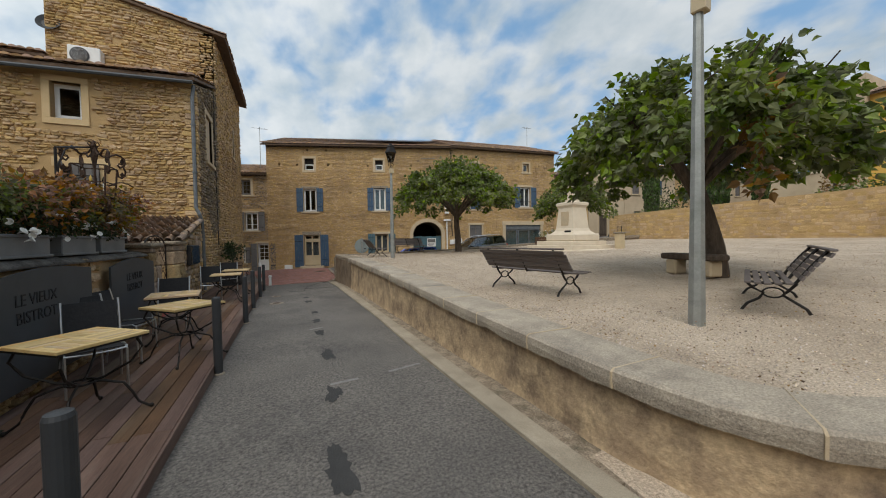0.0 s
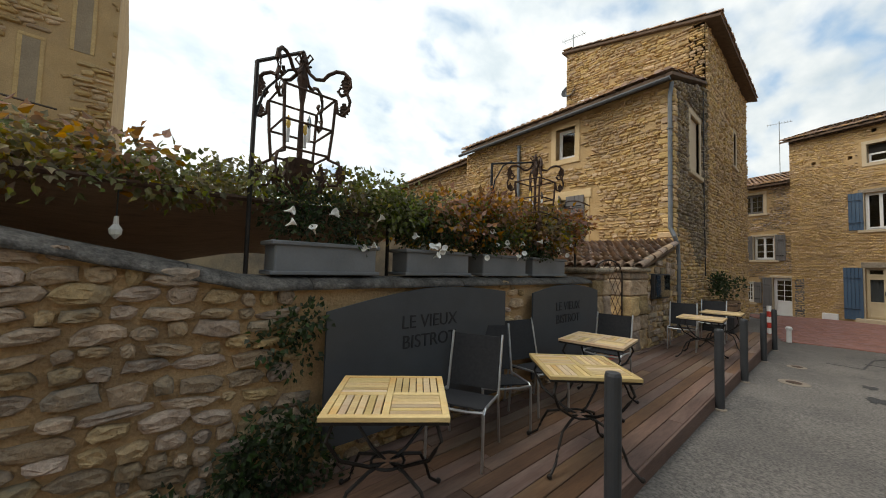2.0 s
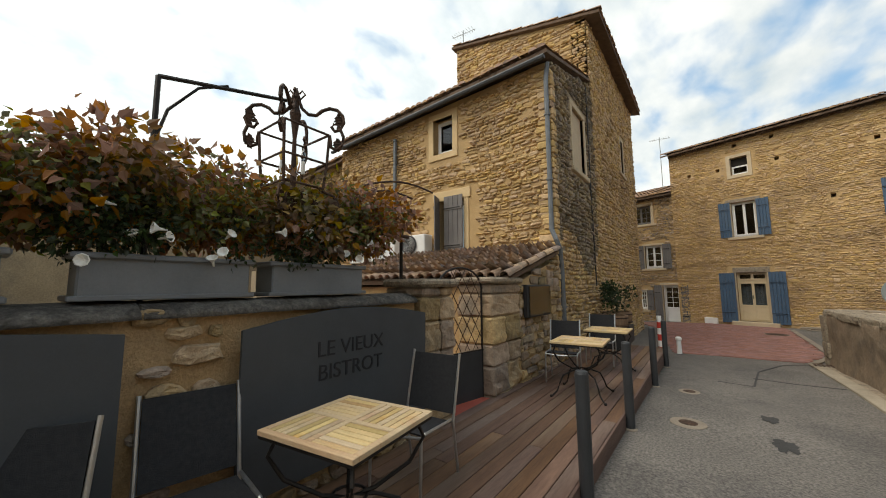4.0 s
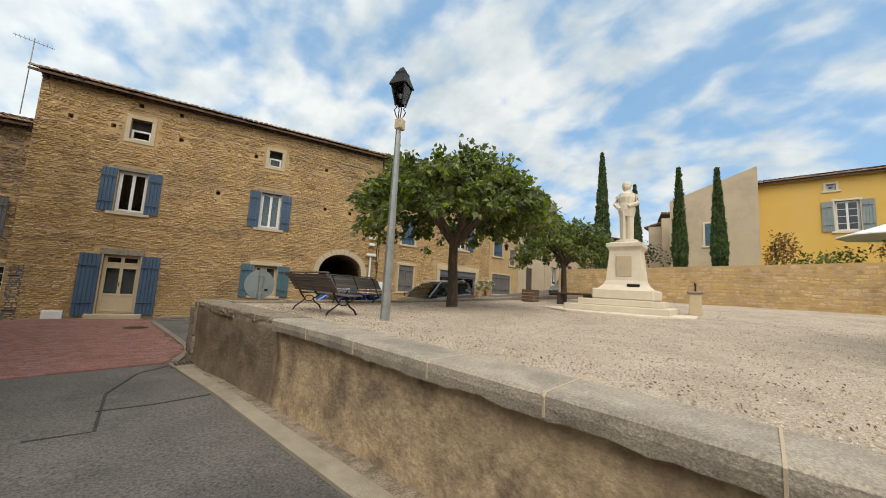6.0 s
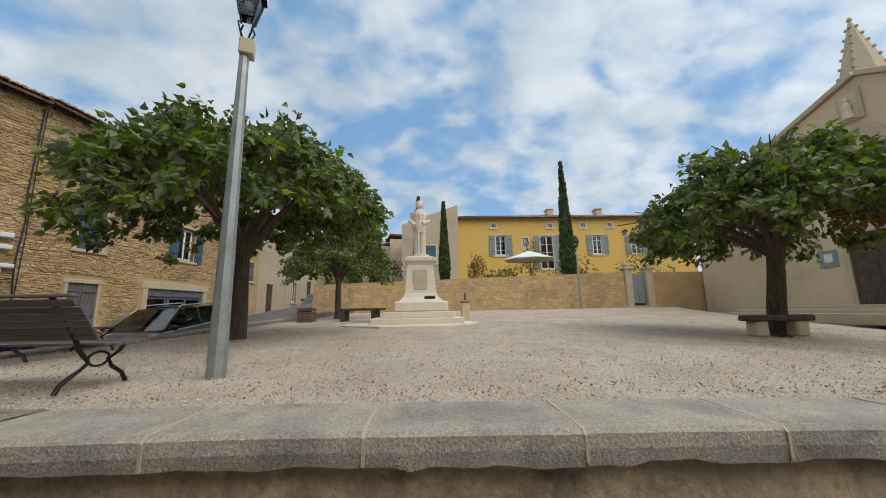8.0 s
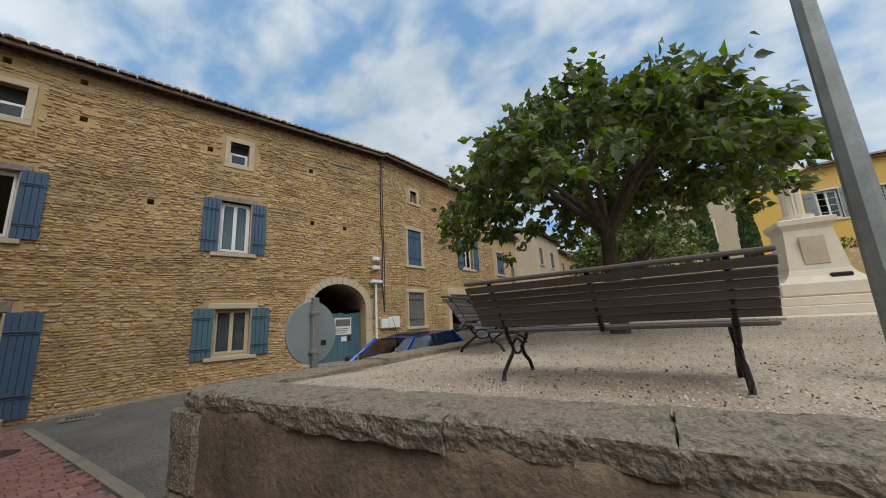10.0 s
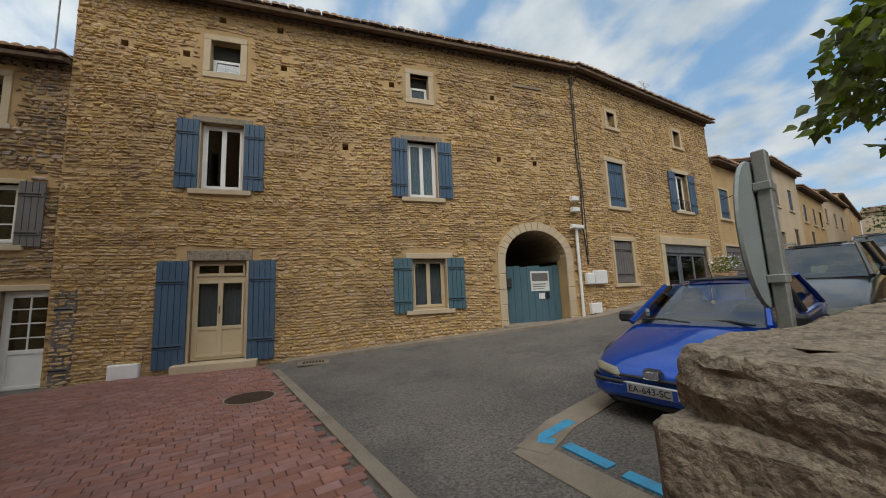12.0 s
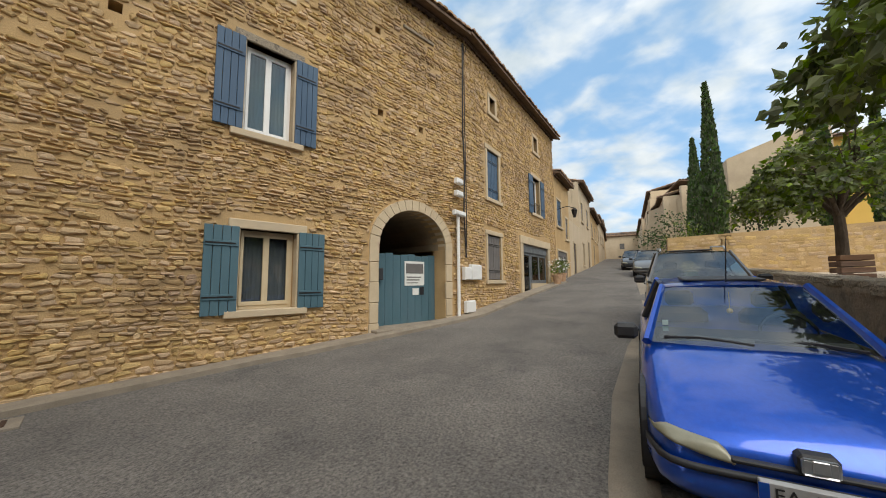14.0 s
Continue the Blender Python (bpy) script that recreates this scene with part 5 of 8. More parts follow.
tile_roof("roof_6", pose(-9.6, 16.1, 8.0, 0, 0, 0), 2.5, 3.0, .6, label="canal-tile roof of the attic", over=.3)
# lower wing to the west
wall_panel("wall_wing", pose(-17, HY + .3, 0), 7.5, -.5, 5.3, [], MORTAR, label="ochre rubble wing of the stone house", ztop2=5.9)
W_ST = [q for q in stones(7.5, 2.0, 5.9, skipper([]), random.Random(25), course=(0.06, 0.13), length=(0.15, 0.45), proud=(0.03, 0.075)) if q[3] < 5.2 + .6 * q[2] / 7.5]
tile_roof("roof_7", pose(-17, HY + .3, 5.4, 0, -4.5, 0), 7.5, 4, 1.2, label="canal-tile roof of the wing", over=.35)
ob = part("wall_wing_back", box(-17, 16.8, -.5, -9.5, 17.1, 6.4), MORTAR); tagged(ob, "plain rubble wall of the wing", "wall", kind="structure")

# gutter and downpipes
def pipe_thing(name, label, pts, r, mat=ZINC, collars=()):
    t_ = thing(name, None, label, "pipe")
    bm = bmesh.new(); tube(bm, pts, r, 8); part("pipe", bm, mat, t_)
    for c in collars:
        bm = bmesh.new(); cyl(bm, (c[0], c[1], c[2] - .02), (c[0], c[1], c[2] + .02), r * 1.35, seg=10); part("bracket", bm, mat, t_)
    return t_


pipe_thing("downpipe", "grey zinc downpipe down the corner of the house", [(HX + .02, HY - .1, 6.35), (HX - .02, HY - .12, 6.0), (HX - .02, HY - .12, 2.75), (HX + .06, HY - .12, 2.55), (HX + .1, HY - .02, 2.35), (HX + .1, HY + .05, 1.9), (HX + .1, HY + .05, .25)], .05, collars=((HX - .02, HY - .12, 5.2), (HX - .02, HY - .12, 3.8), (HX + .1, HY + .05, 1.2)))
pipe_thing("downpipe", "grey zinc downpipe with a hopper on the house front", [(-6.95, HY - .1, 5.85), (-6.95, HY - .1, 3.0), (-6.95, HY - .12, 2.2)], .05, collars=((-6.95, HY - .1, 5.8), (-6.95, HY - .1, 4.2)))
pipe_thing("gutter", "half-round zinc gutter under the eave", [(-9.6, HY - .36, 6.02), (-2.4, HY - .36, 6.36)], .055, SIGN_PANEL)
pipe_thing("wall_cable", "black cable running down the side of the house", [(HX + .06, 15.5, 7.2), (HX + .06, 15.5, 4.0), (HX + .06, 15.6, 1.6)], .015, PLASTIC)


def air_conditioner(m, label, w=.85, h=.62, d=.33, group="air conditioners"):
    t_ = thing("air_conditioner", m, label, "air conditioner", group)
    part("case", box(-w / 2, -d, 0, w / 2, 0, h, .02), WHITE_P, t_)
    bm = bmesh.new(); lathe(bm, [(.23, 0), (.25, .02), (.25, .03), (.22, .035)], 24, Matrix.Translation((-w * .12, -d, h / 2)) @ Matrix.Rotation(radians(90), 4, 'X'))
    part("fan_ring", bm, PLASTIC, t_)
    bm = bmesh.new()
    for k in range(5):
        r_ = .04 + .04 * k
        tube(bm, [(-w * .12 + r_ * math.cos(a), -d - .045, h / 2 + r_ * math.sin(a)) for a in np.linspace(0, 6.283, 17)], .004, 4)
    part("grille", bm, WHITE_P, t_)
    for x in (-w * .35, w * .35):
        part("bracket", box(x - .02, -d, -.06, x + .02, .02, -.005), IRON, t_)
    return t_


air_conditioner(pose(-7.15, HY - .05, 2.32), "white air conditioner unit on the house wall", .95, .8)
air_conditioner(pose(-6.02, HY - .05, 2.42), "white air conditioner unit beside a shutter", .8, .52)
air_conditioner(pose(-8.15, HY - .05, 2.3), "white air conditioner unit at the end of the row", .8, .75)
air_conditioner(pose(-6.1, 16.1, 7.75), "white air conditioner on the tall house above the roof")
air_conditioner(pose(-8.9, 16.05, 7.15), "white air conditioner on the attic wall")


def aerial(p, h, label):
    t_ = thing("tv_aerial", pose(*p), label, "aerial", "aerials")
    bm = bmesh.new(); cyl(bm, (0, 0, 0), (0, 0, h), .018, seg=6); part("mast", bm, GALV, t_)
    bm = bmesh.new(); cyl(bm, (-.5, 0, h - .1), (.5, .1, h - .1), .01, seg=5)
    for k in range(9):
        cyl(bm, (-.45 + k * .11, -.16, h - .1), (-.45 + k * .11, .2, h - .1), .005, seg=4)
    part("antenna", bm, GALV, t_)
    return t_


aerial((-7.0, 16.3, 9.6), 2.0, "metal television aerial on the tall house")
aerial((-1.6, 27.9, 6.9), 2.9, "metal television aerial on the lower house")
aerial((19.0, 24.6, 9.4), 1.8, "metal television aerial on the long house roof")
ds = thing("satellite_dish", pose(-7.1, 16.2, 9.1), "small dark satellite dish on the tall house", "satellite dish")
bm = bmesh.new(); lathe(bm, [(.02, 0), (.18, .03), (.3, .1), (.31, .11), (.18, .04), (.02, .015)], 20, Matrix.Rotation(radians(70), 4, 'X')); part("dish", bm, ANTHRACITE, ds)
bm = bmesh.new(); cyl(bm, (0, 0, -.5), (0, 0, 0), .02, seg=6); part("mast", bm, GALV, ds)

# ---- restaurant terrace wall ----
WX = -2.5
def terrace_top(y):
    return interp(y, [-3, 0, 2.3, 3.5, 8.4], [2.5, 2.25, 1.74, 1.48, 1.48])


WL = pose(WX, -6, 0, 0, 0, 90)
bm = bmesh.new()
ys = [-6 + 0.4 * i for i in range(37)]
for k, (a, b) in enumerate(zip(ys, ys[1:])):
    vs = [bm.verts.new(q) for q in ((WX - .01, a, -.3), (WX - .01, b, -.3), (WX - .01, b, terrace_top(b)), (WX - .01, a, terrace_top(a)), (WX - .42, a, -.3), (WX - .42, b, -.3), (WX - .42, b, terrace_top(b)), (WX - .42, a, terrace_top(a)))]
    for q in ((0, 1, 2, 3), (7, 6, 5, 4), (3, 2, 6, 7)) + (((4, 0, 3, 7),) if k == 0 else ()) + (((1, 5, 6, 2),) if k == len(ys) - 2 else ()):
        bm.faces.new([vs[i] for i in q])
tagged(part("wall_terrace", bm, TERRACE_MORTAR), "rubble stone wall of the restaurant terrace", "wall", kind="structure")
WL_ST = [q for q in field_stones(14.4, -0.1, 2.5, skipper([(9.95, 12.1, .35, 1.5), (12.62, 14.9, .3, 1.5)]), random.Random(31)) if q[3] + .07 < terrace_top(q[2] - 6)]
cop = thing("terrace_coping", None, "rounded grey weathered coping on the terrace wall", "coping", kind="structure")
yy = -6.0
while yy < 8.35:
    e = min(8.4, yy + rnd.uniform(.5, .9))
    v, f = [], []
    n = 5
    for k in range(n + 1):
        y_ = yy + .006 + (e - yy - .012) * k / n
        z_ = terrace_top(y_)
        wob = .012 * noise.noise(Vector((y_ * 6, 0, 0)))
        for a in range(9):
            an = math.pi * a / 8
            v.append((WX - .215 + .265 * math.cos(an) + wob, y_, z_ - .02 + .10 * math.sin(an) + .01 * noise.noise(Vector((y_ * 9, a, 3)))))
        v.append((WX - .215, y_, z_ - .04))
    for k in range(n):
        for a in range(10):
            i, j = k * 10 + a, k * 10 + (a + 1) % 10
            f.append((i, j, j + 10, i + 10))
    f += [tuple(range(10))[::-1], tuple(range(n * 10, n * 10 + 10))]
    pymesh("slab", v, f, TERRACE_COPE, cop, smooth=True)
    yy = e

# dark sign panels with the restaurant's name
def sign_panel(y0, y1, zl, zm, zr, text_y, size):
    t_ = thing("sign_panel", None, "dark grey metal panel with cut-out restaurant name on the wall", "sign", "wall signs")
    bm = bmesh.new()
    n = 16
    lo, hi = [], []
    for x in (WX + .10, WX + .125):
        for k in range(n + 1):
            s_ = k / n
            y_ = y0 + (y1 - y0) * s_
            z_ = zl + (zr - zl) * s_ + (zm - (zl + zr) / 2) * math.sin(math.pi * min(1, s_ * 1.0))
            lo.append(bm.verts.new((x, y_, .30))); hi.append(bm.verts.new((x, y_, z_)))
    for k in range(n):
        a, b = k, k + n + 1
        bm.faces.new((lo[b], lo[b + 1], hi[b + 1], hi[b])); bm.faces.new((lo[a + 1], lo[a], hi[a], hi[a + 1]))
        bm.faces.new((hi[b], hi[b + 1], hi[a + 1], hi[a]))
    bm.faces.new((lo[0], lo[n + 1], hi[n + 1], hi[0])); bm.faces.new((lo[2 * n + 1], lo[n], hi[n], hi[2 * n + 1]))
    part("panel", bm, SIGN_PANEL, t_)
    for line, dz, k in (("LE VIEUX", .0, 1.0), ("BISTROT", -size * 1.05, 1.0)):
        cu = bpy.data.curves.new("letters", 'FONT')
        cu.body, cu.size, cu.extrude, cu.align_x = line, size * k, .004, 'CENTER'
        lt = new("lettering", cu)
        lt.parent = t_
        lt.matrix_basis = pose(WX + .127, text_y, 1.11 + dz, 90, 0, 90)
        cu.materials.append(INK)


sign_panel(3.98, 6.08, 1.30, 1.46, 1.40, 4.98, .165)
sign_panel(6.64, 8.42, 1.36, 1.46, 1.36, 7.5, .165)

# entrance: piers, iron gate, menu board, lean-to
for y0, y1, x0, x1, z1, lab in ((8.42, 9.0, -2.95, -2.42, 1.62, "rough stone gate pier beside the terrace wall"), (9.85, 10.75, -2.95, -2.40, 1.66, "pale dressed stone gate pier with worn edges")):
    t_ = thing("gate_pier", None, lab, "pier", "gate piers", kind="structure")
    z_ = -.1
    while z_ < z1 - .02:
        h = min(rnd.uniform(.24, .40), z1 - z_)
        if z1 - z_ - h < .1:
            h = z1 - z_
        o = rnd.uniform(-.015, .015)
        cut_ = rnd.choice((0, 0, rnd.uniform(.35, .65)))
        spans = ((y0, y1),) if not cut_ else ((y0, y0 + cut_ * (y1 - y0)), (y0 + cut_ * (y1 - y0), y1))
        for a, b in spans:
            bm = box(x0, a + .004, z_ + .003, x1 + o + rnd.uniform(0, .02), b - .004, z_ + h - .003, .025)
            bmesh.ops.subdivide_edges(bm, edges=[e for e in bm.edges if e.calc_length() > .06], cuts=4, use_grid_fill=True)
            for q in bm.verts:
                q.co += Vector((1, .5, .25)) * (.045 * noise.noise(q.co * 5) + .024 * noise.noise(q.co * 15))
            part("block", bm, STONE_NEAR, t_)
        z_ += h
    part("cap", box(x0 - .04, y0 - .05, z1, x1 + .06, y1 + .05, z1 + .09, .03), OLD_COPE, t_)
gt = thing("iron_gate", pose(-2.72, 9.05, .14, 0, 0, 78), "black lattice iron gate with an arched top", "gate")
bm = bmesh.new()
W_ = .83
for x in (0.02, W_ - .02):
    cyl(bm, (x, 0, .0), (x, 0, 1.45), .014, seg=6)
tube(bm, [(W_ / 2 + W_ / 2 * math.cos(a) * .96, 0, 1.45 + .28 * math.sin(a)) for a in np.linspace(0, math.pi, 15)], .014)
cyl(bm, (0, 0, .62), (W_, 0, .62), .012, seg=6)
part("gate_frame", bm, IRON, gt)
bm = bmesh.new()
for k in range(-6, 8):
    for sg in (1, -1):
        pts = []
        for t in np.linspace(.64, 1.72, 24):
            x = (k * .16 + sg * (t - .64) * .62) if sg > 0 else (k * .16 + W_ - (t - .64) * .62 - .1)
            lim = 1.45 + .28 * math.sqrt(max(0, 1 - ((x - W_ / 2) / (W_ / 2)) ** 2)) if 0 < x < W_ else 0
            if 0.0 < x < W_ and t < lim:
                pts.append((x, 0, t))
        if len(pts) > 1:
            tube(bm, [pts[0], pts[-1]], .007, 4)
part("lattice", bm, RUST, gt)
part("kick_plate", box(.02, -.008, .0, W_ - .02, .008, .62), ANTHRACITE, gt)
tagged(part("entrance_floor", box(-6.0, 8.6, -.1, -2.46, 9.9, .13), RED_MAT), "red tiled entrance floor behind the gate", "floor", kind="structure")
tagged(part("wall_entrance", box(-6.2, 8.4, -.1, -6.0, 12.6, 1.9), BEIGE), "plain rendered wall inside the entrance", "wall", kind="structure")
tagged(part("wall_leanto_side", box(-6.0, 10.4, -.1, -2.96, 10.74, 1.62), MORTAR), "rubble side wall of the lean-to", "wall", kind="structure")
LM = pose(WX + .07, 10.75, 0, 0, 0, 90)
wall_panel("wall_leanto", LM, 1.9, -.2, 1.66, [], MORTAR, thick=.4, label="rubble wall below the tiled lean-to", ztop2=2.16)
LN_ST = [q for q in stones(1.9, -.1, 2.1, skipper([]), random.Random(33), course=(0.08, 0.16), length=(0.14, 0.42), proud=(0.03, 0.07), lean=.5) if q[3] < 1.58 + .5 * q[2] / 1.9]
mb = thing("menu_case", pose(WX + .15, 11.32, 1.36, 0, 0, 90), "black glazed menu case with printed pages on the wall", "menu board")
part("case", box(-.5, -.06, -.24, .5, .02, .28, .012), PLASTIC, mb)
part("page", box(-.40, -.066, -.18, -.06, -.062, .2), PAPER, mb)
part("page", box(-.02, -.066, -.18, .40, -.062, .2), PAPER, mb)
for x0, x1 in ((-.36, -.12), (.03, .3)):
    for k in range(7):
        part("print_line", box(x0, -.07, .14 - k * .045, x1 - .03 * (k % 3), -.067, .15 - k * .045), INK, mb)
p = part("pane", box(-.46, -.078, -.21, .46, -.074, .25), CAR_GLASS, mb); p.visible_shadow = False
# tiles of the lean-to, one by one
lr = thing("roof_8", pose(-6.6, 10.35, 1.74), "lichened canal tiles of the low lean-to roof", "roof", kind="structure")
bm = bmesh.new()
vs = [bm.verts.new(q) for q in ((0, -.05, -.08), (4.2, -.05, -.08), (4.2, 2.25, .5), (0, 2.25, .5), (0, -.05, -.01), (4.2, -.05, -.01), (4.2, 2.25, .57), (0, 2.25, .57))]
for q in ((3, 2, 1, 0), (4, 5, 6, 7), (0, 1, 5, 4), (1, 2, 6, 5), (2, 3, 7, 6), (3, 0, 4, 7)):
    bm.faces.new([vs[i] for i in q])
part("deck", bm, EAVE, lr)
tv, tf = [], []
for t, yy in ((0, 0), (1, .46)):
    rr = .085 if t == 0 else .068
    for a in range(7):
        an = math.pi * a / 6
        tv.append((rr * math.cos(an), yy, rr * math.sin(an)))
    for a in range(7):
        an = math.pi * a / 6
        tv.append(((rr - .012) * math.cos(an), yy, (rr - .012) * math.sin(an)))
for a in range(6):
    tf += [(a, a + 1, 15 + a, 14 + a), (7 + a + 1, 7 + a, 21 + a, 22 + a), (a + 1, a, 7 + a, 8 + a)]
tile_me = bpy.data.meshes.new("tile"); tile_me.from_pydata(tv, [], tf); tile_me.materials.append(TILE_O)
sl = math.degrees(math.atan2(.58, 2.3))
for i in range(21):
    for k in range(6):
        for up in (0, 1):
            ob = new("tile", tile_me)
            ob.parent = lr
            y_ = -.12 + k * .395 + rnd.uniform(-.02, .02)
            x_ = .1 + i * .2 + (.1 if up else 0) + rnd.uniform(-.01, .01)
            if up:
                ob.matrix_basis = pose(x_, y_, y_ * .252 + .055 + rnd.uniform(0, .012), sl, 0, rnd.uniform(-3, 3))
            else:
                ob.matrix_basis = pose(x_, y_ + .46, (y_ + .46) * .252 + .07, -sl, 180, 180)
lc = leaf_cloud("fallen_leaves", [((x, y, 1.76 + (y - 10.35) * .252 + .12), (0, 0, .2)) for x, y in [(-6.4 + rnd.random() * 3.8, 10.4 + rnd.random() * 1.9) for _ in range(26)]], .07, LEAF_RUST, seed=5)
tagged(lc, "orange fallen leaves lying on the lean-to tiles", "leaves", kind="stuff")

# ---- wooden deck with bollards ----
dk = thing("deck", None, "reddish-brown weathered timber deck along the terrace wall", "deck", kind="structure")
for k in range(11):
    x0 = -2.46 + k * .14
    y_ = 1.2
    while y_ < 15.6:
        e = min(15.6, y_ + rnd.uniform(2.2, 4.0))
        part("board", box(x0 + .003, y_ + .003, .105 - .006 * (y_ > 9), x0 + .136, e - .003, .138 - .012 * (y_ > 9) + rnd.uniform(-.002, .002), .004), DECK, dk)
        y_ = e
part("fascia", box(-.925, 1.2, -.12, -.90, 15.6, .13, .004), DECK, dk)
# One solid near-black block paints the shade below the boards.
part("joist", box(-2.4, 1.25, -.3, -.95, 15.55, .09), INNER_SHADE, dk)


def bollard(x, y, label="dark grey steel bollard at the edge of the deck", h=1.0):
    t_ = thing("bollard", pose(x, y, ground_z(x, y)), label, "bollard", "bollards along the deck")
    bm = bmesh.new(); lathe(bm, [(.052, -.05), (.052, h - .02), (.045, h), (.02, h + .006)], 18); part("post", bm, ANTHRACITE, t_)
    bm = bmesh.new(); lathe(bm, [(.075, -.02), (.075, .012), (.055, .02)], 18); part("base_ring", bm, CONCRETE, t_)


for y in (1.9, 5.28, 8.5, 10.35, 12.75, 14.8):
    bollard(-.86, y)
# striped barrier post and small white post
t_ = thing("barrier_post", pose(-1.05, 15.9, -.2), "red and white striped warning post", "post")
for k in range(7):
    bm = bmesh.new(); cyl(bm, (0, 0, k * .15), (0, 0, k * .15 + .15), .05, seg=12); part("band", bm, RED if k % 2 else WHITE_P, t_)
t_ = thing("marker_post", pose(-.75, 17.2, -.24), "short white plastic marker post", "post")
bm = bmesh.new(); lathe(bm, [(.06, 0), (.055, .35), (.075, .37), (.075, .42), (.05, .45)], 14); part("post", bm, WHITE_P, t_)


# ---- tables and chairs ----
def bistro_table(m, label):
    t_ = thing("bistro_table", m, label, "table", "terrace tables")
    h = .74
    fr = bmesh.new()
    for a in ((-.34, -.34, .34, -.30), (-.34, .30, .34, .34), (-.34, -.30, -.30, .30), (.30, -.30, .34, .30), (-.02, -.30, .02, .30), (-.30, -.02, -.02, .02), (.02, -.02, .30, .02)):
        box(a[0], a[1], h - .028, a[2], a[3], h, .003, fr)
    top = part("tabletop", fr, TEAK, t_, "slatted teak table top")
    for qx in (0, 1):
        for qy in (0, 1):
            for k in range(6):
                c = .025 + k * .0455
                x0, y0 = (-.30 if qx == 0 else .02), (-.30 if qy == 0 else .02)
                q = (x0 + .002, y0 + c - .02, x0 + .278, y0 + c + .019) if (qx + qy) % 2 else (x0 + c - .02, y0 + .002, x0 + c + .019, y0 + .278)
                part("slat", box(q[0], q[1], h - .022, q[2], q[3], h - .002, .002), TEAK, top)
    part("edge_band", box(-.335, -.335, h - .045, .335, .335, h - .028), IRON, t_)
    for sx in (-1, 1):
        for sy in (-1, 1):
            bm = bmesh.new()
            pts = [(sx * .27, sy * .27, h - .05), (sx * .30, sy * .30, .60), (sx * .24, sy * .24, .47), (sx * .10, sy * .10, .36), (0.02 * sx, .02 * sy, .34), (sx * .10, sy * .10, .33), (sx * .20, sy * .20, .28), (sx * .24, sy * .24, .18), (sx * .27, sy * .27, .08), (sx * .33, sy * .33, .015)]
            sm = []
            for i in range(len(pts) - 1):
                for q in (0, .5):
                    sm.append(tuple(np.array(pts[i]) * (1 - q) + np.array(pts[i + 1]) * q))
            sm.append(pts[-1])
            tube(bm, sm, .011, 6)
            leg = part("leg", bm, IRON, t_, "curved black iron leg")
            bm = bmesh.new(); bmesh.ops.create_uvsphere(bm, u_segments=8, v_segments=6, radius=.02, matrix=Matrix.Translation((sx * .335, sy * .335, .02))); part("foot", bm, IRON, leg)
    bm = bmesh.new(); tube(bm, [(.1 * math.cos(a), .1 * math.sin(a), .34) for a in np.linspace(0, 6.283, 17)], .009, 6); part("ring", bm, IRON, t_)
    return t_


def mesh_chair(m, label):
    t_ = thing("terrace_chair", m, label, "chair", "terrace chairs")
    bm = bmesh.new()
    n = 8
    v = [(x, -.2 + .42 * k / n, .44 + .012 * math.cos(k / n * 3.1) - .015 * (k / n)) for k in range(n + 1) for x in (-.22, .22)]
    v2 = [(x, y, z - .012) for x, y, z in v]
    f = [(2 * i, 2 * i + 1, 2 * i + 3, 2 * i + 2) for i in range(n)]
    N = len(v)
    pymesh("seat", v + v2, f + [tuple(i + N for i in q[::-1]) for q in f] + [(2 * i + 2, 2 * i + 2 + N, 2 * i + N, 2 * i) for i in range(n)] + [(2 * i + 1, 2 * i + 1 + N, 2 * i + 3 + N, 2 * i + 3) for i in range(n)] + [(0, N, N + 1, 1), (2 * n + 1, 2 * n + 1 + N, 2 * n + N, 2 * n)], MESHF, t_, "black textile seat")
    v = [(x, .24 + .10 * k / n, .46 + .44 * k / n) for k in range(n + 1) for x in (-.22, .22)]
    v2 = [(x, y + .012, z) for x, y, z in v]
    pymesh("backrest", v + v2, f + [tuple(i + N for i in q[::-1]) for q in f] + [(2 * i + 2, 2 * i + 2 + N, 2 * i + N, 2 * i) for i in range(n)] + [(2 * i + 1, 2 * i + 1 + N, 2 * i + 3 + N, 2 * i + 3) for i in range(n)] + [(0, N, N + 1, 1), (2 * n + 1, 2 * n + 1 + N, 2 * n + N, 2 * n)], MESHF, t_, "black textile backrest")
    for sx in (-.235, .235):
        bm = bmesh.new(); tube(bm, [(sx, -.22, 0), (sx, -.21, .42), (sx, -.17, .445), (sx, .2, .43)], .012, 7); part("leg", bm, ALU, t_)
        bm = bmesh.new(); tube(bm, [(sx, .30, 0), (sx, .23, .40), (sx, .25, .48), (sx, .35, .92)], .012, 7); part("leg", bm, ALU, t_)
    bm = bmesh.new(); tube(bm, [(-.235, -.21, .43), (-.1, -.225, .42), (.1, -.225, .42), (.235, -.21, .43)], .011, 7); part("rail", bm, ALU, t_)
    return t_


DZ = .14
tb = bistro_table(pose(-1.70, 4.10, DZ, 0, 0, 52), "square slatted teak bistro table on curved iron legs")
for x, y, a in ((-1.30, 5.70, 47), (-1.70, 6.95, 8), (-1.50, 10.75, 4), (-1.45, 12.25, 2)):
    copy_thing(tb, pose(x, y, DZ - (.012 if y > 9 else 0), 0, 0, a))
ch = mesh_chair(pose(-1.95, 5.0, DZ, 0, 0, 25), "black mesh chair with an aluminium frame on the deck")
for x, y, a in ((-2.08, 5.62, 60), (-2.1, 6.35, 80), (-1.95, 7.75, 5), (-1.95, 11.35, 10), (-1.75, 12.95, 5)):
    copy_thing(ch, pose(x, y, DZ - (.012 if y > 9 else 0), 0, 0, a))


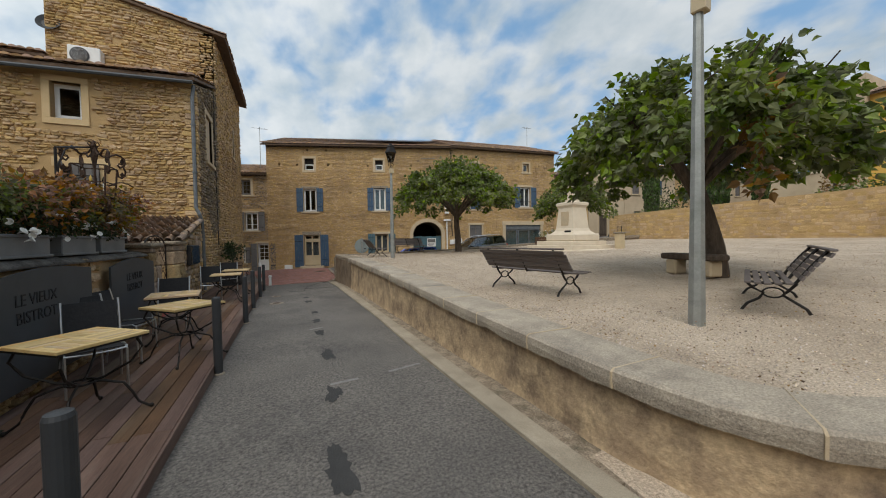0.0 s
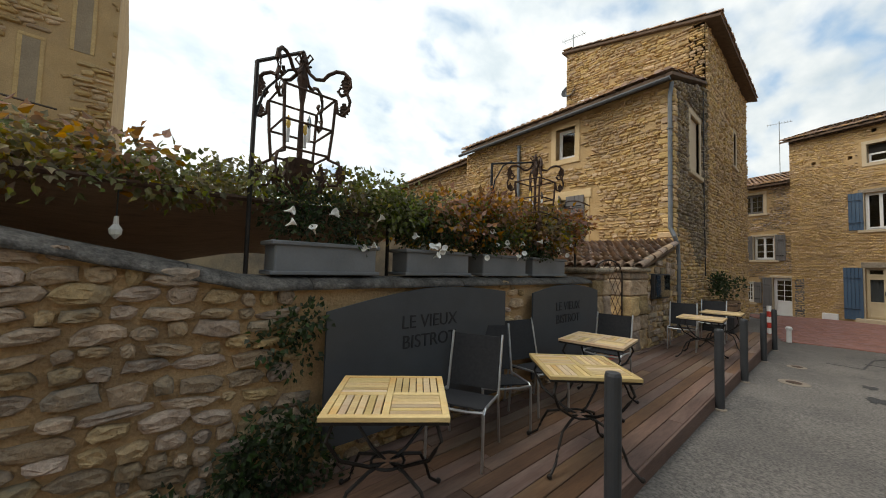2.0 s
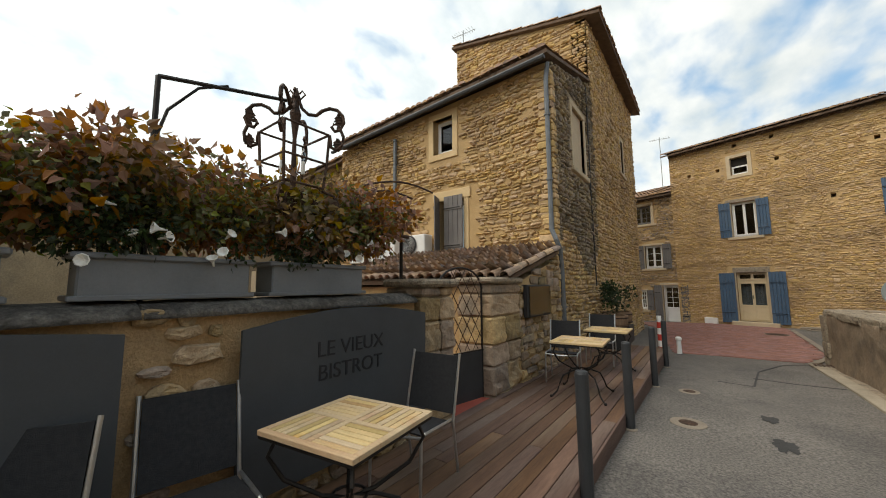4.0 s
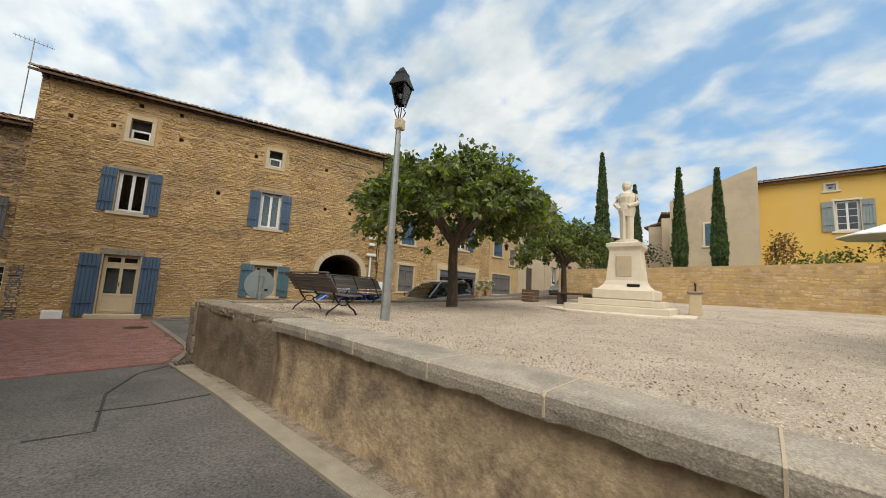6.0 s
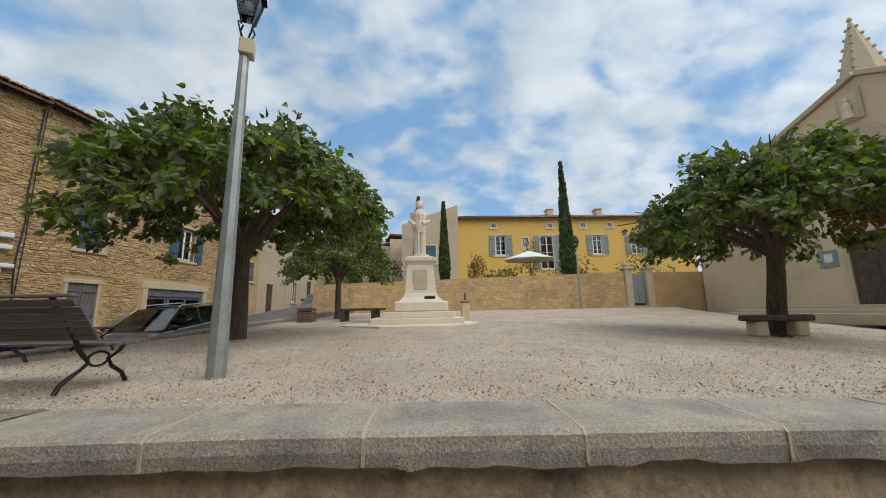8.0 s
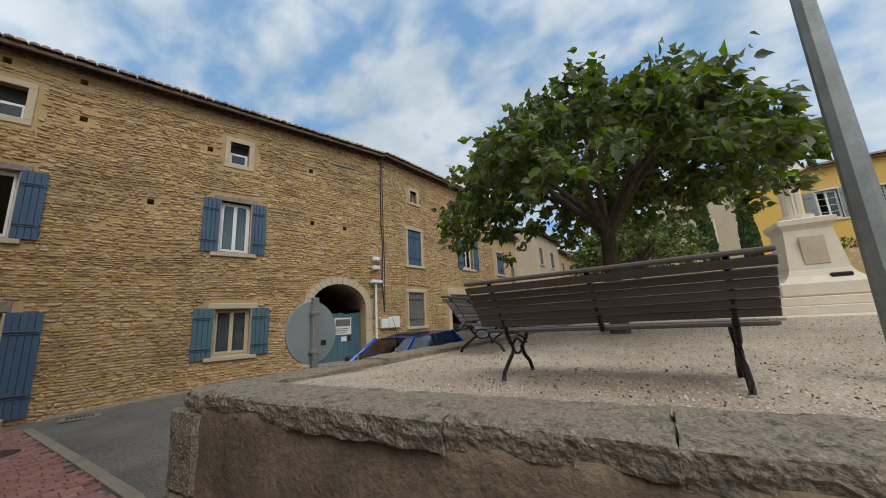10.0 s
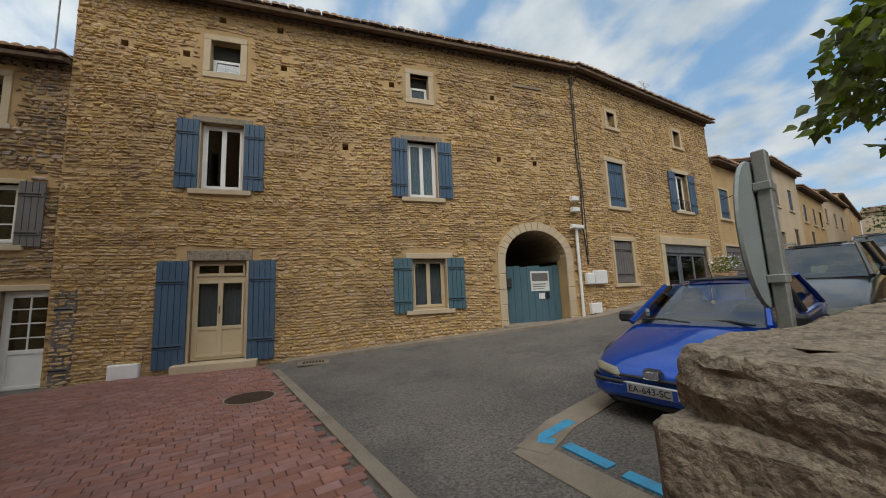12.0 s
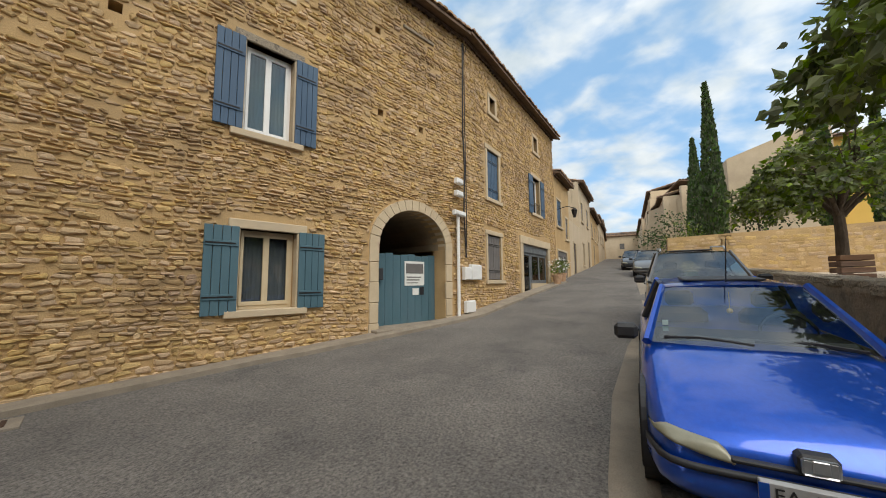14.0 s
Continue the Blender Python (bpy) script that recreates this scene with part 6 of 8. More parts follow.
# ---- planters, lanterns and vine on the terrace ----
def planter(y0, y1, seed):
    t_ = thing("planter", pose(WX - .2, (y0 + y1) / 2, 1.565), "grey zinc trough planted with dark shrubs and white flowers", "planter", "wall planters")
    l = (y1 - y0) / 2
    part("trough", box(-.13, -l + .03, .02, .13, l - .03, .24, .01), PLANTER, t_)
    part("rim", box(-.15, -l, .22, .15, l, .255, .008), PLANTER, t_)
    part("base", box(-.15, -l, 0, .15, l, .03, .006), PLANTER, t_)
    r = random.Random(seed)
    pl = thing("shrub", pose(WX - .2, (y0 + y1) / 2, 1.80), "dark green trailing shrub with white trumpet flowers", "shrub", "planter shrubs")
    pts = []
    for k in range(9):
        pts += blob_points(170, (r.uniform(-.1, .12), r.uniform(-l * .9, l * .9), r.uniform(.08, .34)), (.2, .2, .2), r, .3)
    leaf_cloud("foliage", pts, .036, IVY, pl, seed, lobes=False)
    for k in range(8):
        bm = bmesh.new(); lathe(bm, [(.004, -.05), (.01, -.01), (.035, .02), (.03, .022), (.006, -.005)], 8, Matrix.Translation((.15 + r.uniform(0, .12), r.uniform(-l, l), r.uniform(-.05, .3))) @ Euler((r.uniform(-1.5, 1.5), r.uniform(.4, 1.6), 0)).to_matrix().to_4x4())
        part("flower", bm, PETAL, pl, "white trumpet flower")


for k, (a, b) in enumerate(((3.62, 4.52), (4.80, 5.70), (5.88, 6.78), (6.88, 7.78))):
    planter(a, b, 40 + k)


def lantern(m, label, s=1.0):
    """An open wrought-iron lantern of scrolls and leaves, with candle lamps."""
    t_ = thing("iron_lantern", m @ Matrix.Diagonal((s, s, s, 1)), label, "lantern", "wrought iron lanterns")
    for k in range(4):
        R = Matrix.Rotation(radians(45 + 90 * k), 4, 'Z')
        bm = bmesh.new()
        pts = [(.02, 0, 1.02), (.05, 0, .95), (.10, 0, .905), (.16, 0, .90), (.20, 0, .94), (.26, 0, .965), (.32, 0, .955), (.365, 0, .91), (.375, 0, .85), (.35, 0, .79), (.305, 0, .775), (.28, 0, .81), (.30, 0, .84)]
        tube(bm, [R @ Vector(q) for q in pts], .014, 6)
        tube(bm, [R @ Vector(q) for q in [(.345, 0, .80), (.375, 0, .73), (.365, 0, .66), (.32, 0, .62), (.28, 0, .64), (.275, 0, .69), (.265, 0, .74)]], .013, 6)
        tube(bm, [R @ Vector(q) for q in [(.265, 0, .74), (.25, 0, .5), (.225, 0, .28)]], .012, 6)
        tube(bm, [R @ Vector(q) for q in [(.22, 0, .28), (.31, 0, .24), (.335, 0, .16), (.30, 0, .08), (.24, 0, .08), (.21, 0, .13), (.17, 0, .05), (.05, 0, .0)]], .011, 6)
        part("scroll", bm, RUST, t_)
        for cx, cz, l in ((.335, .86, .13), (.33, .66, .11), (.32, .16, .14), (.17, .12, .2)):
            bm = bmesh.new()
            for q in range(5):
                w_ = .042 * (1 - abs(q - 2) / 3.2) * (1 + .25 * (q % 2))
                z_ = cz - l / 2 + l * q / 5
                vs = [bm.verts.new(R @ Vector(p)) for p in ((cx - w_, -.012, z_), (cx + w_, .012, z_ + .004), (cx + w_ * .6, .016, z_ + l / 5 + .01), (cx - w_ * .6, -.01, z_ + l / 5))]
                bm.faces.new(vs)
            part("acanthus_leaf", bm, RUST, t_, "rusty iron leaf ornament")
        bm = bmesh.new(); tube(bm, [R @ Vector(q) for q in [(.03, 0, 1.02), (.07, 0, 1.07), (.045, 0, 1.10), (.025, 0, 1.075)]], .008, 5); part("finial_scroll", bm, RUST, t_)
    for z_, r_ in ((.74, .262), (.30, .228), (.5, .248)):
        bm = bmesh.new(); tube(bm, [(r_ * math.cos(radians(45 + 90 * k)), r_ * math.sin(radians(45 + 90 * k)), z_) for k in range(5)], .010, 5); part("band", bm, RUST, t_)
    bm = bmesh.new(); lathe(bm, [(.018, .1), (.022, .35), (.015, .7), (.03, .82), (.045, .9), (.02, 1.0), (.035, 1.04), (.01, 1.12)], 10); part("stem", bm, RUST, t_)
    bm = bmesh.new(); lathe(bm, [(.02, .02), (.07, .12), (.11, .22), (.12, .26), (.03, .27)], 12); part("bowl", bm, RUST, t_)
    for k in range(3):
        a = radians(20 + 120 * k)
        c = (.09 * math.cos(a), .09 * math.sin(a))
        bm = bmesh.new(); lathe(bm, [(.014, .40), (.014, .50)], 8, Matrix.Translation((*c, 0))); cd = part("candle", bm, WHITE_P, t_)
        bm = bmesh.new(); lathe(bm, [(.008, .50), (.02, .535), (.014, .575), (.003, .605)], 8, Matrix.Translation((*c, 0))); part("bulb", bm, IVORY if k else GLASS, cd)
    return t_


lt = lantern(pose(-2.72, 3.84, 2.19), "rusty wrought-iron lantern with amber candle bulbs above the wall", 1.05)
copy_thing(lt, pose(-2.68, 7.1, 2.12))


def lantern_post(y, y2, ztop):
    t_ = thing("lantern_post", None, "thin black iron post with a curved arm holding a lantern", "post", "lantern posts")
    bm = bmesh.new(); cyl(bm, (-2.72, y, 1.5), (-2.72, y, ztop), .016, seg=6); part("post", bm, IRON, t_)
    bm = bmesh.new(); tube(bm, [(-2.72, y, ztop), (-2.72, y2, ztop + .22)], .014, 6); part("arm", bm, IRON, t_)
    bm = bmesh.new(); tube(bm, [(-2.72, y, ztop - .45), (-2.72, y + .06, ztop - .2), (-2.72, y + .22, ztop + .02), (-2.72, y + .4, ztop + .12)], .010, 6); part("brace", bm, IRON, t_)


lantern_post(3.50, 3.84, 3.15)
lantern_post(6.2, 7.1, 2.97)

# pergola: bars, reed screen, vine
pg = thing("pergola", None, "iron pergola bars with a sagging brown reed screen", "pergola")
for y0, z0, y1, z1 in ((-4, 2.25, 3.4, 2.12), (3.4, 2.12, 8.6, 2.2)):
    bm = bmesh.new(); tube(bm, [(-2.78, y0, z0), (-2.78, (y0 + y1) / 2, (z0 + z1) / 2 - .03), (-2.78, y1, z1)], .022, 6); part("bar", bm, RUST, pg)
for y in (-3.5, -1, 1.0, 2.3, 4.75, 8.5):
    bm = bmesh.new(); cyl(bm, (-2.8, y, terrace_top(y)), (-2.8, y, 2.3), .02, seg=6); part("post", bm, IRON, pg)
    bm = bmesh.new(); cyl(bm, (-2.8, y, 2.25), (-7.5, y, 2.5), .02, seg=6); part("rafter", bm, IRON, pg)
for yy, zz, ll in ((7.9, 2.66, 1.25), (7.8, 2.5, .95)):
    bm = bmesh.new(); tube(bm, [(-2.86, yy + ll * q, zz + .2 * q + .10 * math.sin(math.pi * q)) for q in np.linspace(0, 1, 9)], .012, 6); part("curved_rod", bm, RUST, pg)
n = 40
v = []
for i in range(n + 1):
    for k in range(9):
        y = -4 + 9.0 * i / n
        s = k / 8
        sag = .16 * math.sin(y * 2.7) * s + .05 * noise.noise(Vector((y, s * 3, 0)))
        v.append((-2.84 - 3.4 * s, y, 2.12 - .55 * math.sin(math.pi * min(1, s * .9)) * (.6 + .4 * math.sin(y * 1.3 + 1) ** 2) + sag * .3))
f = [(i * 9 + k, i * 9 + k + 1, (i + 1) * 9 + k + 1, (i + 1) * 9 + k) for i in range(n) for k in range(8)]
sc = pymesh("reed_screen", v, f, REED, pg, "brown woven reed screen", smooth=True)
r = random.Random(50)
pts = []
for k in range(430):
    y = r.uniform(-4.5, 8.2)
    x = -2.68 - r.random() ** 1.7 * 5.0
    near = math.exp(-((y - 7.4) / 1.5) ** 2)
    z = 2.22 + .05 * r.gauss(0, 1) + .10 * near + (.30 if y < .5 else 0) * r.random() + .05 * (-2.7 - x) + .10 * math.sin(y * 1.9) * r.random()
    pts += blob_points(105, (x, y, z), (.36, .36, .17), r, .15)
for k in range(70):
    pts += blob_points(70, (-2.95 + r.uniform(-.5, .1), r.uniform(-3.5, 4.0), r.uniform(2.24, 2.44)), (.22, .34, .12), r, .2)
for k in range(60):
    pts += blob_points(75, (-2.66 + r.uniform(-.2, .1), r.uniform(4.5, 8.2), r.uniform(1.98, 2.34)), (.2, .3, .2), r, .2)
red = []
for k in range(170):
    y = r.uniform(5.2, 8.3)
    red += blob_points(80, (-2.62 + r.uniform(-.9, .14), y, r.uniform(2.02, 2.40 + .06 * (y - 5.2))), (.24, .3, .17), r, .2)
for k in range(46):
    y = r.uniform(-3.8, 3.2)
    red += blob_points(70, (-2.8 + r.uniform(-.5, .1), y, r.uniform(2.12, 2.36) + .05 * (y < 1)), (.22, .3, .14), r, .2)
tagged(leaf_cloud("autumn_vine", red, .06, VINE_RED, None, 54), "rust and orange vine leaves hanging over the planters", "vine", kind="stuff")
vine = tagged(leaf_cloud("vine", pts, .043, VINE, None, 51), "tangled vine in green, rust and red over the pergola", "vine", kind="stuff")
bm = bmesh.new()
for k in range(16):
    y, x, z = r.uniform(0, 8), -2.8 - r.random(), 2.2
    pp = []
    for q in range(7):
        pp.append((x, y, z)); x += r.uniform(-.25, .15); y += r.uniform(-.1, .35); z += r.uniform(-.06, .1)
    tube(bm, pp, .013, 5, .006)
tagged(part("vine_stems", bm, BARK), "thin woody vine stems along the pergola", "vine", kind="stuff")
r = random.Random(52)
pts = []
for k in range(26):
    z = .1 + 1.2 * r.random() ** 1.6
    pts += blob_points(70, (WX + .08 + .12 * (z < .6), 3.76 + r.gauss(0, .09 + .14 * (z < .5)), z), (.1, .17, .15), r, .2)
tagged(leaf_cloud("ivy", pts, .045, IVY, None, 53, lobes=False), "dark ivy climbing the terrace wall beside the sign", "ivy", kind="stuff")
for y, z in ((1.6, 1.98), (2.8, 1.86), (4.4, 1.86), (5.2, 1.9)):
    t_ = thing("bulb_lamp", pose(-2.8, y, z), "small hanging glass bulb under the pergola", "lamp", "hanging bulbs")
    bm = bmesh.new(); lathe(bm, [(.004, -.09), (.03, -.06), (.034, -.03), (.015, .0), (.012, .05)], 10); part("bulb", bm, PAPER, t_)
    bm = bmesh.new(); cyl(bm, (0, 0, .05), (0, 0, .24), .004, seg=4); part("cord", bm, PLASTIC, t_)
# potted plants by the house
for x, y, lab in ((-1.95, 15.0, "oak half barrel with a dark spiky plant on a black box"), (-2.05, 16.2, "oak half barrel with a leafy shrub against the house")):
    t_ = thing("plant_tub", pose(x, y, .1), lab, "planter", "plant tubs")
    part("crate", box(-.34, -.34, 0, .34, .34, .46, .02), PLASTIC, t_, "black box under the barrel")
    bm = bmesh.new(); lathe(bm, [(.31, .465), (.36, .6), (.37, .72), (.36, .80), (.33, .80), (.32, .74)], 20); part("half_barrel", bm, BARREL, t_, "brown oak half barrel")
    for zz in (.54, .74):
        bm = bmesh.new(); lathe(bm, [(.35, zz - .015), (.375, zz - .015), (.375, zz + .015), (.35, zz + .015)], 20); part("hoop", bm, RUST, t_)
    r = random.Random(int(y * 7))
    pts = []
    for k in range(8):
        pts += blob_points(60, (r.gauss(0, .18), r.gauss(0, .18), .95 + r.random() * .5), (.15, .15, .25), r, .2)
    leaf_cloud("foliage", pts, .07, IVY, t_, 60, lobes=False, droop=-.5)
# building behind the terrace
bm = box(-18, -8, -.5, -10.5, 2.4, 9.8)
K_ST = stones(7, 2.2, 9.7, skipper([(y + 4.6 - .14, y + 4.6 + .5, z - .14, z + 1.45) for y, z in ((1.05, 4.7), (-.2, 5.6), (1.75, 6.0))]), random.Random(27), course=(0.07, 0.14), length=(0.14, 0.45), proud=(0.03, 0.075))
tagged(part("wall_behind", bm, MORTAR), "tall ochre rubble house behind the terrace", "building", kind="structure")
for k, (y, z) in enumerate(((1.05, 4.7), (-.2, 5.6), (1.75, 6.0))):
    w = thing(f"window_{30 + k}", pose(-10.5, y, z, 0, 0, 90), "narrow arrow-slit window in the tall wall", "window", kind="structure")
    surround(w, 0, .24, 0, 1.3, .07, STONE, sill=False, proud=.02)
    part("blocked_pane", box(0, -.012, 0, .24, .0, 1.3), MORTAR_DARK, w)
tile_roof("roof_9", pose(-10.4, -8, 9.85, 0, 0, 90), 10.9, 5, 1.5, label="canal-tile roof of the house behind the terrace", over=.35)
tagged(part("wall_south_end", box(-14, -9, -.5, 8, -8.6, 4.5), BEIGE), "plain rendered wall closing the lane behind", "wall", kind="structure")
tagged(part("terrace_floor", box(-10.4, -6, -.2, WX - .43, 12.6, .12), KERB), "pale paved floor of the restaurant terrace", "floor", kind="structure")
# Added wall: hides bright sky under the reed screen, dark to stay dim.
tagged(part("wall_terrace_back", box(-10.6, 2.9, -.3, -10.3, 12.6, 2.9), STONE_DARK), "added dark wall hiding the sky behind the terrace", "wall", kind="structure")

# ---- things on the square ----
def street_lamp(x, y, z, h, label, turn=0):
    t_ = thing("street_lamp", pose(x, y, z, 0, 0, turn), label, "street lamp", "lamps of the square")
    bm = bmesh.new(); lathe(bm, [(.085, -.1), (.08, .4), (.06, h * .5), (.045, h - .95)], 8); part("pole", bm, GALV, t_)
    part("sleeve_box", box(-.07, -.09, h - 1.12, .07, .05, h - .94, .01), CREAM_P, t_)
    for k in range(4):
        R = Matrix.Rotation(radians(45 + 90 * k), 4, 'Z')
        bm = bmesh.new()
        tube(bm, [R @ Vector(q) for q in [(.02, 0, h - .95), (.07, 0, h - .86), (.10, 0, h - .78), (.06, 0, h - .72), (.095, 0, h - .68)]], .010, 5)
        tube(bm, [R @ Vector(q) for q in [(.095, 0, h - .68), (.19, 0, h - .32)]], .011, 5)
        part("cage_bar", bm, IRON, t_)
        a, b = (R @ Vector((.09, 0, h - .67))), (R @ Vector((.185, 0, h - .33)))
        R2 = Matrix.Rotation(radians(135 + 90 * k), 4, 'Z')
        c, d = (R2 @ Vector((.09, 0, h - .67))), (R2 @ Vector((.185, 0, h - .33)))
        p = pymesh("pane", [tuple(a), tuple(c), tuple(d), tuple(b)], [(0, 1, 2, 3)], GLASS, t_); p.visible_shadow = False
    bm = bmesh.new(); lathe(bm, [(.23, h - .33), (.22, h - .30), (.14, h - .14), (.13, h - .13), (.13, h - .08), (.09, h - .05), (.06, h), (.03, h + .03)], 4, Matrix.Rotation(radians(45), 4, 'Z')); part("hood", bm, IRON, t_)
    bm = bmesh.new(); bmesh.ops.create_uvsphere(bm, u_segments=8, v_segments=6, radius=.045, matrix=Matrix.Translation((0, 0, h - .5))); part("bulb", bm, WHITE_P, t_)
    return t_


street_lamp(3.71, 13.14, .95, 4.42, "grey steel street lamp with a black square lantern on the gravel", 20)
street_lamp(4.0, 2.3, .72, 4.42, "weathered grey street lamp pole with a black lantern", 10)
street_lamp(20.6, 2.4, 1.4, 4.4, "street lamp with a black lantern near the garden wall")


def bench(m, label):
    t_ = thing("park_bench", m @ Matrix.Diagonal((.96, 1, .81, 1)), label, "bench", "benches of the square")
    L = .92
    for k in range(6):
        z_, y_ = .50 + k * .062, .20 + .035 * k + (.03 if k == 5 else 0)
        part("back_slat", box(-L, -.012, -.0305, L, .012, .0305, .004, m=Matrix.Translation((0, y_, z_)) @ Matrix.Rotation(radians(-24), 4, 'X')), BENCH_W, t_)
    for k in range(5):
        part("seat_slat", box(-L, -.03, -.013, L, .03, .013, .004, m=Matrix.Translation((0, -.24 + k * .085, .425 - .014 * math.sin(k / 4 * math.pi)))), BENCH_W, t_)
    part("top_rail", box(-L, -.03, -.016, L, .035, .016, .008, m=Matrix.Translation((0, .41, .875))), BENCH_W, t_)
    for sx in (-.72, .0, .72):
        bm = bmesh.new()
        tube(bm, [(sx, .16, .42), (sx, .20, .5), (sx, .30, .7), (sx, .40, .87)], .018, 6)
        tube(bm, [(sx, .17, .41), (sx, 0, .405), (sx, -.27, .415)], .016, 6)
        part("bracket", bm, IRON, t_)
        if sx:
            bm = bmesh.new(); tube(bm, [(sx, -.25, .41), (sx, -.20, .33), (sx, -.10, .26), (sx, -.14, .18), (sx, -.24, .10), (sx, -.29, .0)], .018, 6); part("leg", bm, IRON, t_, "scrolled cast-iron leg")
            bm = bmesh.new(); tube(bm, [(sx, .17, .41), (sx, .10, .30), (sx, .06, .24), (sx, .16, .15), (sx, .25, .07), (sx, .28, .0)], .018, 6); part("leg", bm, IRON, t_, "scrolled cast-iron leg")
            bm = bmesh.new(); tube(bm, [(sx, -.02 + .09 * math.cos(a), .27 + .07 * math.sin(a)) for a in np.linspace(0, 6.283, 13)], .012, 5); part("scroll", bm, IRON, t_)
    return t_


def on_square(x, y, turn):
    return pose(x, y, square_z(x, y) + .0, 0, 0, turn)


# local -y is the front; turn 90 faces +x
bn = bench(on_square(3.76, 4.72, 101), "slatted grey-brown park bench on scrolled iron legs")
for x, y, a in ((3.42, 14.6, 87), (5.45, 16.35, 8), (5.65, 2.35, 205)):
    copy_thing(bn, on_square(x, y, a))
t_ = thing("log_bench", on_square(7.25, 4.25, 80), "thick timber plank on stone blocks under the tree", "bench")
part("plank", box(-.6, -.17, .30, .6, .17, .42, .03), BARK, t_)
for x in (-.36, .36):
    part("block", box(x - .12, -.15, 0, x + .12, .15, .30, .03), DRESSED, t_)
t_ = thing("log_bench", on_square(12.6, 13.6, 70), "low timber bench beside the monument", "bench")
part("plank", box(-.9, -.17, .36, .9, .17, .44, .02), BARK, t_)
for x in (-.6, .6):
    part("block", box(x - .1, -.15, 0, x + .1, .15, .36, .02), BARK, t_)


# trees
def tree(x, y, z, trunk_h, top, rad, drop, shoots, seed, label, size=.13, lean=(0, 0), girth=.13, oval=1.0):
    """A pruned mulberry: a bare trunk, spreading limbs and an uneven umbrella of leafy shoots that hang at the rim."""
    t_ = thing("tree", pose(x, y, z), label, "tree", "trees of the square")
    r = random.Random(seed)
    bm = bmesh.new()
    pts = [(0, 0, -.15), (.01, 0, .06), (lean[0] * .15 + .02, lean[1] * .15, trunk_h * .3), (lean[0] * .5 - .02, lean[1] * .5, trunk_h * .65), (lean[0], lean[1], trunk_h)]
    tube(bm, pts, girth * 1.35, 12, girth * .9)
    hub = Vector((lean[0], lean[1], trunk_h))
    for k in range(11):
        a = k * 2.4 + r.uniform(-.3, .3)
        q = r.uniform(.45, .8)
        e = hub + Vector((math.cos(a) * rad * q, math.sin(a) * rad * q, 0))
        e.z = top - drop * q * q - r.uniform(.35, .8)
        s_ = hub - Vector((0, 0, r.uniform(.05, .3)))
        mid = s_.lerp(e, .5) + Vector((r.gauss(0, .06), r.gauss(0, .06), .12))
        tube(bm, [s_, s_.lerp(mid, .5) + Vector((0, 0, .04)), mid, e], girth * .55, 7, .03)
        for n in range(4):
            e2 = e + Vector((r.gauss(0, .4), r.gauss(0, .4), r.uniform(-.1, .5)))
            tube(bm, [mid.lerp(e, .3 + .2 * n), e2], .028, 5, .01)
    part("trunk", bm, BARK, t_, "dark bark trunk with spreading limbs")
    lv = []
    for k in range(shoots):
        a = r.random() * 6.283
        wide = 1 + .16 * noise.noise(Vector((math.cos(a) * 1.7, math.sin(a) * 1.7, seed))) + .07 * noise.noise(Vector((math.cos(a) * 5, math.sin(a) * 5, seed)))
        q = r.random() ** .46
        rho = rad * wide * q
        bulge = .36 * noise.noise(Vector((rho * math.cos(a) * 1.2, rho * math.sin(a) * 1.2, seed * 1.7)))
        zt = top - .30 - drop * q ** 2.2 + bulge
        depth = r.random() ** 1.4 * (1.25 - .55 * q)
        tip = hub + Vector((rho * math.cos(a), rho * math.sin(a) * oval, 0))
        tip.z = zt - depth
        way = Vector((math.cos(a) * (.25 + .8 * q), math.sin(a) * (.25 + .8 * q), (1.0 - 1.25 * q) if depth < .35 else -.25 * q + .1)) + Vector((r.gauss(0, .3), r.gauss(0, .3), r.gauss(0, .25)))
        way.normalize()
        long = r.uniform(.35, .62) if depth < .3 else r.uniform(.3, .5)
        for n in range(25):
            u = n / 24
            c = tip + way * (long * (u - .4)) + Vector((r.gauss(0, .075), r.gauss(0, .075), r.gauss(0, .06)))
            side = Vector((r.gauss(0, 1), r.gauss(0, 1), r.gauss(0, .4)))
            side = (side - way * side.dot(way)).normalized()
            lv.append((c, side * (1.05 - .5 * u) + way * (.35 + .6 * u)))
    leaf_cloud("crown", lv, size, LEAF, t_, seed, "broad drooping mulberry leaves", droop=.55)
    return t_


tree(7.45, 14.95, square_z(7.45, 14.95), 1.85, 4.4, 2.52, 1.5, 620, 71, "leafy mulberry tree with a broad dark green crown on the gravel", oval=1.05, lean=(-.1, -.05))
tree(7.5, 3.95, square_z(7.5, 3.95), 1.8, 4.1, 2.25, 1.4, 480, 72, "large leafy mulberry tree with a few rusty leaves", lean=(-.4, .2), girth=.15)
tree(14.7, 14.9, square_z(14.7, 14.9), 1.7, 3.75, 1.9, 1.2, 240, 73, "smaller leafy tree near the street wall", girth=.11)
r = random.Random(75)
tagged(leaf_cloud("rusty_leaves", [q for k in range(5) for q in blob_points(40, (6.5 + r.gauss(0, .4), 2.6 + r.gauss(0, .3), 3.1 + r.gauss(0, .35)), (.25, .25, .25), r, .2)], .12, LEAF_RUST, None, 76), "cluster of rust-coloured leaves in the tree", "leaves", kind="stuff")
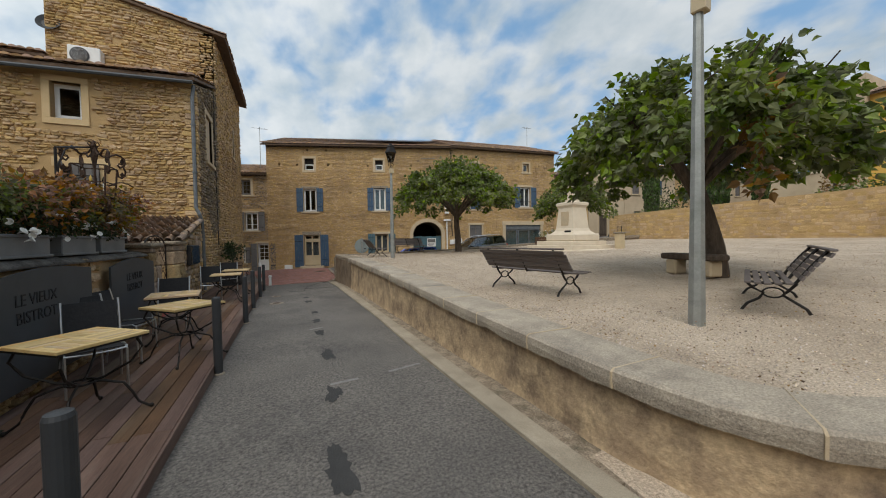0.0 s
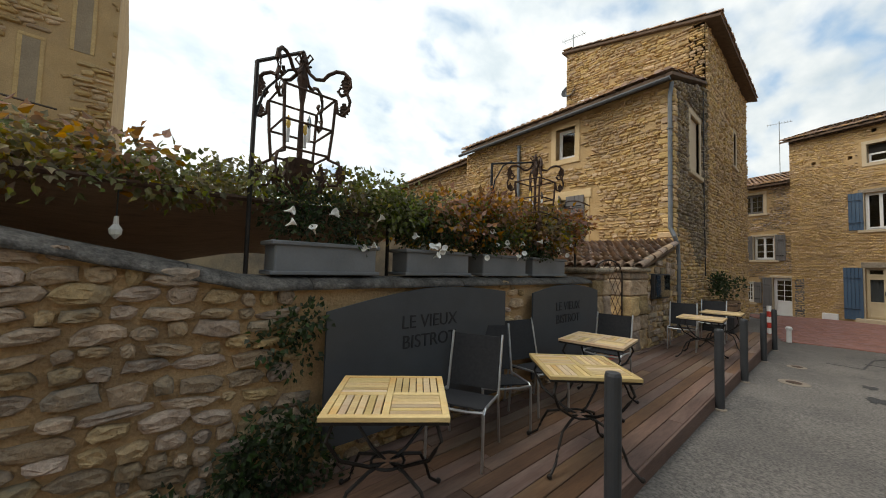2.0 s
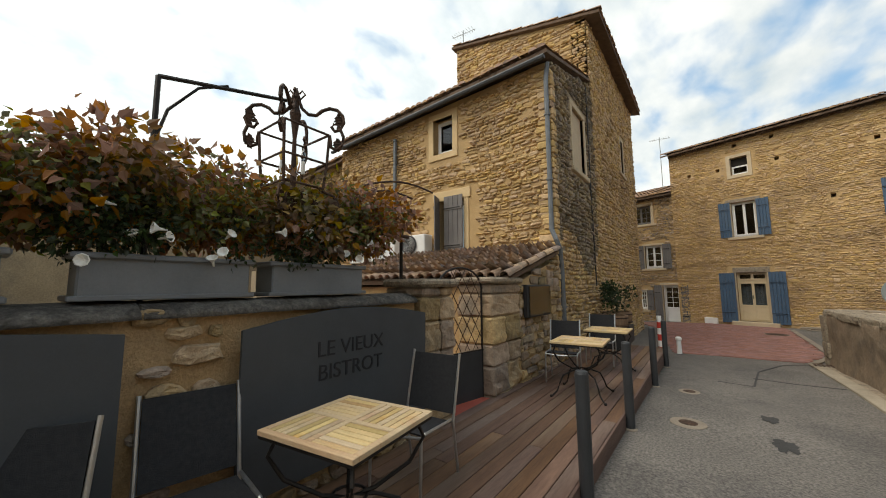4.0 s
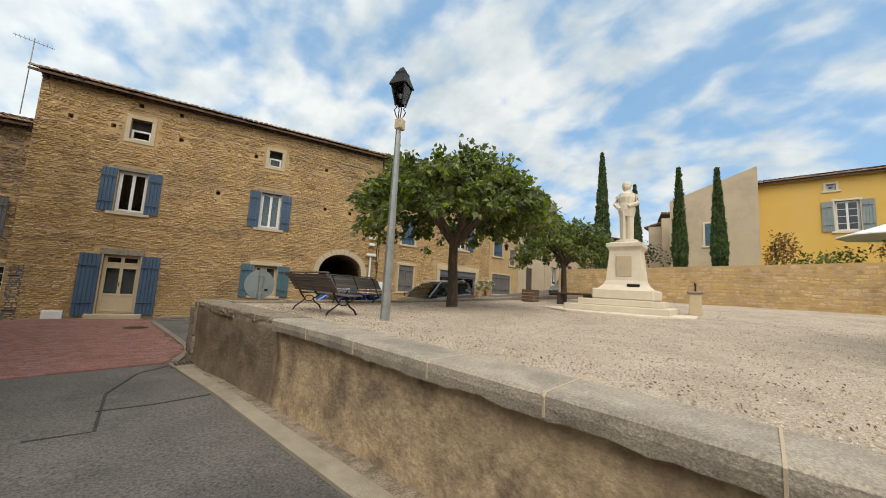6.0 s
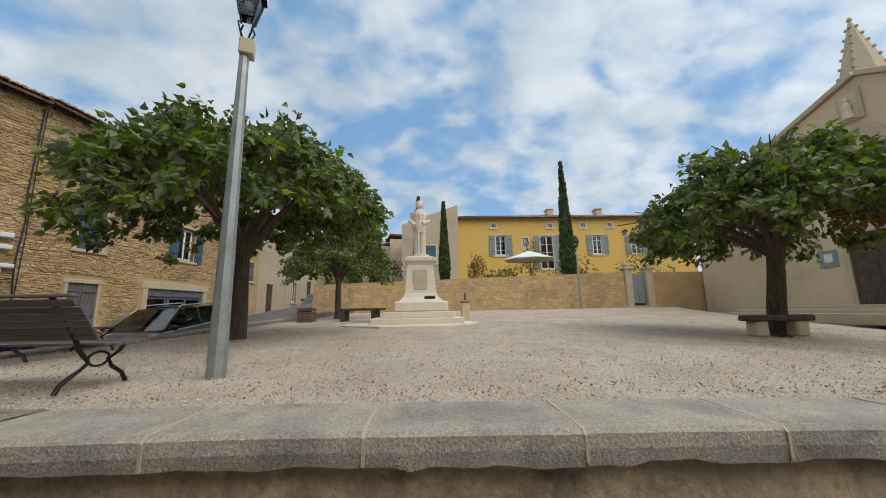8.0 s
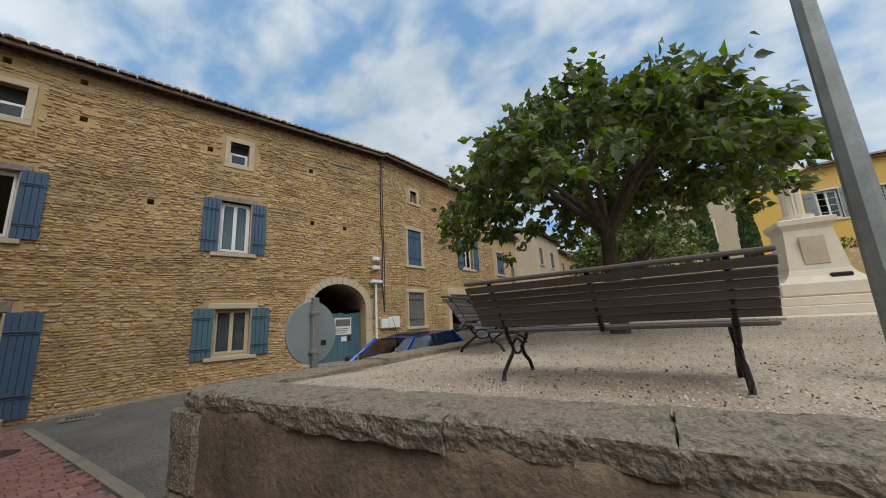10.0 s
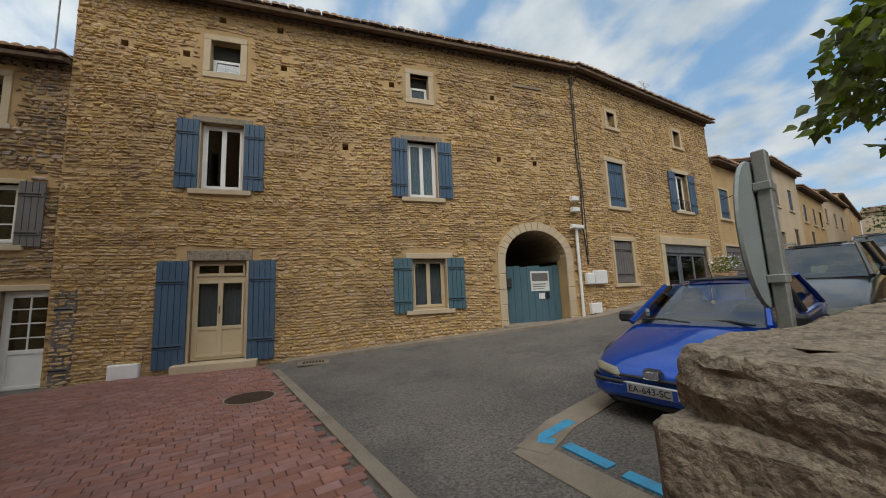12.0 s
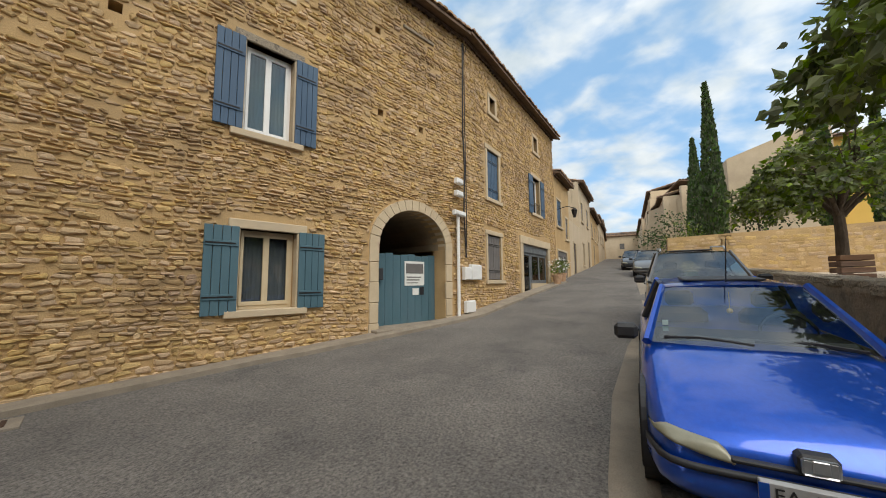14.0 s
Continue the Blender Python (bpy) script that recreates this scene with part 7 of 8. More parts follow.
# fallen leaves and pebbles on the gravel
lp = []
for k in range(14000):
    x, y = 2.8 + r.random() ** 1.4 * 14, r.uniform(1.0, 16.4)
    lp.append(((x, y, square_z(x, y) + .022), (r.gauss(0, 1), r.gauss(0, 1), .42)))
tagged(leaf_cloud("fallen_leaves", lp, .018, DRY_LEAF, None, 77, lobes=False), "small dry brown leaves scattered on the gravel", "leaves", kind="stuff")
lp = []
pv, pf = [], []
for k in range(30000):
    x, y = 2.65 + r.random() ** 1.8 * 9, r.uniform(.9, 16.9)
    s_ = r.uniform(.004, .011)
    z_ = square_z(x, y)
    b = len(pv)
    pv += [(x + s_, y, z_), (x - s_ * .5, y + s_ * .87, z_), (x - s_ * .5, y - s_ * .87, z_), (x + s_ * .3, y + .2 * s_, z_ + s_ * .6 + .005)]
    pf += [(b, b + 1, b + 3), (b + 1, b + 2, b + 3), (b + 2, b, b + 3)]
tagged(pymesh("pebbles", pv, pf, PEBBLE), "loose pale pebbles on the gravel ground", "gravel", kind="stuff")

# war memorial: stepped base, tapering pedestal and a plain statue
mz = 1.03
mo = thing("monument", pose(11.25, 11.5, mz, 0, 0, 4), "cream stone memorial with a stepped base and tapering pedestal", "monument")
bm = bmesh.new(); lathe(bm, [(2.1, -.15), (2.1, .15), (2.07, .17)], 8, Matrix.Translation((0, .3, 0)) @ Matrix.Rotation(radians(22.5), 4, "Z")); part("step", bm, PALE_STONE, mo)
part("step", box(-1.3, -1.15, .16, 1.3, 1.4, .33, .015), PALE_STONE, mo)
part("step", box(-1.02, -.92, .33, 1.02, 1.08, .50, .015), PALE_STONE, mo)
part("plinth", box(-.78, -.78, .50, .78, .78, .80, .04), PALE_STONE, mo)
bm = bmesh.new(); lathe(bm, [(.92, .80), (.74, .92), (.66, 1.05), (.60, 1.5), (.55, 1.9), (.58, 1.95), (.66, 2.02), (.66, 2.12), (.5, 2.16)], 4, Matrix.Rotation(radians(45), 4, 'Z')); part("pedestal", bm, PALE_STONE, mo)
part("plaque", box(-.47, -.2, 1.15, -.43, .2, 1.75, .01), DRESSED, mo, "engraved stone tablet")
part("palm_branch", box(-.60, -.42, .86, -.52, -.1, .95, .02), IRON, mo, "small dark bronze branch")
st = bmesh.new()
lathe(st, [(.30, 0), (.30, .1), (.22, .12)], 12)
for sx in (-.08, .09):
    tube(st, [(.02, sx, .1), (0, sx, .5), (-.02, sx * .9, .88)], .095, 10, .12)
lathe(st, [(.20, .8), (.24, 1.0), (.22, 1.2), (.25, 1.38), (.22, 1.5), (.10, 1.56), (.08, 1.62)], 12)
tube(st, [(0, .24, 1.44), (-.06, .30, 1.2), (-.2, .16, 1.02)], .075, 8, .06)
tube(st, [(0, -.24, 1.44), (-.08, -.30, 1.18), (-.22, -.08, 1.08)], .075, 8, .06)
bmesh.ops.create_uvsphere(st, u_segments=12, v_segments=8, radius=.125, matrix=Matrix.Translation((-.02, 0, 1.72)))
lathe(st, [(.135, 1.76), (.135, 1.79), (.12, 1.84), (.06, 1.88)], 12)
tube(st, [(-.2, .05, .1), (-.2, .05, 1.15)], .03, 6)
ob = part("statue", st, PALE_STONE); ob.matrix_basis = pose(11.25, 11.5, mz + 2.15, 0, 0, 4)
tagged(ob, "cream stone figure standing on the memorial", "statue")
t_ = thing("fountain_post", pose(12.3, 10.0, 1.06), "small pale drinking fountain post on the gravel", "fountain")
part("post", box(-.14, -.14, -.05, .14, .14, .75, .02), CREAM_P, t_)
part("cap", box(-.18, -.18, .75, .18, .18, .82, .02), OLD_COPE, t_)
bm = bmesh.new(); tube(bm, [(-.1, 0, .82), (-.1, 0, 1.05), (.1, 0, 1.05), (.1, 0, .82)], .015, 6); part("handle", bm, IRON, t_)

# ---- garden wall, villa and church ----
GW = pose(21.1, 18, 0, 0, 0, -90)      # along -y, facing -x
wall_panel("wall_garden", GW, 18.7, 0, 3.15, [], MORTAR, label="pale ochre garden wall", ztop2=3.65)
G_ST = [q for q in stones(18.7, 1.2, 3.6, skipper([]), random.Random(41), course=(0.10, 0.2), length=(0.15, 0.45), proud=(0.003, 0.014)) if q[3] < 2.95 + .5 * q[2] / 18.7]
tagged(part("wall_garden_south", box(21.1, -6.2, 0, 21.5, -2.3, 3.6), MORTAR), "pale ochre garden wall beyond the gate", "wall", kind="structure")
for y in (-.85, -2.15):
    t_ = thing("gate_pier", pose(21.2, y, 1.3), "tall pale stone gate pier", "pier", "garden gate piers", kind="structure")
    part("shaft", box(-.22, -.2, -.6, .3, .2, 2.5, .02), DRESSED, t_); part("cap", box(-.3, -.28, 2.5, .38, .28, 2.64, .03), DRESSED, t_)
    bm = bmesh.new(); bmesh.ops.create_uvsphere(bm, u_segments=12, v_segments=8, radius=.17, matrix=Matrix.Translation((.04, 0, 2.8))); part("ball", bm, DRESSED, t_)
t_ = thing("garden_gate", pose(21.25, -1.5, 1.75), "pale grey double garden gate above stone steps", "gate")
for y in (-.44, .0):
    part("leaf", box(-.02, y, 0, .02, y + .43, 1.75, .008), SIGN_GREY, t_)
for k in range(3):
    tagged(part("step", box(20.9 - .4 * k, -2.6 + .1 * k, .9, 21.3, -.4 - .1 * k, 1.72 - .12 * (k + 1), .02), DRESSED), "worn stone step before the garden gate", "step", "garden steps", "structure")
tagged(part("garden_ground", box(21.5, -8, -.5, 60, 16, 3.0), EARTH), "raised garden ground behind the wall", "ground", kind="structure")

VX = 31.2
def facade_box(name, x0, y0, z0, x1, y1, z1, mat, label):
    return tagged(part(name, box(x0, y0, z0, x1, y1, z1), mat), label, "wall", kind="structure")


VM = pose(VX, 8.6, 0, 0, 0, -90)
V_H = [(3.1, 3.5, 8.85, 9.25), (8.3, 8.7, 8.8, 9.2), (11.4, 11.8, 8.8, 9.2), (13.9, 14.3, 8.8, 9.2), (3.4, 4.4, 6.3, 8.15), (7.5, 8.8, 5.0, 8.1), (12.4, 13.3, 6.3, 8.1), (16, 17, 6.3, 8.1), (5.9, 6.4, 6.9, 7.9)]
wall_panel("wall_villa", VM, 22, 2.5, 9.75, V_H, YELLOW, label="bright yellow rendered front of the villa")
for k, q in enumerate(V_H):
    w = thing(f"window_{50 + k}", VM, "villa window with grey-white shutters" if k > 3 else "small square attic window of the villa", "window", kind="structure")
    surround(w, *q, .12, PALE_STONE, sill=k < 7)
    casement(w, *q, WHITE_P, .15, leaves=1 if k < 4 else 2, bars=0 if k < 4 else 3)
    if 4 <= k < 8:
        for a in (q[0] - .56, q[1] + .06):
            shutter(w, a, a + .5, q[2], q[3], SIGN_GREY)
tile_roof("roof_10", VM @ Matrix.Translation((0, 0, 9.8)), 22, 6, 1.7, label="long canal-tile roof of the yellow villa", over=.4, pitch=.28, row=.6)
facade_box("wall_villa_back", VX + 6, -13.4, 2.5, VX + 6.3, 8.6, 11.4, YELLOW, "rear wall of the villa")
bm = bmesh.new()
vs = [bm.verts.new(q) for q in ((VX - .6, 8.6, 2.5), (VX - .6, 13.6, 2.5), (VX - .6, 13.6, 9.1), (VX - .6, 8.6, 10.9), (VX + 7, 8.6, 2.5), (VX + 7, 13.6, 2.5), (VX + 7, 13.6, 9.1), (VX + 7, 8.6, 10.9))]
for q in ((3, 2, 1, 0), (4, 5, 6, 7), (0, 1, 5, 4), (1, 2, 6, 5), (2, 3, 7, 6), (3, 0, 4, 7)):
    bm.faces.new([vs[i] for i in q])
tagged(part("wall_annexe", bm, BEIGE), "beige rendered gable beside the villa", "wall", kind="structure")
w = thing("window_60", pose(VX - .6, 11.5, 0, 0, 0, -90), "window closed by a turquoise shutter", "window", kind="structure")
surround(w, 0, .9, 5.6, 7.2, .12, PALE_STONE); shutter(w, .02, .88, 5.62, 7.18, BLUE_GREEN, y=-.02)
for y, z in ((-6.0, 11.0), (-1, 11.0)):
    t_ = thing("chimney", pose(VX + 3, y, z - .5), "rendered chimney on the villa roof", "chimney", "villa chimneys"); part("stack", box(-.4, -.3, -.6, .4, .3, .8, .02), BEIGE, t_); part("cap", box(-.46, -.36, .8, .46, .36, .9, .02), TILE, t_)


def cypress(x, y, z, h, r0, seed):
    t_ = thing("cypress", pose(x, y, z), "tall narrow dark green cypress", "tree", "cypresses")
    bm = bmesh.new(); cyl(bm, (0, 0, -.3), (0, 0, h * .5), .14, .06, 8); part("trunk", bm, BARK, t_)
    r = random.Random(seed)
    pts = []
    for k in range(6000):
        u = r.random() ** 1.15
        rr = r0 * min(1, .55 + u * 2.2) * (1 - u) ** .85 * 1.15 * r.uniform(.8, 1.05)
        a = r.random() * 6.283
        pts.append(((rr * math.cos(a), rr * math.sin(a), .2 + u * (h - .35)), (math.cos(a) * .35, math.sin(a) * .35, 1.5)))
    leaf_cloud("crown", pts, .17, CYPRESS, t_, seed, lobes=False, droop=-.4)


for k, (x, y, h, r0) in enumerate(((22.6, 15.9, 7.9, .50), (23.0, 11.9, 6.2, .36), (23.2, 10.2, 5.9, .36), (22.3, 2.25, 8.4, .50), (29.0, 15.6, 7.4, .6))):
    cypress(x, y, 2.95, h, r0, 80 + k)


def shrub(x, y, z, rad, mat, seed, label, n=700, size=.13):
    t_ = thing("shrub", pose(x, y, z), label, "shrub", "garden shrubs")
    r = random.Random(seed)
    bm = bmesh.new(); tube(bm, [(0, 0, -.2), (.03, 0, rad[2] * .5), (0, .05, rad[2])], .06, 6, .03); part("stem", bm, BARK, t_)
    pts = []
    for k in range(12):
        c = (r.gauss(0, rad[0] * .45), r.gauss(0, rad[1] * .45), rad[2] + r.gauss(0, rad[2] * .4))
        pts += blob_points(n // 12, c, (rad[0] * .45, rad[1] * .45, rad[2] * .4), r, .2)
    leaf_cloud("foliage", pts, size, mat, t_, seed, lobes=False)


for k, q in enumerate(((24, 6.6, 3, (1.0, 1.6, .8), LEAF), (24.5, .8, 3, (1.2, 1.8, 1.3), IVY), (24, 14, 3, (1.3, 1.5, 1.3), IVY), (25, 8.0, 3, (.9, .9, 1.9), LEAF_RUST), (25, 3.9, 3, (.9, .9, 1.7), LEAF_RUST), (27, 17.5, 2.6, (1.6, 1.6, 1.4), CYPRESS), (25, 16.7, 2.4, (1.4, 1.2, 1.0), LEAF), (24.5, -4, 3, (1.5, 1.5, 1.2), LEAF))):
    shrub(*q[:4], q[4], 90 + k, "garden shrub behind the wall with rusty leaves" if q[4] is LEAF_RUST else "green garden shrub behind the wall")
t_ = thing("parasol", pose(24.0, 4.3, 2.9), "open white garden parasol behind the wall", "parasol")
bm = bmesh.new(); cyl(bm, (0, 0, 0), (0, 0, 2.5), .03, seg=8); part("pole", bm, ALU, t_)
bm = bmesh.new(); lathe(bm, [(1.75, 1.95), (1.74, 2.0), (.9, 2.3), (.05, 2.6), (.02, 2.58), (.9, 2.26)], 8); part("canopy", bm, PETAL, t_)

# church
CX0, CX1, CY = 7.5, 20.9, -5.4
bm = bmesh.new()
prof = [(CX0, .8), (CX1, .8), (CX1, 7.2), (11.9, 10.2), (CX0, 7.8)]
va = [bm.verts.new((x, CY, z)) for x, z in prof]; vb = [bm.verts.new((x, CY - 12, z)) for x, z in prof]
bm.faces.new(va[::-1]); bm.faces.new(vb)
for k in range(5):
    bm.faces.new((va[k], va[(k + 1) % 5], vb[(k + 1) % 5], vb[k]))
tagged(part("wall_church", bm, CHURCH), "weathered beige rendered gable front of the church", "church", kind="structure")
for a, b in (((CX0 - .2, 7.7), (11.9, 10.22)), ((11.9, 10.22), (CX1 + .25, 7.15))):
    bm = bmesh.new(); L_ = math.hypot(b[0] - a[0], b[1] - a[1])
    box(0, -.35, 0, L_, .15, .22, .03, bm)
    ob = part("cornice_church", bm, DRESSED); ob.matrix_basis = Matrix.Translation((a[0], CY, a[1])) @ Matrix.Rotation(-math.atan2(b[1] - a[1], b[0] - a[0]), 4, 'Y'); tagged(ob, "stone cornice along the church gable", "cornice", kind="structure")
    ob = part("roof_church", box(0, -12.3, .16, L_, -.2, .26), TILE); ob.matrix_basis = Matrix.Translation((a[0], CY, a[1])) @ Matrix.Rotation(-math.atan2(b[1] - a[1], b[0] - a[0]), 4, 'Y'); tagged(ob, "tiled church roof", "roof", kind="structure")
w = thing("window_70", pose(12.15, CY, 7.5), "round church window with a stone rim", "window", kind="structure")
bm = bmesh.new(); lathe(bm, [(.55, -.02), (.78, -.02), (.78, .06), (.55, .06)], 28, Matrix.Rotation(radians(-90), 4, 'X')); part("rim", bm, DRESSED, w)
# Opaque disc: the dark inside of the church put into the pane's colour.
bm = bmesh.new(); lathe(bm, [(.56, 0), (.56, .03)], 24, Matrix.Rotation(radians(-90), 4, 'X')); part("pane", bm, INNER_SHADE, w)
w = thing("niche", pose(12.25, CY, 8.5), "stone niche with a small figure on the church gable", "niche", kind="structure")
part("frame", box(-.4, 0, 0, .4, .1, 1.25, .03), DRESSED, w); part("recess", box(-.28, .1, .08, .28, .115, 1.12), CHURCH, w)
bm = bmesh.new(); lathe(bm, [(.16, .1), (.13, .4), (.15, .65), (.06, .78), (.09, .86), (.03, .98)], 10, Matrix.Translation((0, .2, 0))); part("figure", bm, PALE_STONE, w)
w = thing("door_3", pose(12.66, CY, 1.3), "tall dark church door", "door", kind="structure")
part("leaf", box(-.65, 0, 0, .65, .06, 2.9, .02), BARK, w); part("frame", box(-.85, -.02, 0, -.65, .1, 3.0, .02), DRESSED, w); part("frame", box(.65, -.02, 0, .85, .1, 3.0, .02), DRESSED, w)
w = thing("notice_board", pose(14.1, CY, 3.0), "grey notice board on the church wall", "notice board"); part("board", box(-.35, 0, 0, .35, .06, .7, .02), SIGN_GREY, w); part("paper", box(-.2, .06, .2, .1, .07, .55), PAPER, w)
w = thing("bell_spire", pose(12.3, CY - .9, 9.7), "crocketed stone spire above the church gable", "spire", kind="structure")
bm = bmesh.new(); lathe(bm, [(1.0, -.6), (.92, .3), (.82, .4), (.05, 3.3), (.1, 3.36), (.02, 3.5)], 8, Matrix.Rotation(radians(20), 4, 'Z')); part("spire", bm, DRESSED, w)
for k in range(4):
    for q in range(7):
        a = radians(20 + 90 * k); rr = .84 - .77 * (q + .7) / 7.5; zz = .4 + 2.9 * (q + .7) / 7.5
        bm = bmesh.new(); bmesh.ops.create_icosphere(bm, subdivisions=1, radius=.075, matrix=Matrix.Translation((rr * math.cos(a), rr * math.sin(a), zz))); part("crocket", bm, DRESSED, w)
for k in range(3):
    tagged(part("church_step", box(10.2 - .4 * k, CY, .8, 17 + .4 * k, CY + 1.2 + .4 * k, 1.62 - .15 * (k + 1), .02), DRESSED), "long stone step before the church", "step", "church steps", "structure")
# low side porch of the church with a sloping cornice
bm = bmesh.new()
vs = [bm.verts.new(q) for yy in (CY + .7, CY) for q in ((7.6, yy, .8), (11.45, yy, .8), (11.45, yy, 5.75), (7.6, yy, 3.4))]
for q in ((0, 3, 2, 1), (4, 5, 6, 7), (1, 2, 6, 5), (2, 3, 7, 6), (3, 0, 4, 7)):
    bm.faces.new([vs[k] for k in q])
tagged(part("wall_porch", bm, CHURCH), "warm rendered low porch of the church", "wall", kind="structure")
L_ = math.hypot(3.85, 2.35)
ob = part("cornice_porch", box(-.1, -.1, 0, L_ + .15, .85, .14, .03), DRESSED)
ob.matrix_basis = Matrix.Translation((7.6, CY, 3.4)) @ Matrix.Rotation(-math.atan2(2.35, 3.85), 4, 'Y')
tagged(ob, "sloping stone cornice of the church porch", "cornice", kind="structure")
from mathutils.bvhtree import BVHTree

# ---- vehicles ----
def car(m, L, W, H, paint, label, front=True, plate="", suv=False):
    t_ = thing("car", m, label, "car", "parked cars")
    kx, kw, kz = L / 3.68, W / 1.6, H / 1.37
    st = [(0.0, .56, .25, .44, .47), (.05, .68, .20, .50, .545), (.18, .755, .18, .60, .645), (.45, .79, .17, .70, .76), (.9, .80, .17, .83, .885), (1.08, .80, .17, .88, .925), (1.8, .80, .17, .90, .93), (2.6, .80, .17, .92, .95), (3.2, .79, .18, .945, .97), (3.52, .76, .22, .94, .96), (3.64, .72, .28, .80, .86), (3.68, .62, .34, .62, .66)]
    v, f = [], []
    for x, w, zl, zb, zt in st:
        prof = [(w * .80, zl), (w * .97, zl + .07), (w, (zl + zb) / 2), (w * .99, zb - .06), (w * .955, zb), (w * .80, zt - .012), (w * .4, zt + .006), (0, zt + .012)]
        ring = prof + [(-y, z) for y, z in prof[-2::-1]]
        v += [(x * kx, y * kw, z * kz) for y, z in ring]
    n = 15
    for i in range(len(st) - 1):
        for k in range(n):
            a, b = i * n + k, i * n + (k + 1) % n
            f.append((a, a + n, b + n, b))
    f.append(tuple(range(n))); f.append(tuple(range((len(st) - 1) * n, len(st) * n))[::-1])
    body = pymesh("body", v, f, paint, t_, smooth=True)
    sb = body.modifiers.new("soft", 'SUBSURF'); sb.levels = sb.render_levels = 1
    # cabin
    zr, zbt = 1.36 * kz, .915 * kz
    b0, b1 = 1.02 * kx, (3.55 if not suv else 3.6) * kx
    r0, r1 = 1.72 * kx, (3.22 if not suv else 3.4) * kx
    wb, wr = .735 * kw, .56 * kw
    B = [(b0, wb), (b1, wb * .95), (b1, -wb * .95), (b0, -wb)]
    Rf = [(r0, wr), (r1, wr * .97), (r1, -wr * .97), (r0, -wr)]
    bm = bmesh.new()
    nr = 6
    grid = []
    for i in range(nr + 1):
        x = r0 - .02 + (r1 + .04 - r0) * i / nr
        grid.append([bm.verts.new((x, wr * 1.02 * q / 3, zr + .035 * (1 - (q / 3) ** 2) * math.sin(math.pi * min(1, .25 + .6 * i / nr)) - .012 * (i in (0, nr)))) for q in range(-3, 4)])
    for i in range(nr):
        for q in range(6):
            bm.faces.new((grid[i][q], grid[i + 1][q], grid[i + 1][q + 1], grid[i][q + 1]))
    bmesh.ops.solidify(bm, geom=bm.faces[:], thickness=.03)
    part("roof", bm, paint, t_)
    bm = bmesh.new()
    box(r0 + .25 * kx, -wr * .62, zr + .028, r0 + .85 * kx, wr * .62, zr + .05, .006, bm)
    part("sunroof", bm, PLASTIC, t_)
    for k in range(4):
        bm = bmesh.new(); tube(bm, [(*B[k], zbt), (*Rf[k], zr)], .035, 6, .028); part("pillar", bm, paint, t_)
    for sy in (1, -1):
        xm = (b0 + b1) / 2 + .1
        bm = bmesh.new(); tube(bm, [(xm, sy * wb, zbt), (xm, sy * wr, zr)], .03, 6); part("pillar", bm, PLASTIC, t_)
        g_ = [(b0 + .06, sy * wb, zbt), (b1 - .08, sy * wb * .95, zbt), (r1 - .03, sy * wr * .97, zr - .01), (r0 + .05, sy * wr, zr - .01)]
        p = pymesh("side_window", g_, [(0, 1, 2, 3) if sy < 0 else (3, 2, 1, 0)], CAR_GLASS, t_); p.visible_shadow = False
    for nm, q in (("windscreen", ((b0, wb * .98), (b0, -wb * .98), (r0, -wr), (r0, wr))), ("rear_window", ((b1, -wb * .93), (b1, wb * .93), (r1, wr * .95), (r1, -wr * .95)))):
        sgn = -1 if nm == "windscreen" else 1
        vv, ff = [], []
        for j in range(5):
            for i in range(9):
                u_, w_ = i / 8, j / 4
                a = Vector((*q[0], zbt)).lerp(Vector((*q[1], zbt)), u_); b = Vector((*q[3], zr - .008)).lerp(Vector((*q[2], zr - .008)), u_)
                c = a.lerp(b, w_); c.x += sgn * .07 * (1 - (2 * u_ - 1) ** 2); c.z += .012 * math.sin(math.pi * w_)
                vv.append(tuple(c))
        ff = [(j * 9 + i, j * 9 + i + 1, (j + 1) * 9 + i + 1, (j + 1) * 9 + i) for j in range(4) for i in range(8)]
        p = pymesh(nm, vv, ff, CAR_GLASS, t_, smooth=True); p.visible_shadow = False
    # inside
    part("dashboard", box(b0 + .1, -wb * .9, zbt - .1, b0 + .5, wb * .9, zbt + .04, .03), PLASTIC, t_)
    for sy in (-.34, .34):
        part("seat", box(b0 + .95 * kx, sy - .22, .45, b0 + 1.15 * kx, sy + .22, zbt + .16, .05), MESHF, t_)
        part("headrest", box(b0 + 1.05 * kx, sy - .12, zbt + .17, b0 + 1.13 * kx, sy + .12, zbt + .32, .03), MESHF, t_)
    bm = bmesh.new(); tube(bm, [(b0 + .55 + .05 * math.sin(a), -.34 + .18 * math.cos(a), zbt + .0 + .17 * math.sin(a)) for a in np.linspace(0, 6.283, 17)], .014, 6); part("steering_wheel", bm, PLASTIC, t_)
    # trim, shaped to the nose of the body
    shell = BVHTree.FromPolygons([Vector(q) for q in v], f)
    def nose(name, y0, y1, low, high, off, mat, label="", ny=14, nz=4):
        vv, ff = [], []
        for i in range(ny + 1):
            s_ = i / ny
            y = (y0 + (y1 - y0) * s_) * kw
            for k in range(nz + 1):
                z = (low(s_) + (high(s_) - low(s_)) * k / nz) * kz
                hit = shell.ray_cast(Vector((-1, y, z)), Vector((1, 0, 0)))[0]
                x = hit.x if hit else .4
                vv.append((x - off * (math.sin(math.pi * (.12 + .76 * k / nz)) ** .4), y * (1 + .01 / max(.3, abs(y)) * (off > .03)), z))
        m_ = nz + 1
        for i in range(ny):
            for k in range(nz):
                q = (i * m_ + k, (i + 1) * m_ + k, (i + 1) * m_ + k + 1, i * m_ + k + 1)
                ff.append(q[::-1])
        ob = pymesh(name, vv, ff, mat, t_, label, smooth=True)
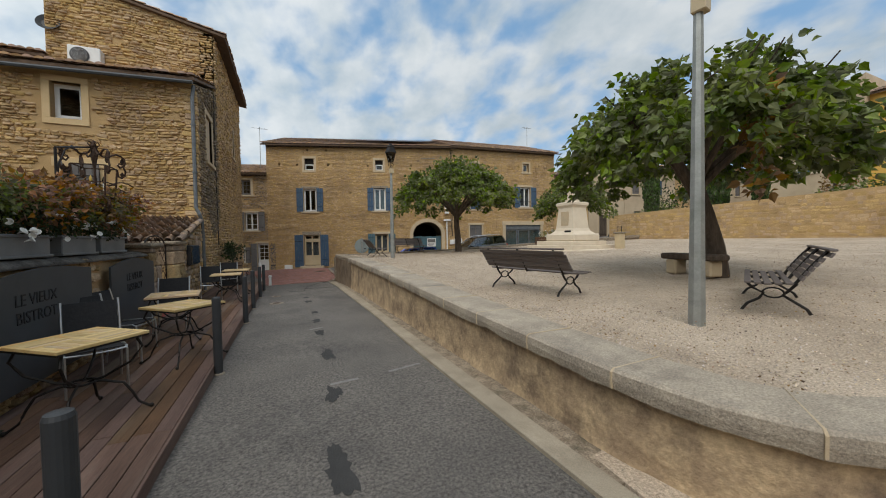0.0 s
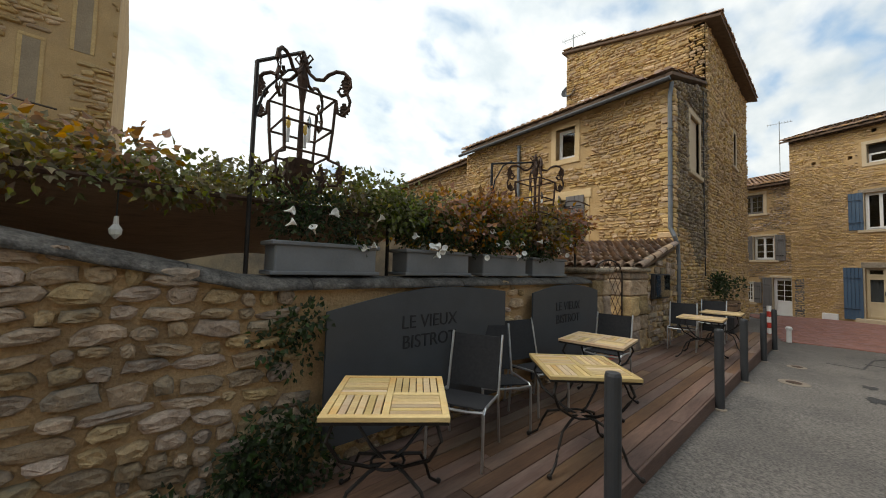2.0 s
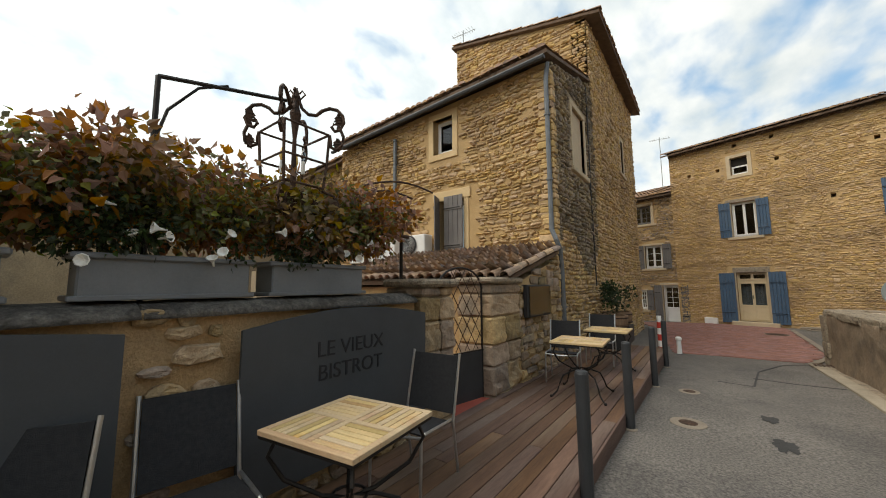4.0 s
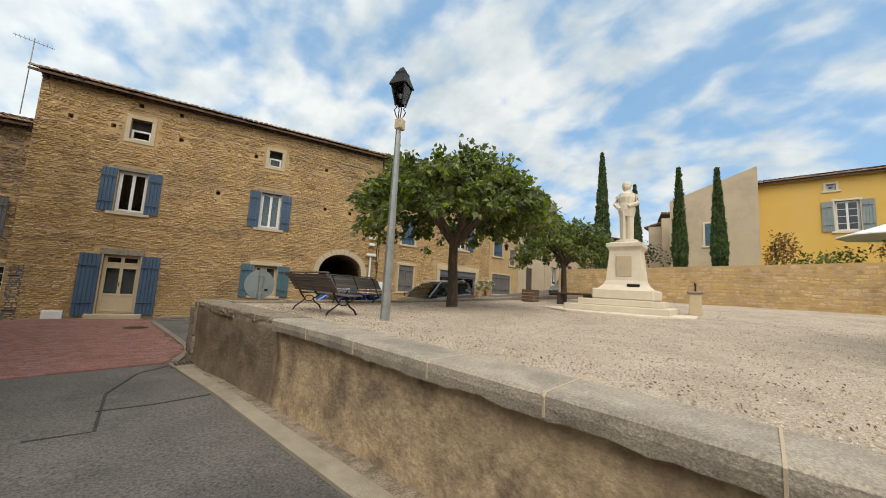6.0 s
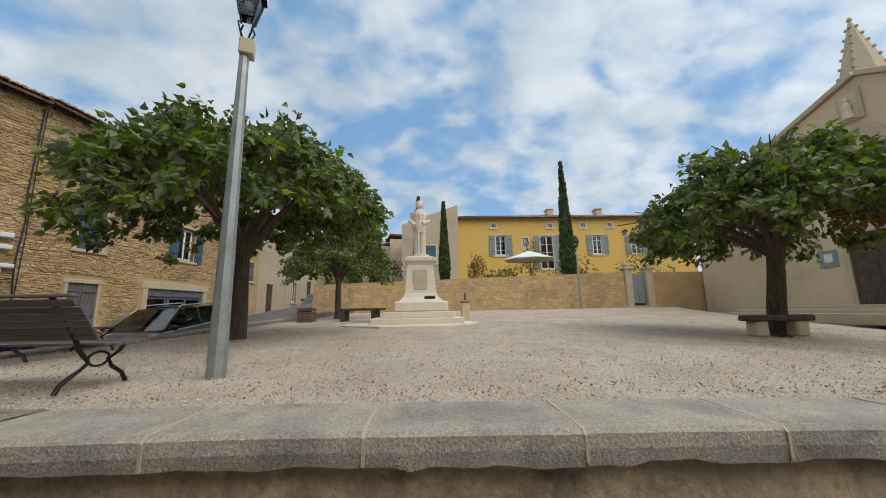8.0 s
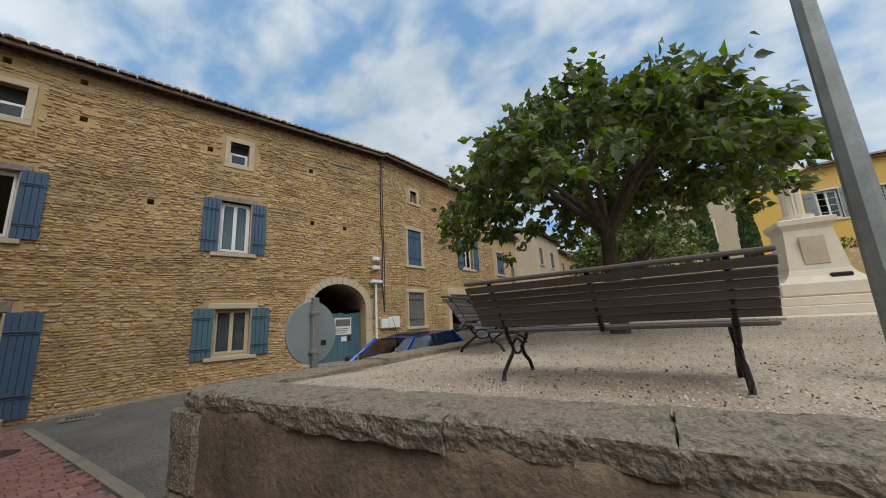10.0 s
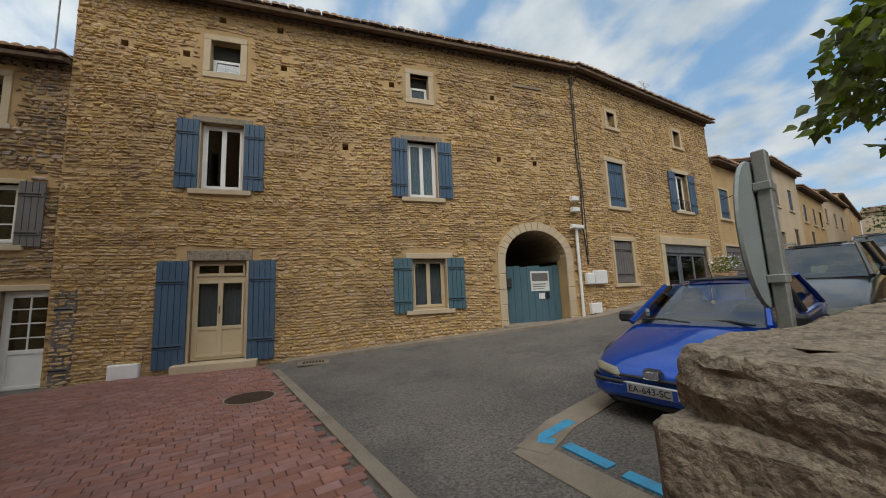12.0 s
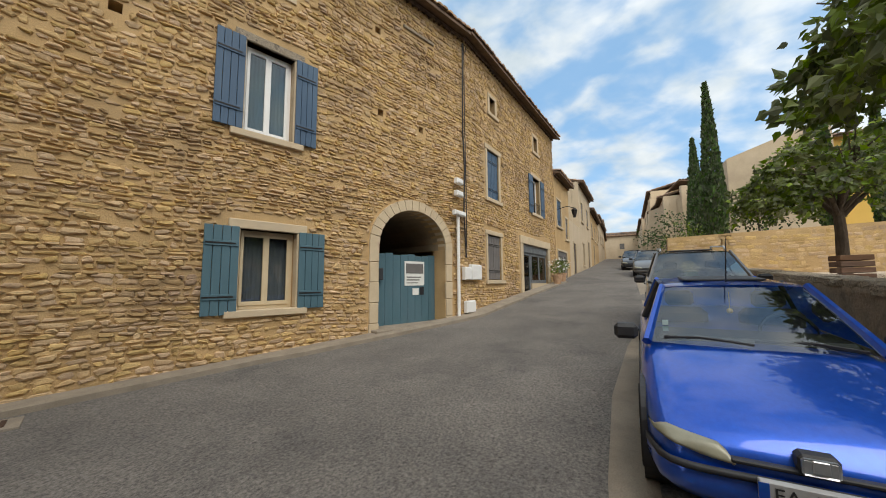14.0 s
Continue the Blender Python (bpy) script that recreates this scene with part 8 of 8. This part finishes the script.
        so = ob.modifiers.new("depth", 'SOLIDIFY'); so.thickness = .03; so.offset = -1
        return ob
    nose("bumper", -.765, .765, lambda s_: .24, lambda s_: .425, .05, paint, "painted front bumper", 24)
    nose("bumper_strip", -.77, .77, lambda s_: .405, lambda s_: .452, .065, PLASTIC, "black rubbing strip", 24, 2)
    part("grille", box(-.015, -.36 * kw, .475 * kz, .06, .36 * kw, .50 * kz, .006), PLASTIC, t_)
    part("air_intake", box(-.03, -.45 * kw, .20 * kz, .06, .45 * kw, .255 * kz, .01), PLASTIC, t_)
    for sy in (1, -1):
        nose("headlight", sy * .34, sy * .765, lambda s_: .468 + .075 * s_ ** 1.6, lambda s_: .475 + .07 * min(1, 6 * s_) ** .6 + .055 * s_ - .075 * max(0, s_ - .8) * 4, .016, LAMP_LENS, "clouded yellowed headlight", 12)
        part("mirror", box(b0 + .12, sy * (wb + .06), zbt - .02, b0 + .24, sy * (wb + .24), zbt + .11, .03), PLASTIC, t_)
        part("side_moulding", box(.75 * kx, sy * .795 * kw, .47 * kz, 3.3 * kx, sy * .815 * kw, .53 * kz, .006), PLASTIC, t_)
        part("tail_light", box(L - .09 * kx, sy * .60 * kw, .62 * kz, L - .0 * kx, sy * .72 * kw, .88 * kz, .02), RED_LENS, t_)
        part("door_handle", box(2.05 * kx, sy * .795 * kw, .80 * kz, 2.25 * kx, sy * .82 * kw, .83 * kz, .006), PLASTIC, t_)
    for x in (.66 * kx, 3.02 * kx):
        for sy in (1, -1):
            R_ = .285 * (kz if suv else 1)
            mm = Matrix.Translation((x, sy * (.715 * kw), R_)) @ Matrix.Rotation(radians(90), 4, 'X')
            wh = thing("wheel"); wh.parent = t_
            bm = bmesh.new(); lathe(bm, [(R_ * .62, -.085), (R_ * .93, -.09), (R_, -.06), (R_, .06), (R_ * .93, .09), (R_ * .62, .085)], 28, mm); part("tyre", bm, RUBBER, wh)
            bm = bmesh.new(); lathe(bm, [(R_ * .05, -.1), (R_ * .25, -.088), (R_ * .55, -.075), (R_ * .64, -.092), (R_ * .64, .092), (R_ * .55, .075), (R_ * .25, .088), (R_ * .05, .1)], 24, mm); part("rim", bm, GALV, wh)
            # Black disc paints the shaded wheel well; the body has no cut-out.
            bm = bmesh.new(); lathe(bm, [(R_ + .055, -.078), (R_ + .055, .078)], 28, mm); part("wheel_arch", bm, PLASTIC, t_)
    if front:
        for y0, y1 in ((-.62, -.02), (.0, .6)):
            bm = bmesh.new(); tube(bm, [(b0 - .03, y0 * kw, zbt + .02), (b0 + .02, (y0 + y1) / 2, zbt + .045), (b0 + .03, y1 * kw, zbt + .035)], .012, 5); part("wiper", bm, PLASTIC, t_)
        part("badge", box(-.03, -.075, .485 * kz, .06, .075, .595 * kz, .018), PLASTIC, t_)
        part("badge_rim", box(-.034, -.066, .497 * kz, -.028, .066, .583 * kz, .01), ALU, t_)
        part("badge_emblem", box(-.044, -.03, .515 * kz, -.036, .03, .58 * kz, .004), ALU, t_)
        pl = part("number_plate", box(-.10, -.235, .345 * kz, -.06, .235, .455 * kz, .004), PLATE, t_)
        for y in (-.22, .22):
            part("plate_band", box(-.103, y - .02, .35 * kz, -.1, y + .02, .45 * kz), CAR_BLUE, pl)
        if plate:
            cu = bpy.data.curves.new("letters", 'FONT'); cu.body, cu.size, cu.extrude, cu.align_x = plate, .083, .001, 'CENTER'
            lt_ = new("plate_lettering", cu); lt_.parent = pl; lt_.matrix_basis = pose(-.1025, 0, .368 * kz, 90, 0, -90); cu.materials.append(INK)
        bm = bmesh.new(); tube(bm, [(r0 + .1, 0, zr + .03), (r0 - .02, 0, zr + .42)], .006, 5, .003); part("aerial", bm, PLASTIC, t_)
        for z_ in (.0, .05):
            part("sticker", box(b0 + .14, .555 * kw, zbt + .06 + z_, b0 + .145, .60 * kw, zbt + .10 + z_), BLIND, t_)
        bm = bmesh.new(); cyl(bm, (r0 + .02, 0, zr - .22), (r0 + .02, 0, zr - .05), .003, seg=4); bmesh.ops.create_uvsphere(bm, u_segments=6, v_segments=5, radius=.025, matrix=Matrix.Translation((r0 + .02, 0, zr - .22))); part("air_freshener", bm, IVORY, t_)
    if suv:
        for sy in (1, -1):
            bm = bmesh.new(); tube(bm, [(r0 + .1, sy * wr * .9, zr + .04), (r0 + .2, sy * wr * .9, zr + .09), (r1 - .2, sy * wr * .9, zr + .09), (r1 - .1, sy * wr * .9, zr + .04)], .018, 6); part("roof_rail", bm, ALU, t_)
    return t_


def parked(x, y, turn=0.0, L=3.7):
    za, zb_ = street_z(x), street_z(x + L)
    return pose(x, y, za + .01, 0, -math.degrees(math.atan2(zb_ - za, L)), turn)


car(parked(4.70, 18.95, -1.5), 3.45, 1.42, 1.2, CAR_BLUE, "metallic blue small hatchback parked along the wall", plate="EA-643-SC")
car(parked(8.6, 18.66, -2), 3.8, 1.58, 1.5, CAR_GREY, "grey estate car with roof rails parked uphill", front=False, suv=True)
car(parked(22.5, 18.7, -2), 3.7, 1.5, 1.25, CAR_GREY, "grey hatchback parked farther up the street", front=False)
car(parked(28.5, 19.3, -2), 3.7, 1.5, 1.25, CAR_BLACK, "black car parked far up the street", front=False)

# ---- road sign seen from behind ----
t_ = thing("road_sign", pose(3.42, 17.78, street_z(3.3), 0, 0, 2), "round road sign on a steel post seen from behind", "road sign")
bm = bmesh.new(); lathe(bm, [(.355, -.006), (.36, 0), (.355, .012), (.33, .012)], 32, Matrix.Translation((0, 0, 1.62)) @ Matrix.Rotation(radians(90), 4, 'X')); part("disc", bm, SIGN_GREY, t_)
part("post", box(-.04, -.075, -.1, .04, -.02, 2.02, .006), GALV, t_)
part("plate", box(-.27, -.01, .92, .27, .004, 1.1, .02), SIGN_GREY, t_)
for z_ in (1.4, 1.84, 1.0):
    part("clamp", box(-.06, -.08, z_ - .02, .06, -.012, z_ + .02, .004), GALV, t_)
part("label", box(.12, -.018, 1.46, .2, -.013, 1.52), INK, t_)

# ---- marks and covers on the road ----
def disc_on_ground(name, x, y, r0, mat, label, ring=None, lift=.008, category="manhole", sq=1.0):
    t2 = thing(name, pose(x, y, ground_z(x, y) + lift), label, category, kind="structure")
    bm = bmesh.new(); lathe(bm, [(r0, -.02), (r0, .004), (r0 * .93, .006)], 24, Matrix.Diagonal((1, sq, 1, 1))); part("cover", bm, mat, t2)
    if ring:
        bm = bmesh.new(); lathe(bm, [(r0 * 1.03, .002), (r0 * ring, .001), (r0 * ring, -.02), (r0 * 1.03, -.02)], 24, Matrix.Diagonal((1, sq, 1, 1))); part("collar", bm, CONCRETE, t2)


disc_on_ground("manhole_1", 1.9, 23.45, .33, RUST, "round cast-iron manhole cover in the red paving", 1.08, lift=.03)
disc_on_ground("manhole_2", -.38, 12.72, .085, RUST, "small iron valve cover in a pale concrete collar", 1.7)
disc_on_ground("manhole_3", -.33, 10.97, .10, RUST, "iron valve cover in a broken pale concrete collar", 1.9)
for k, (x, y, w_, h_) in enumerate(((.52, 5.45, .11, .26), (.50, 6.9, .1, .2), (.53, 8.0, .1, .18), (.5, 10.79, .1, .24), (.5, 11.77, .09, .2), (.42, 4.0, .1, .24), (.30, 2.6, .11, .30), (.55, 9.0, .09, .15))):
    v = []
    for a in range(40):
        an = a / 40 * 6.283
        rr = (.78 + .16 * abs(math.sin(2 * an)) + .55 * noise.noise(Vector((1.6 * math.cos(an), 1.6 * math.sin(an), k * 3.1))) + .3 * noise.noise(Vector((6 * math.cos(an), 6 * math.sin(an), k * 3.1))))
        px_, py_ = x + w_ * rr * math.cos(an), y + h_ * rr * math.sin(an)
        v.append((px_, py_, ground_z(px_, py_) + .005))
    tagged(pymesh("tar_patch", v, [tuple(range(40))], PATCH), "dark tar patch on the asphalt", "patch", kind="structure")


def strip(name, pts, w_, mat, label, lift=.006):
    out = []
    P_ = [Vector((*p, 0)) for p in pts]
    for i, p in enumerate(P_):
        d_ = (P_[min(i + 1, len(P_) - 1)] - P_[max(i - 1, 0)]).normalized()
        n_ = Vector((-d_.y, d_.x, 0)) * w_ / 2
        out.append(((p + n_).xy[:], (p - n_).xy[:]))
    return drape(name, out, lift, mat, label, "road mark")


strip("tar_seam", [(.0, 13.9), (.5, 13.8), (.7, 15.5), (1.2, 16.8), (1.7, 17.2)], .035, PATCH, "dark tar seam across the asphalt")
strip("tar_seam", [(.55, 14.6), (1.1, 14.5), (1.75, 14.55)], .03, PATCH, "short dark tar seam")
strip("white_mark", [(.42, 4.25), (.75, 4.3)], .05, WHITE_ROAD, "worn white mark on the asphalt")
strip("white_mark", [(1.15, 4.35), (1.6, 4.45)], .045, WHITE_ROAD, "worn white mark on the asphalt")
strip("white_mark", [(.35, 7.2), (.6, 7.3)], .04, WHITE_ROAD, "worn white mark on the asphalt")
strip("blue_mark", [(4.32, 19.62), (3.88, 19.60), (3.80, 19.56), (3.86, 19.46)], .11, SKY_PAINT, "worn blue parking bay mark", .016)
strip("blue_mark", [(3.88, 19.36), (3.82, 18.92)], .11, SKY_PAINT, "worn blue parking bay mark", .016)
strip("blue_mark", [(3.80, 18.80), (3.78, 18.50)], .11, SKY_PAINT, "worn blue parking bay mark", .016)
strip("kerb_bay", [(3.6, 19.5), (4.2, 19.66), (5.0, 19.72), (6.6, 19.75), (9.0, 19.6), (12, 19.2), (18, 19.2), (30, 19.4)], .3, CONCRETE, "pale flush concrete edge of the parking bay", .012)
strip("kerb_bay_end", [(3.62, 19.6), (3.55, 18.9), (3.5, 18.1)], .3, CONCRETE, "pale flush concrete edge of the parking bay", .009)
strip("paving_edge", [(1.85, 17.5), (2.3, 18.6), (2.44, 19.4), (2.50, 21.5), (2.58, 25.4)], .14, CONCRETE, "concrete edging beside the red paving", .035)
t2 = thing("drain_grate", FA @ pose(5.0, -.75, base_a(5.0) + .03), "rusty square drain grate in the gutter", "drain")
part("frame", box(-.32, -.2, -.02, .32, .2, .012, .004), CONCRETE, t2)
for k in range(7):
    part("bar", box(-.22 + k * .065, -.12, .012, -.18 + k * .065, .12, .022), RUST, t2)
t2 = thing("drain_grate", pose(1.95, 17.1, ground_z(1.95, 17.1) + .03), "iron drain grate at the end of the gutter", "drain")
part("frame", box(-.24, -.18, -.02, .24, .18, .012, .004), CONCRETE, t2)
for k in range(6):
    part("bar", box(-.18 + k * .065, -.12, .012, -.14 + k * .065, .12, .022), RUST, t2)

# ---- houses farther up the street ----
def row_house(name, x, y, ang, width, z0, h, mat, label, wins=(), depth=6, side=1, gable=0.0, roof=True):
    m = pose(x, y, 0, 0, 0, ang)
    wall_panel("wall_" + name, m, width, z0 - 1, z0 + h, [w_[:4] for w_ in wins], mat, label=label, ztop2=z0 + h + gable)
    ob = part("wall_rear_" + name, box(0, depth, z0 - 1, width, depth + .3, z0 + h + 1), mat); ob.matrix_basis = m; tagged(ob, "plain rear wall", "wall", kind="structure")
    for a in (0.0, width - .3):
        ob = part("wall_side_" + name, box(a, .46, z0 - 1, a + .3, depth, z0 + h), mat); ob.matrix_basis = m; tagged(ob, "plain side wall", "wall", kind="structure")
    for w_ in wins:
        w2 = thing("window_" + name, m, "window of a house up the street", "window", kind="structure")
        surround(w2, *w_[:4], .1, DRESSED)
        if w_[4]:
            shutter(w2, w_[0] + .01, w_[1] - .01, w_[2], w_[3], w_[4], y=.04)
        else:
            casement(w2, *w_[:4], WHITE_P, .15, curtain=CURTAIN)
    if roof:
        tile_roof("roof_" + name, m @ Matrix.Translation((0, 0, z0 + h + .05)), width, depth, 1.5, label="canal-tile roof of a house up the street", over=.4, pitch=.25, row=.5)
        genoise("cornice_" + name, m, width, z0 + h - .2)
    return m


row_house("up_one", 20.35, 22.80, -3, 3.6, 1.3, 5.5, MORTAR, "ochre stone house with a blue shutter", [(.5, 1.5, 4.1, 5.5, BLUE), (.4, 2.6, 1.4, 2.8, GREY_SH), (2.5, 3.1, 3.6, 4.8, GREY_SH)])
row_house("up_two", 24.0, 22.62, -2, 4.2, 1.7, 3.2, BEIGE, "low rendered wall with a door", [(1.2, 2.1, 1.5, 3.6, BARK)], roof=False)
row_house("up_three", 28.3, 22.5, -1, 7, 2.0, 6.3, BEIGE, "tall beige rendered house", [(1.0, 1.9, 5.6, 7.0, GREY_SH), (4.2, 5.1, 5.6, 7.0, BLUE), (1.2, 2.1, 2.4, 4.0, None), (4.5, 5.5, 2.2, 4.4, BARK)])
row_house("up_four", 35.4, 22.4, 0, 9, 2.6, 5.0, MORTAR, "stone house up the street", [(1.0, 1.9, 5.2, 6.5, BLUE), (4.2, 5.1, 5.2, 6.5, GREY_SH), (6.8, 7.7, 5.2, 6.5, None), (2.5, 3.5, 2.6, 4.6, BARK)])
row_house("up_five", 44.5, 22.5, 0, 14, 3.4, 5.2, BEIGE, "row of beige houses up the street", [(1.5, 2.4, 6, 7.2, GREY_SH), (6, 7, 6, 7.2, BLUE), (10, 11, 6, 7.2, None)])
row_house("up_six", 59, 22.8, 2, 30, 4.8, 5.5, MORTAR, "far stone houses at the top of the street", [(3, 4, 8, 9.2, BLUE), (10, 11, 8, 9.2, GREY_SH)])
row_house("top_end", 92, 24, -90, 14, 6.6, 5, BEIGE, "pale house closing the top of the street", [(3, 4, 8.5, 9.8, GREY_SH), (7, 8, 8.5, 9.8, BLUE)])
# right side
wall_panel("wall_garden_street", pose(42, 16.15, 0, 0, 0, 180), 20.9, 1, 3.4, [], MORTAR, label="pale stone garden wall along the street", ztop2=3.15)
row_house("right_one", 47, 16.6, 180, 9, 3.0, 5.6, BEIGE, "beige house with blue shutters above the garden wall", [(1.5, 2.4, 6.2, 7.6, BLUE), (5.5, 6.4, 6.2, 7.6, BLUE)])
row_house("right_two", 66, 16.9, 180, 18, 4.4, 7.0, CHURCH, "tall pale house on the uphill side", [(4, 5, 9, 10.4, GREY_SH), (9, 10, 9, 10.4, None), (14, 15, 9, 10.4, BLUE)])
row_house("right_gable", 46.0, 9.5, 110, 8.5, 2.8, 5.4, BEIGE, "pale rendered house behind the cypresses", [(2, 3, 6, 7.4, BLUE)], gable=1.2)
row_house("right_three", 92, 17.2, 180, 24, 6.4, 5.0, BEIGE, "far houses at the top of the street", [(4, 5, 9, 10.2, BLUE)])
t_ = thing("wall_lamp", pose(21.2, 22.7, 4.7), "black wall lantern on an iron arm", "lamp")
bm = bmesh.new(); tube(bm, [(0, .1, .3), (0, -.4, .42), (0, -.75, .3)], .018, 6); part("arm", bm, IRON, t_)
bm = bmesh.new(); lathe(bm, [(.07, -.3), (.15, .05), (.17, .07), (.05, .2)], 6, Matrix.Translation((0, -.75, .1))); part("lantern", bm, IRON, t_)
for x, y in ((19.0, 22.55), (20.0, 22.5)):
    t_ = thing("flower_pot", pose(x, y, ground_z(x, y) + .05), "terracotta pot with a white flowering plant", "plant pot", "pots by the shop")
    bm = bmesh.new(); lathe(bm, [(.15, 0), (.22, .35), (.24, .36), (.24, .42), (.2, .42)], 14); part("pot", bm, TILE, t_)
    rr = random.Random(int(x * 3)); leaf_cloud("foliage", blob_points(240, (0, 0, .75), (.35, .35, .35), rr, .3), .08, LEAF, t_, 5, lobes=False)
    leaf_cloud("blossom", blob_points(60, (0, 0, .85), (.38, .38, .3), rr, .8), .07, PETAL, t_, 6, lobes=False)
t_ = thing("wooden_box", pose(12.9, 15.5, 1.2), "small brown slatted wooden box by the wall", "box")
for k in range(4):
    part("slat", box(-.25, -.25, .02 + k * .13, .25, .25, .13 + k * .13, .006), DECK, t_)

# ---- single stones, nearest stretches first, the rest joined ----
def lay_stones(lst, wall_name, m, single, joined, pick, limit=300):
    wall = bpy.data.objects[wall_name]
    near = [q for q in lst if pick(q[2], q[3])][:limit]
    ids = {id(q) for q in near}
    for q in near:
        pymesh("stone", q[0], q[1], single, wall)
    join_stones("rubble", [q for q in lst if id(q) not in ids], joined, wall, "courses of small rough ochre stones")


lay_stones(A_ST, "wall_long_house", FA, STONE_O, STONE, lambda s, z: 6.2 < s - O + 0 < 8.6 and z < 2.6)
lay_stones(B_ST, "wall_long_house_east", FB, STONE_O, STONE, lambda s, z: s < 1.6 and z < 2.4, 150)
lay_stones(C_ST, "wall_small_house", FC, STONE_NEAR, STONE_NEAR_J, lambda s, z: s > C_LEN - 2.4 and z < 2.4, 150)
lay_stones(H_ST, "wall_house_south", HS, STONE_O, STONE, lambda s, z: s > 4.6 and z < 3.6, 300)
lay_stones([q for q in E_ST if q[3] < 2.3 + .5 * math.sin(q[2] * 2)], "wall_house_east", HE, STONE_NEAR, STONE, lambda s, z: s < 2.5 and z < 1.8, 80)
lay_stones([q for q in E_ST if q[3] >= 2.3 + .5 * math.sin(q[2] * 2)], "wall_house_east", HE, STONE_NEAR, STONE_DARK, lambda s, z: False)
lay_stones(T_ST, "wall_tower_east", HE, STONE_NEAR, STONE, lambda s, z: False)
lay_stones(TS_ST, "wall_tower_south", HT, STONE_NEAR, STONE, lambda s, z: False)
lay_stones(W_ST, "wall_wing", HT, STONE_NEAR, STONE, lambda s, z: False)
lay_stones(LN_ST, "wall_leanto", LM, STONE_NEAR, STONE_NEAR_J, lambda s, z: True)
for q in WL_ST:
    q[0][:] = [tuple(WL @ Vector(p)) for p in q[0]]
lay_stones(WL_ST, "wall_terrace", WL, STONE_NEAR, STONE_NEAR_J, lambda s, z: 6.6 < s < 10.4, 300)
lay_stones(G_ST, "wall_garden", GW, STONE_O, STONE, lambda s, z: False)
lay_stones([([tuple(pose(-10.5, -4.6, 0, 0, 0, 90) @ Vector(p)) for p in q[0]], *q[1:]) for q in K_ST], "wall_behind", None, STONE_O, STONE, lambda s, z: False)

# red pavers of the crossing, the nearest one by one
pv = thing("paving", None, "red concrete block paving at the street corner", "paving", kind="structure")
pm = bpy.data.meshes.new("paver")
bm = box(-.097, -.054, -.03, .097, .054, .0, .006); bm.to_mesh(pm); bm.free(); pm.materials.append(PAVER)
jv, jf, count = [], [], 0
row_i = 0
y = 17.55
rp = random.Random(61)
while y < 27.2:
    right = interp(y, [17.5, 18.6, 19.4, 21.5, 25.4, 27], [1.75, 2.2, 2.36, 2.42, 2.5, 2.5])
    left = interp(y, [17.5, 20, 24, 28], [-.75, -1.2, -1.7, -3.5])
    x = left - rp.uniform(0, .1) + (.1 if row_i % 2 else 0)
    while x < right - .03:
        loc = FA.inverted() @ Vector((x, y, 0))
        if loc.y < -.12:
            z = ground_z(x, y) + .026 + rp.uniform(-.002, .002)
            if count < 300 and 19.0 < y < 23.5 and x > .2:
                ob = new("paver", pm); ob.parent = pv; ob.matrix_basis = pose(x, y, z, 0, 0, rp.uniform(-1, 1)); count += 1
            else:
                b = len(jv)
                for dz, k_ in ((-.03, 1), (-.006, 1), (0, .94)):
                    jv += [(x + sx * .097 * k_, y + sy * .054 * k_, z + dz) for sx, sy in ((-1, -1), (1, -1), (1, 1), (-1, 1))]
                for r0 in (0, 4):
                    jf += [(b + r0 + k, b + r0 + (k + 1) % 4, b + r0 + 4 + (k + 1) % 4, b + r0 + 4 + k) for k in range(4)]
                jf.append((b + 8, b + 9, b + 10, b + 11))
        x += .2
    y += .114
    row_i += 1
tagged(pymesh("pavers", jv, jf, PAVER_J, pv), kind="stuff")
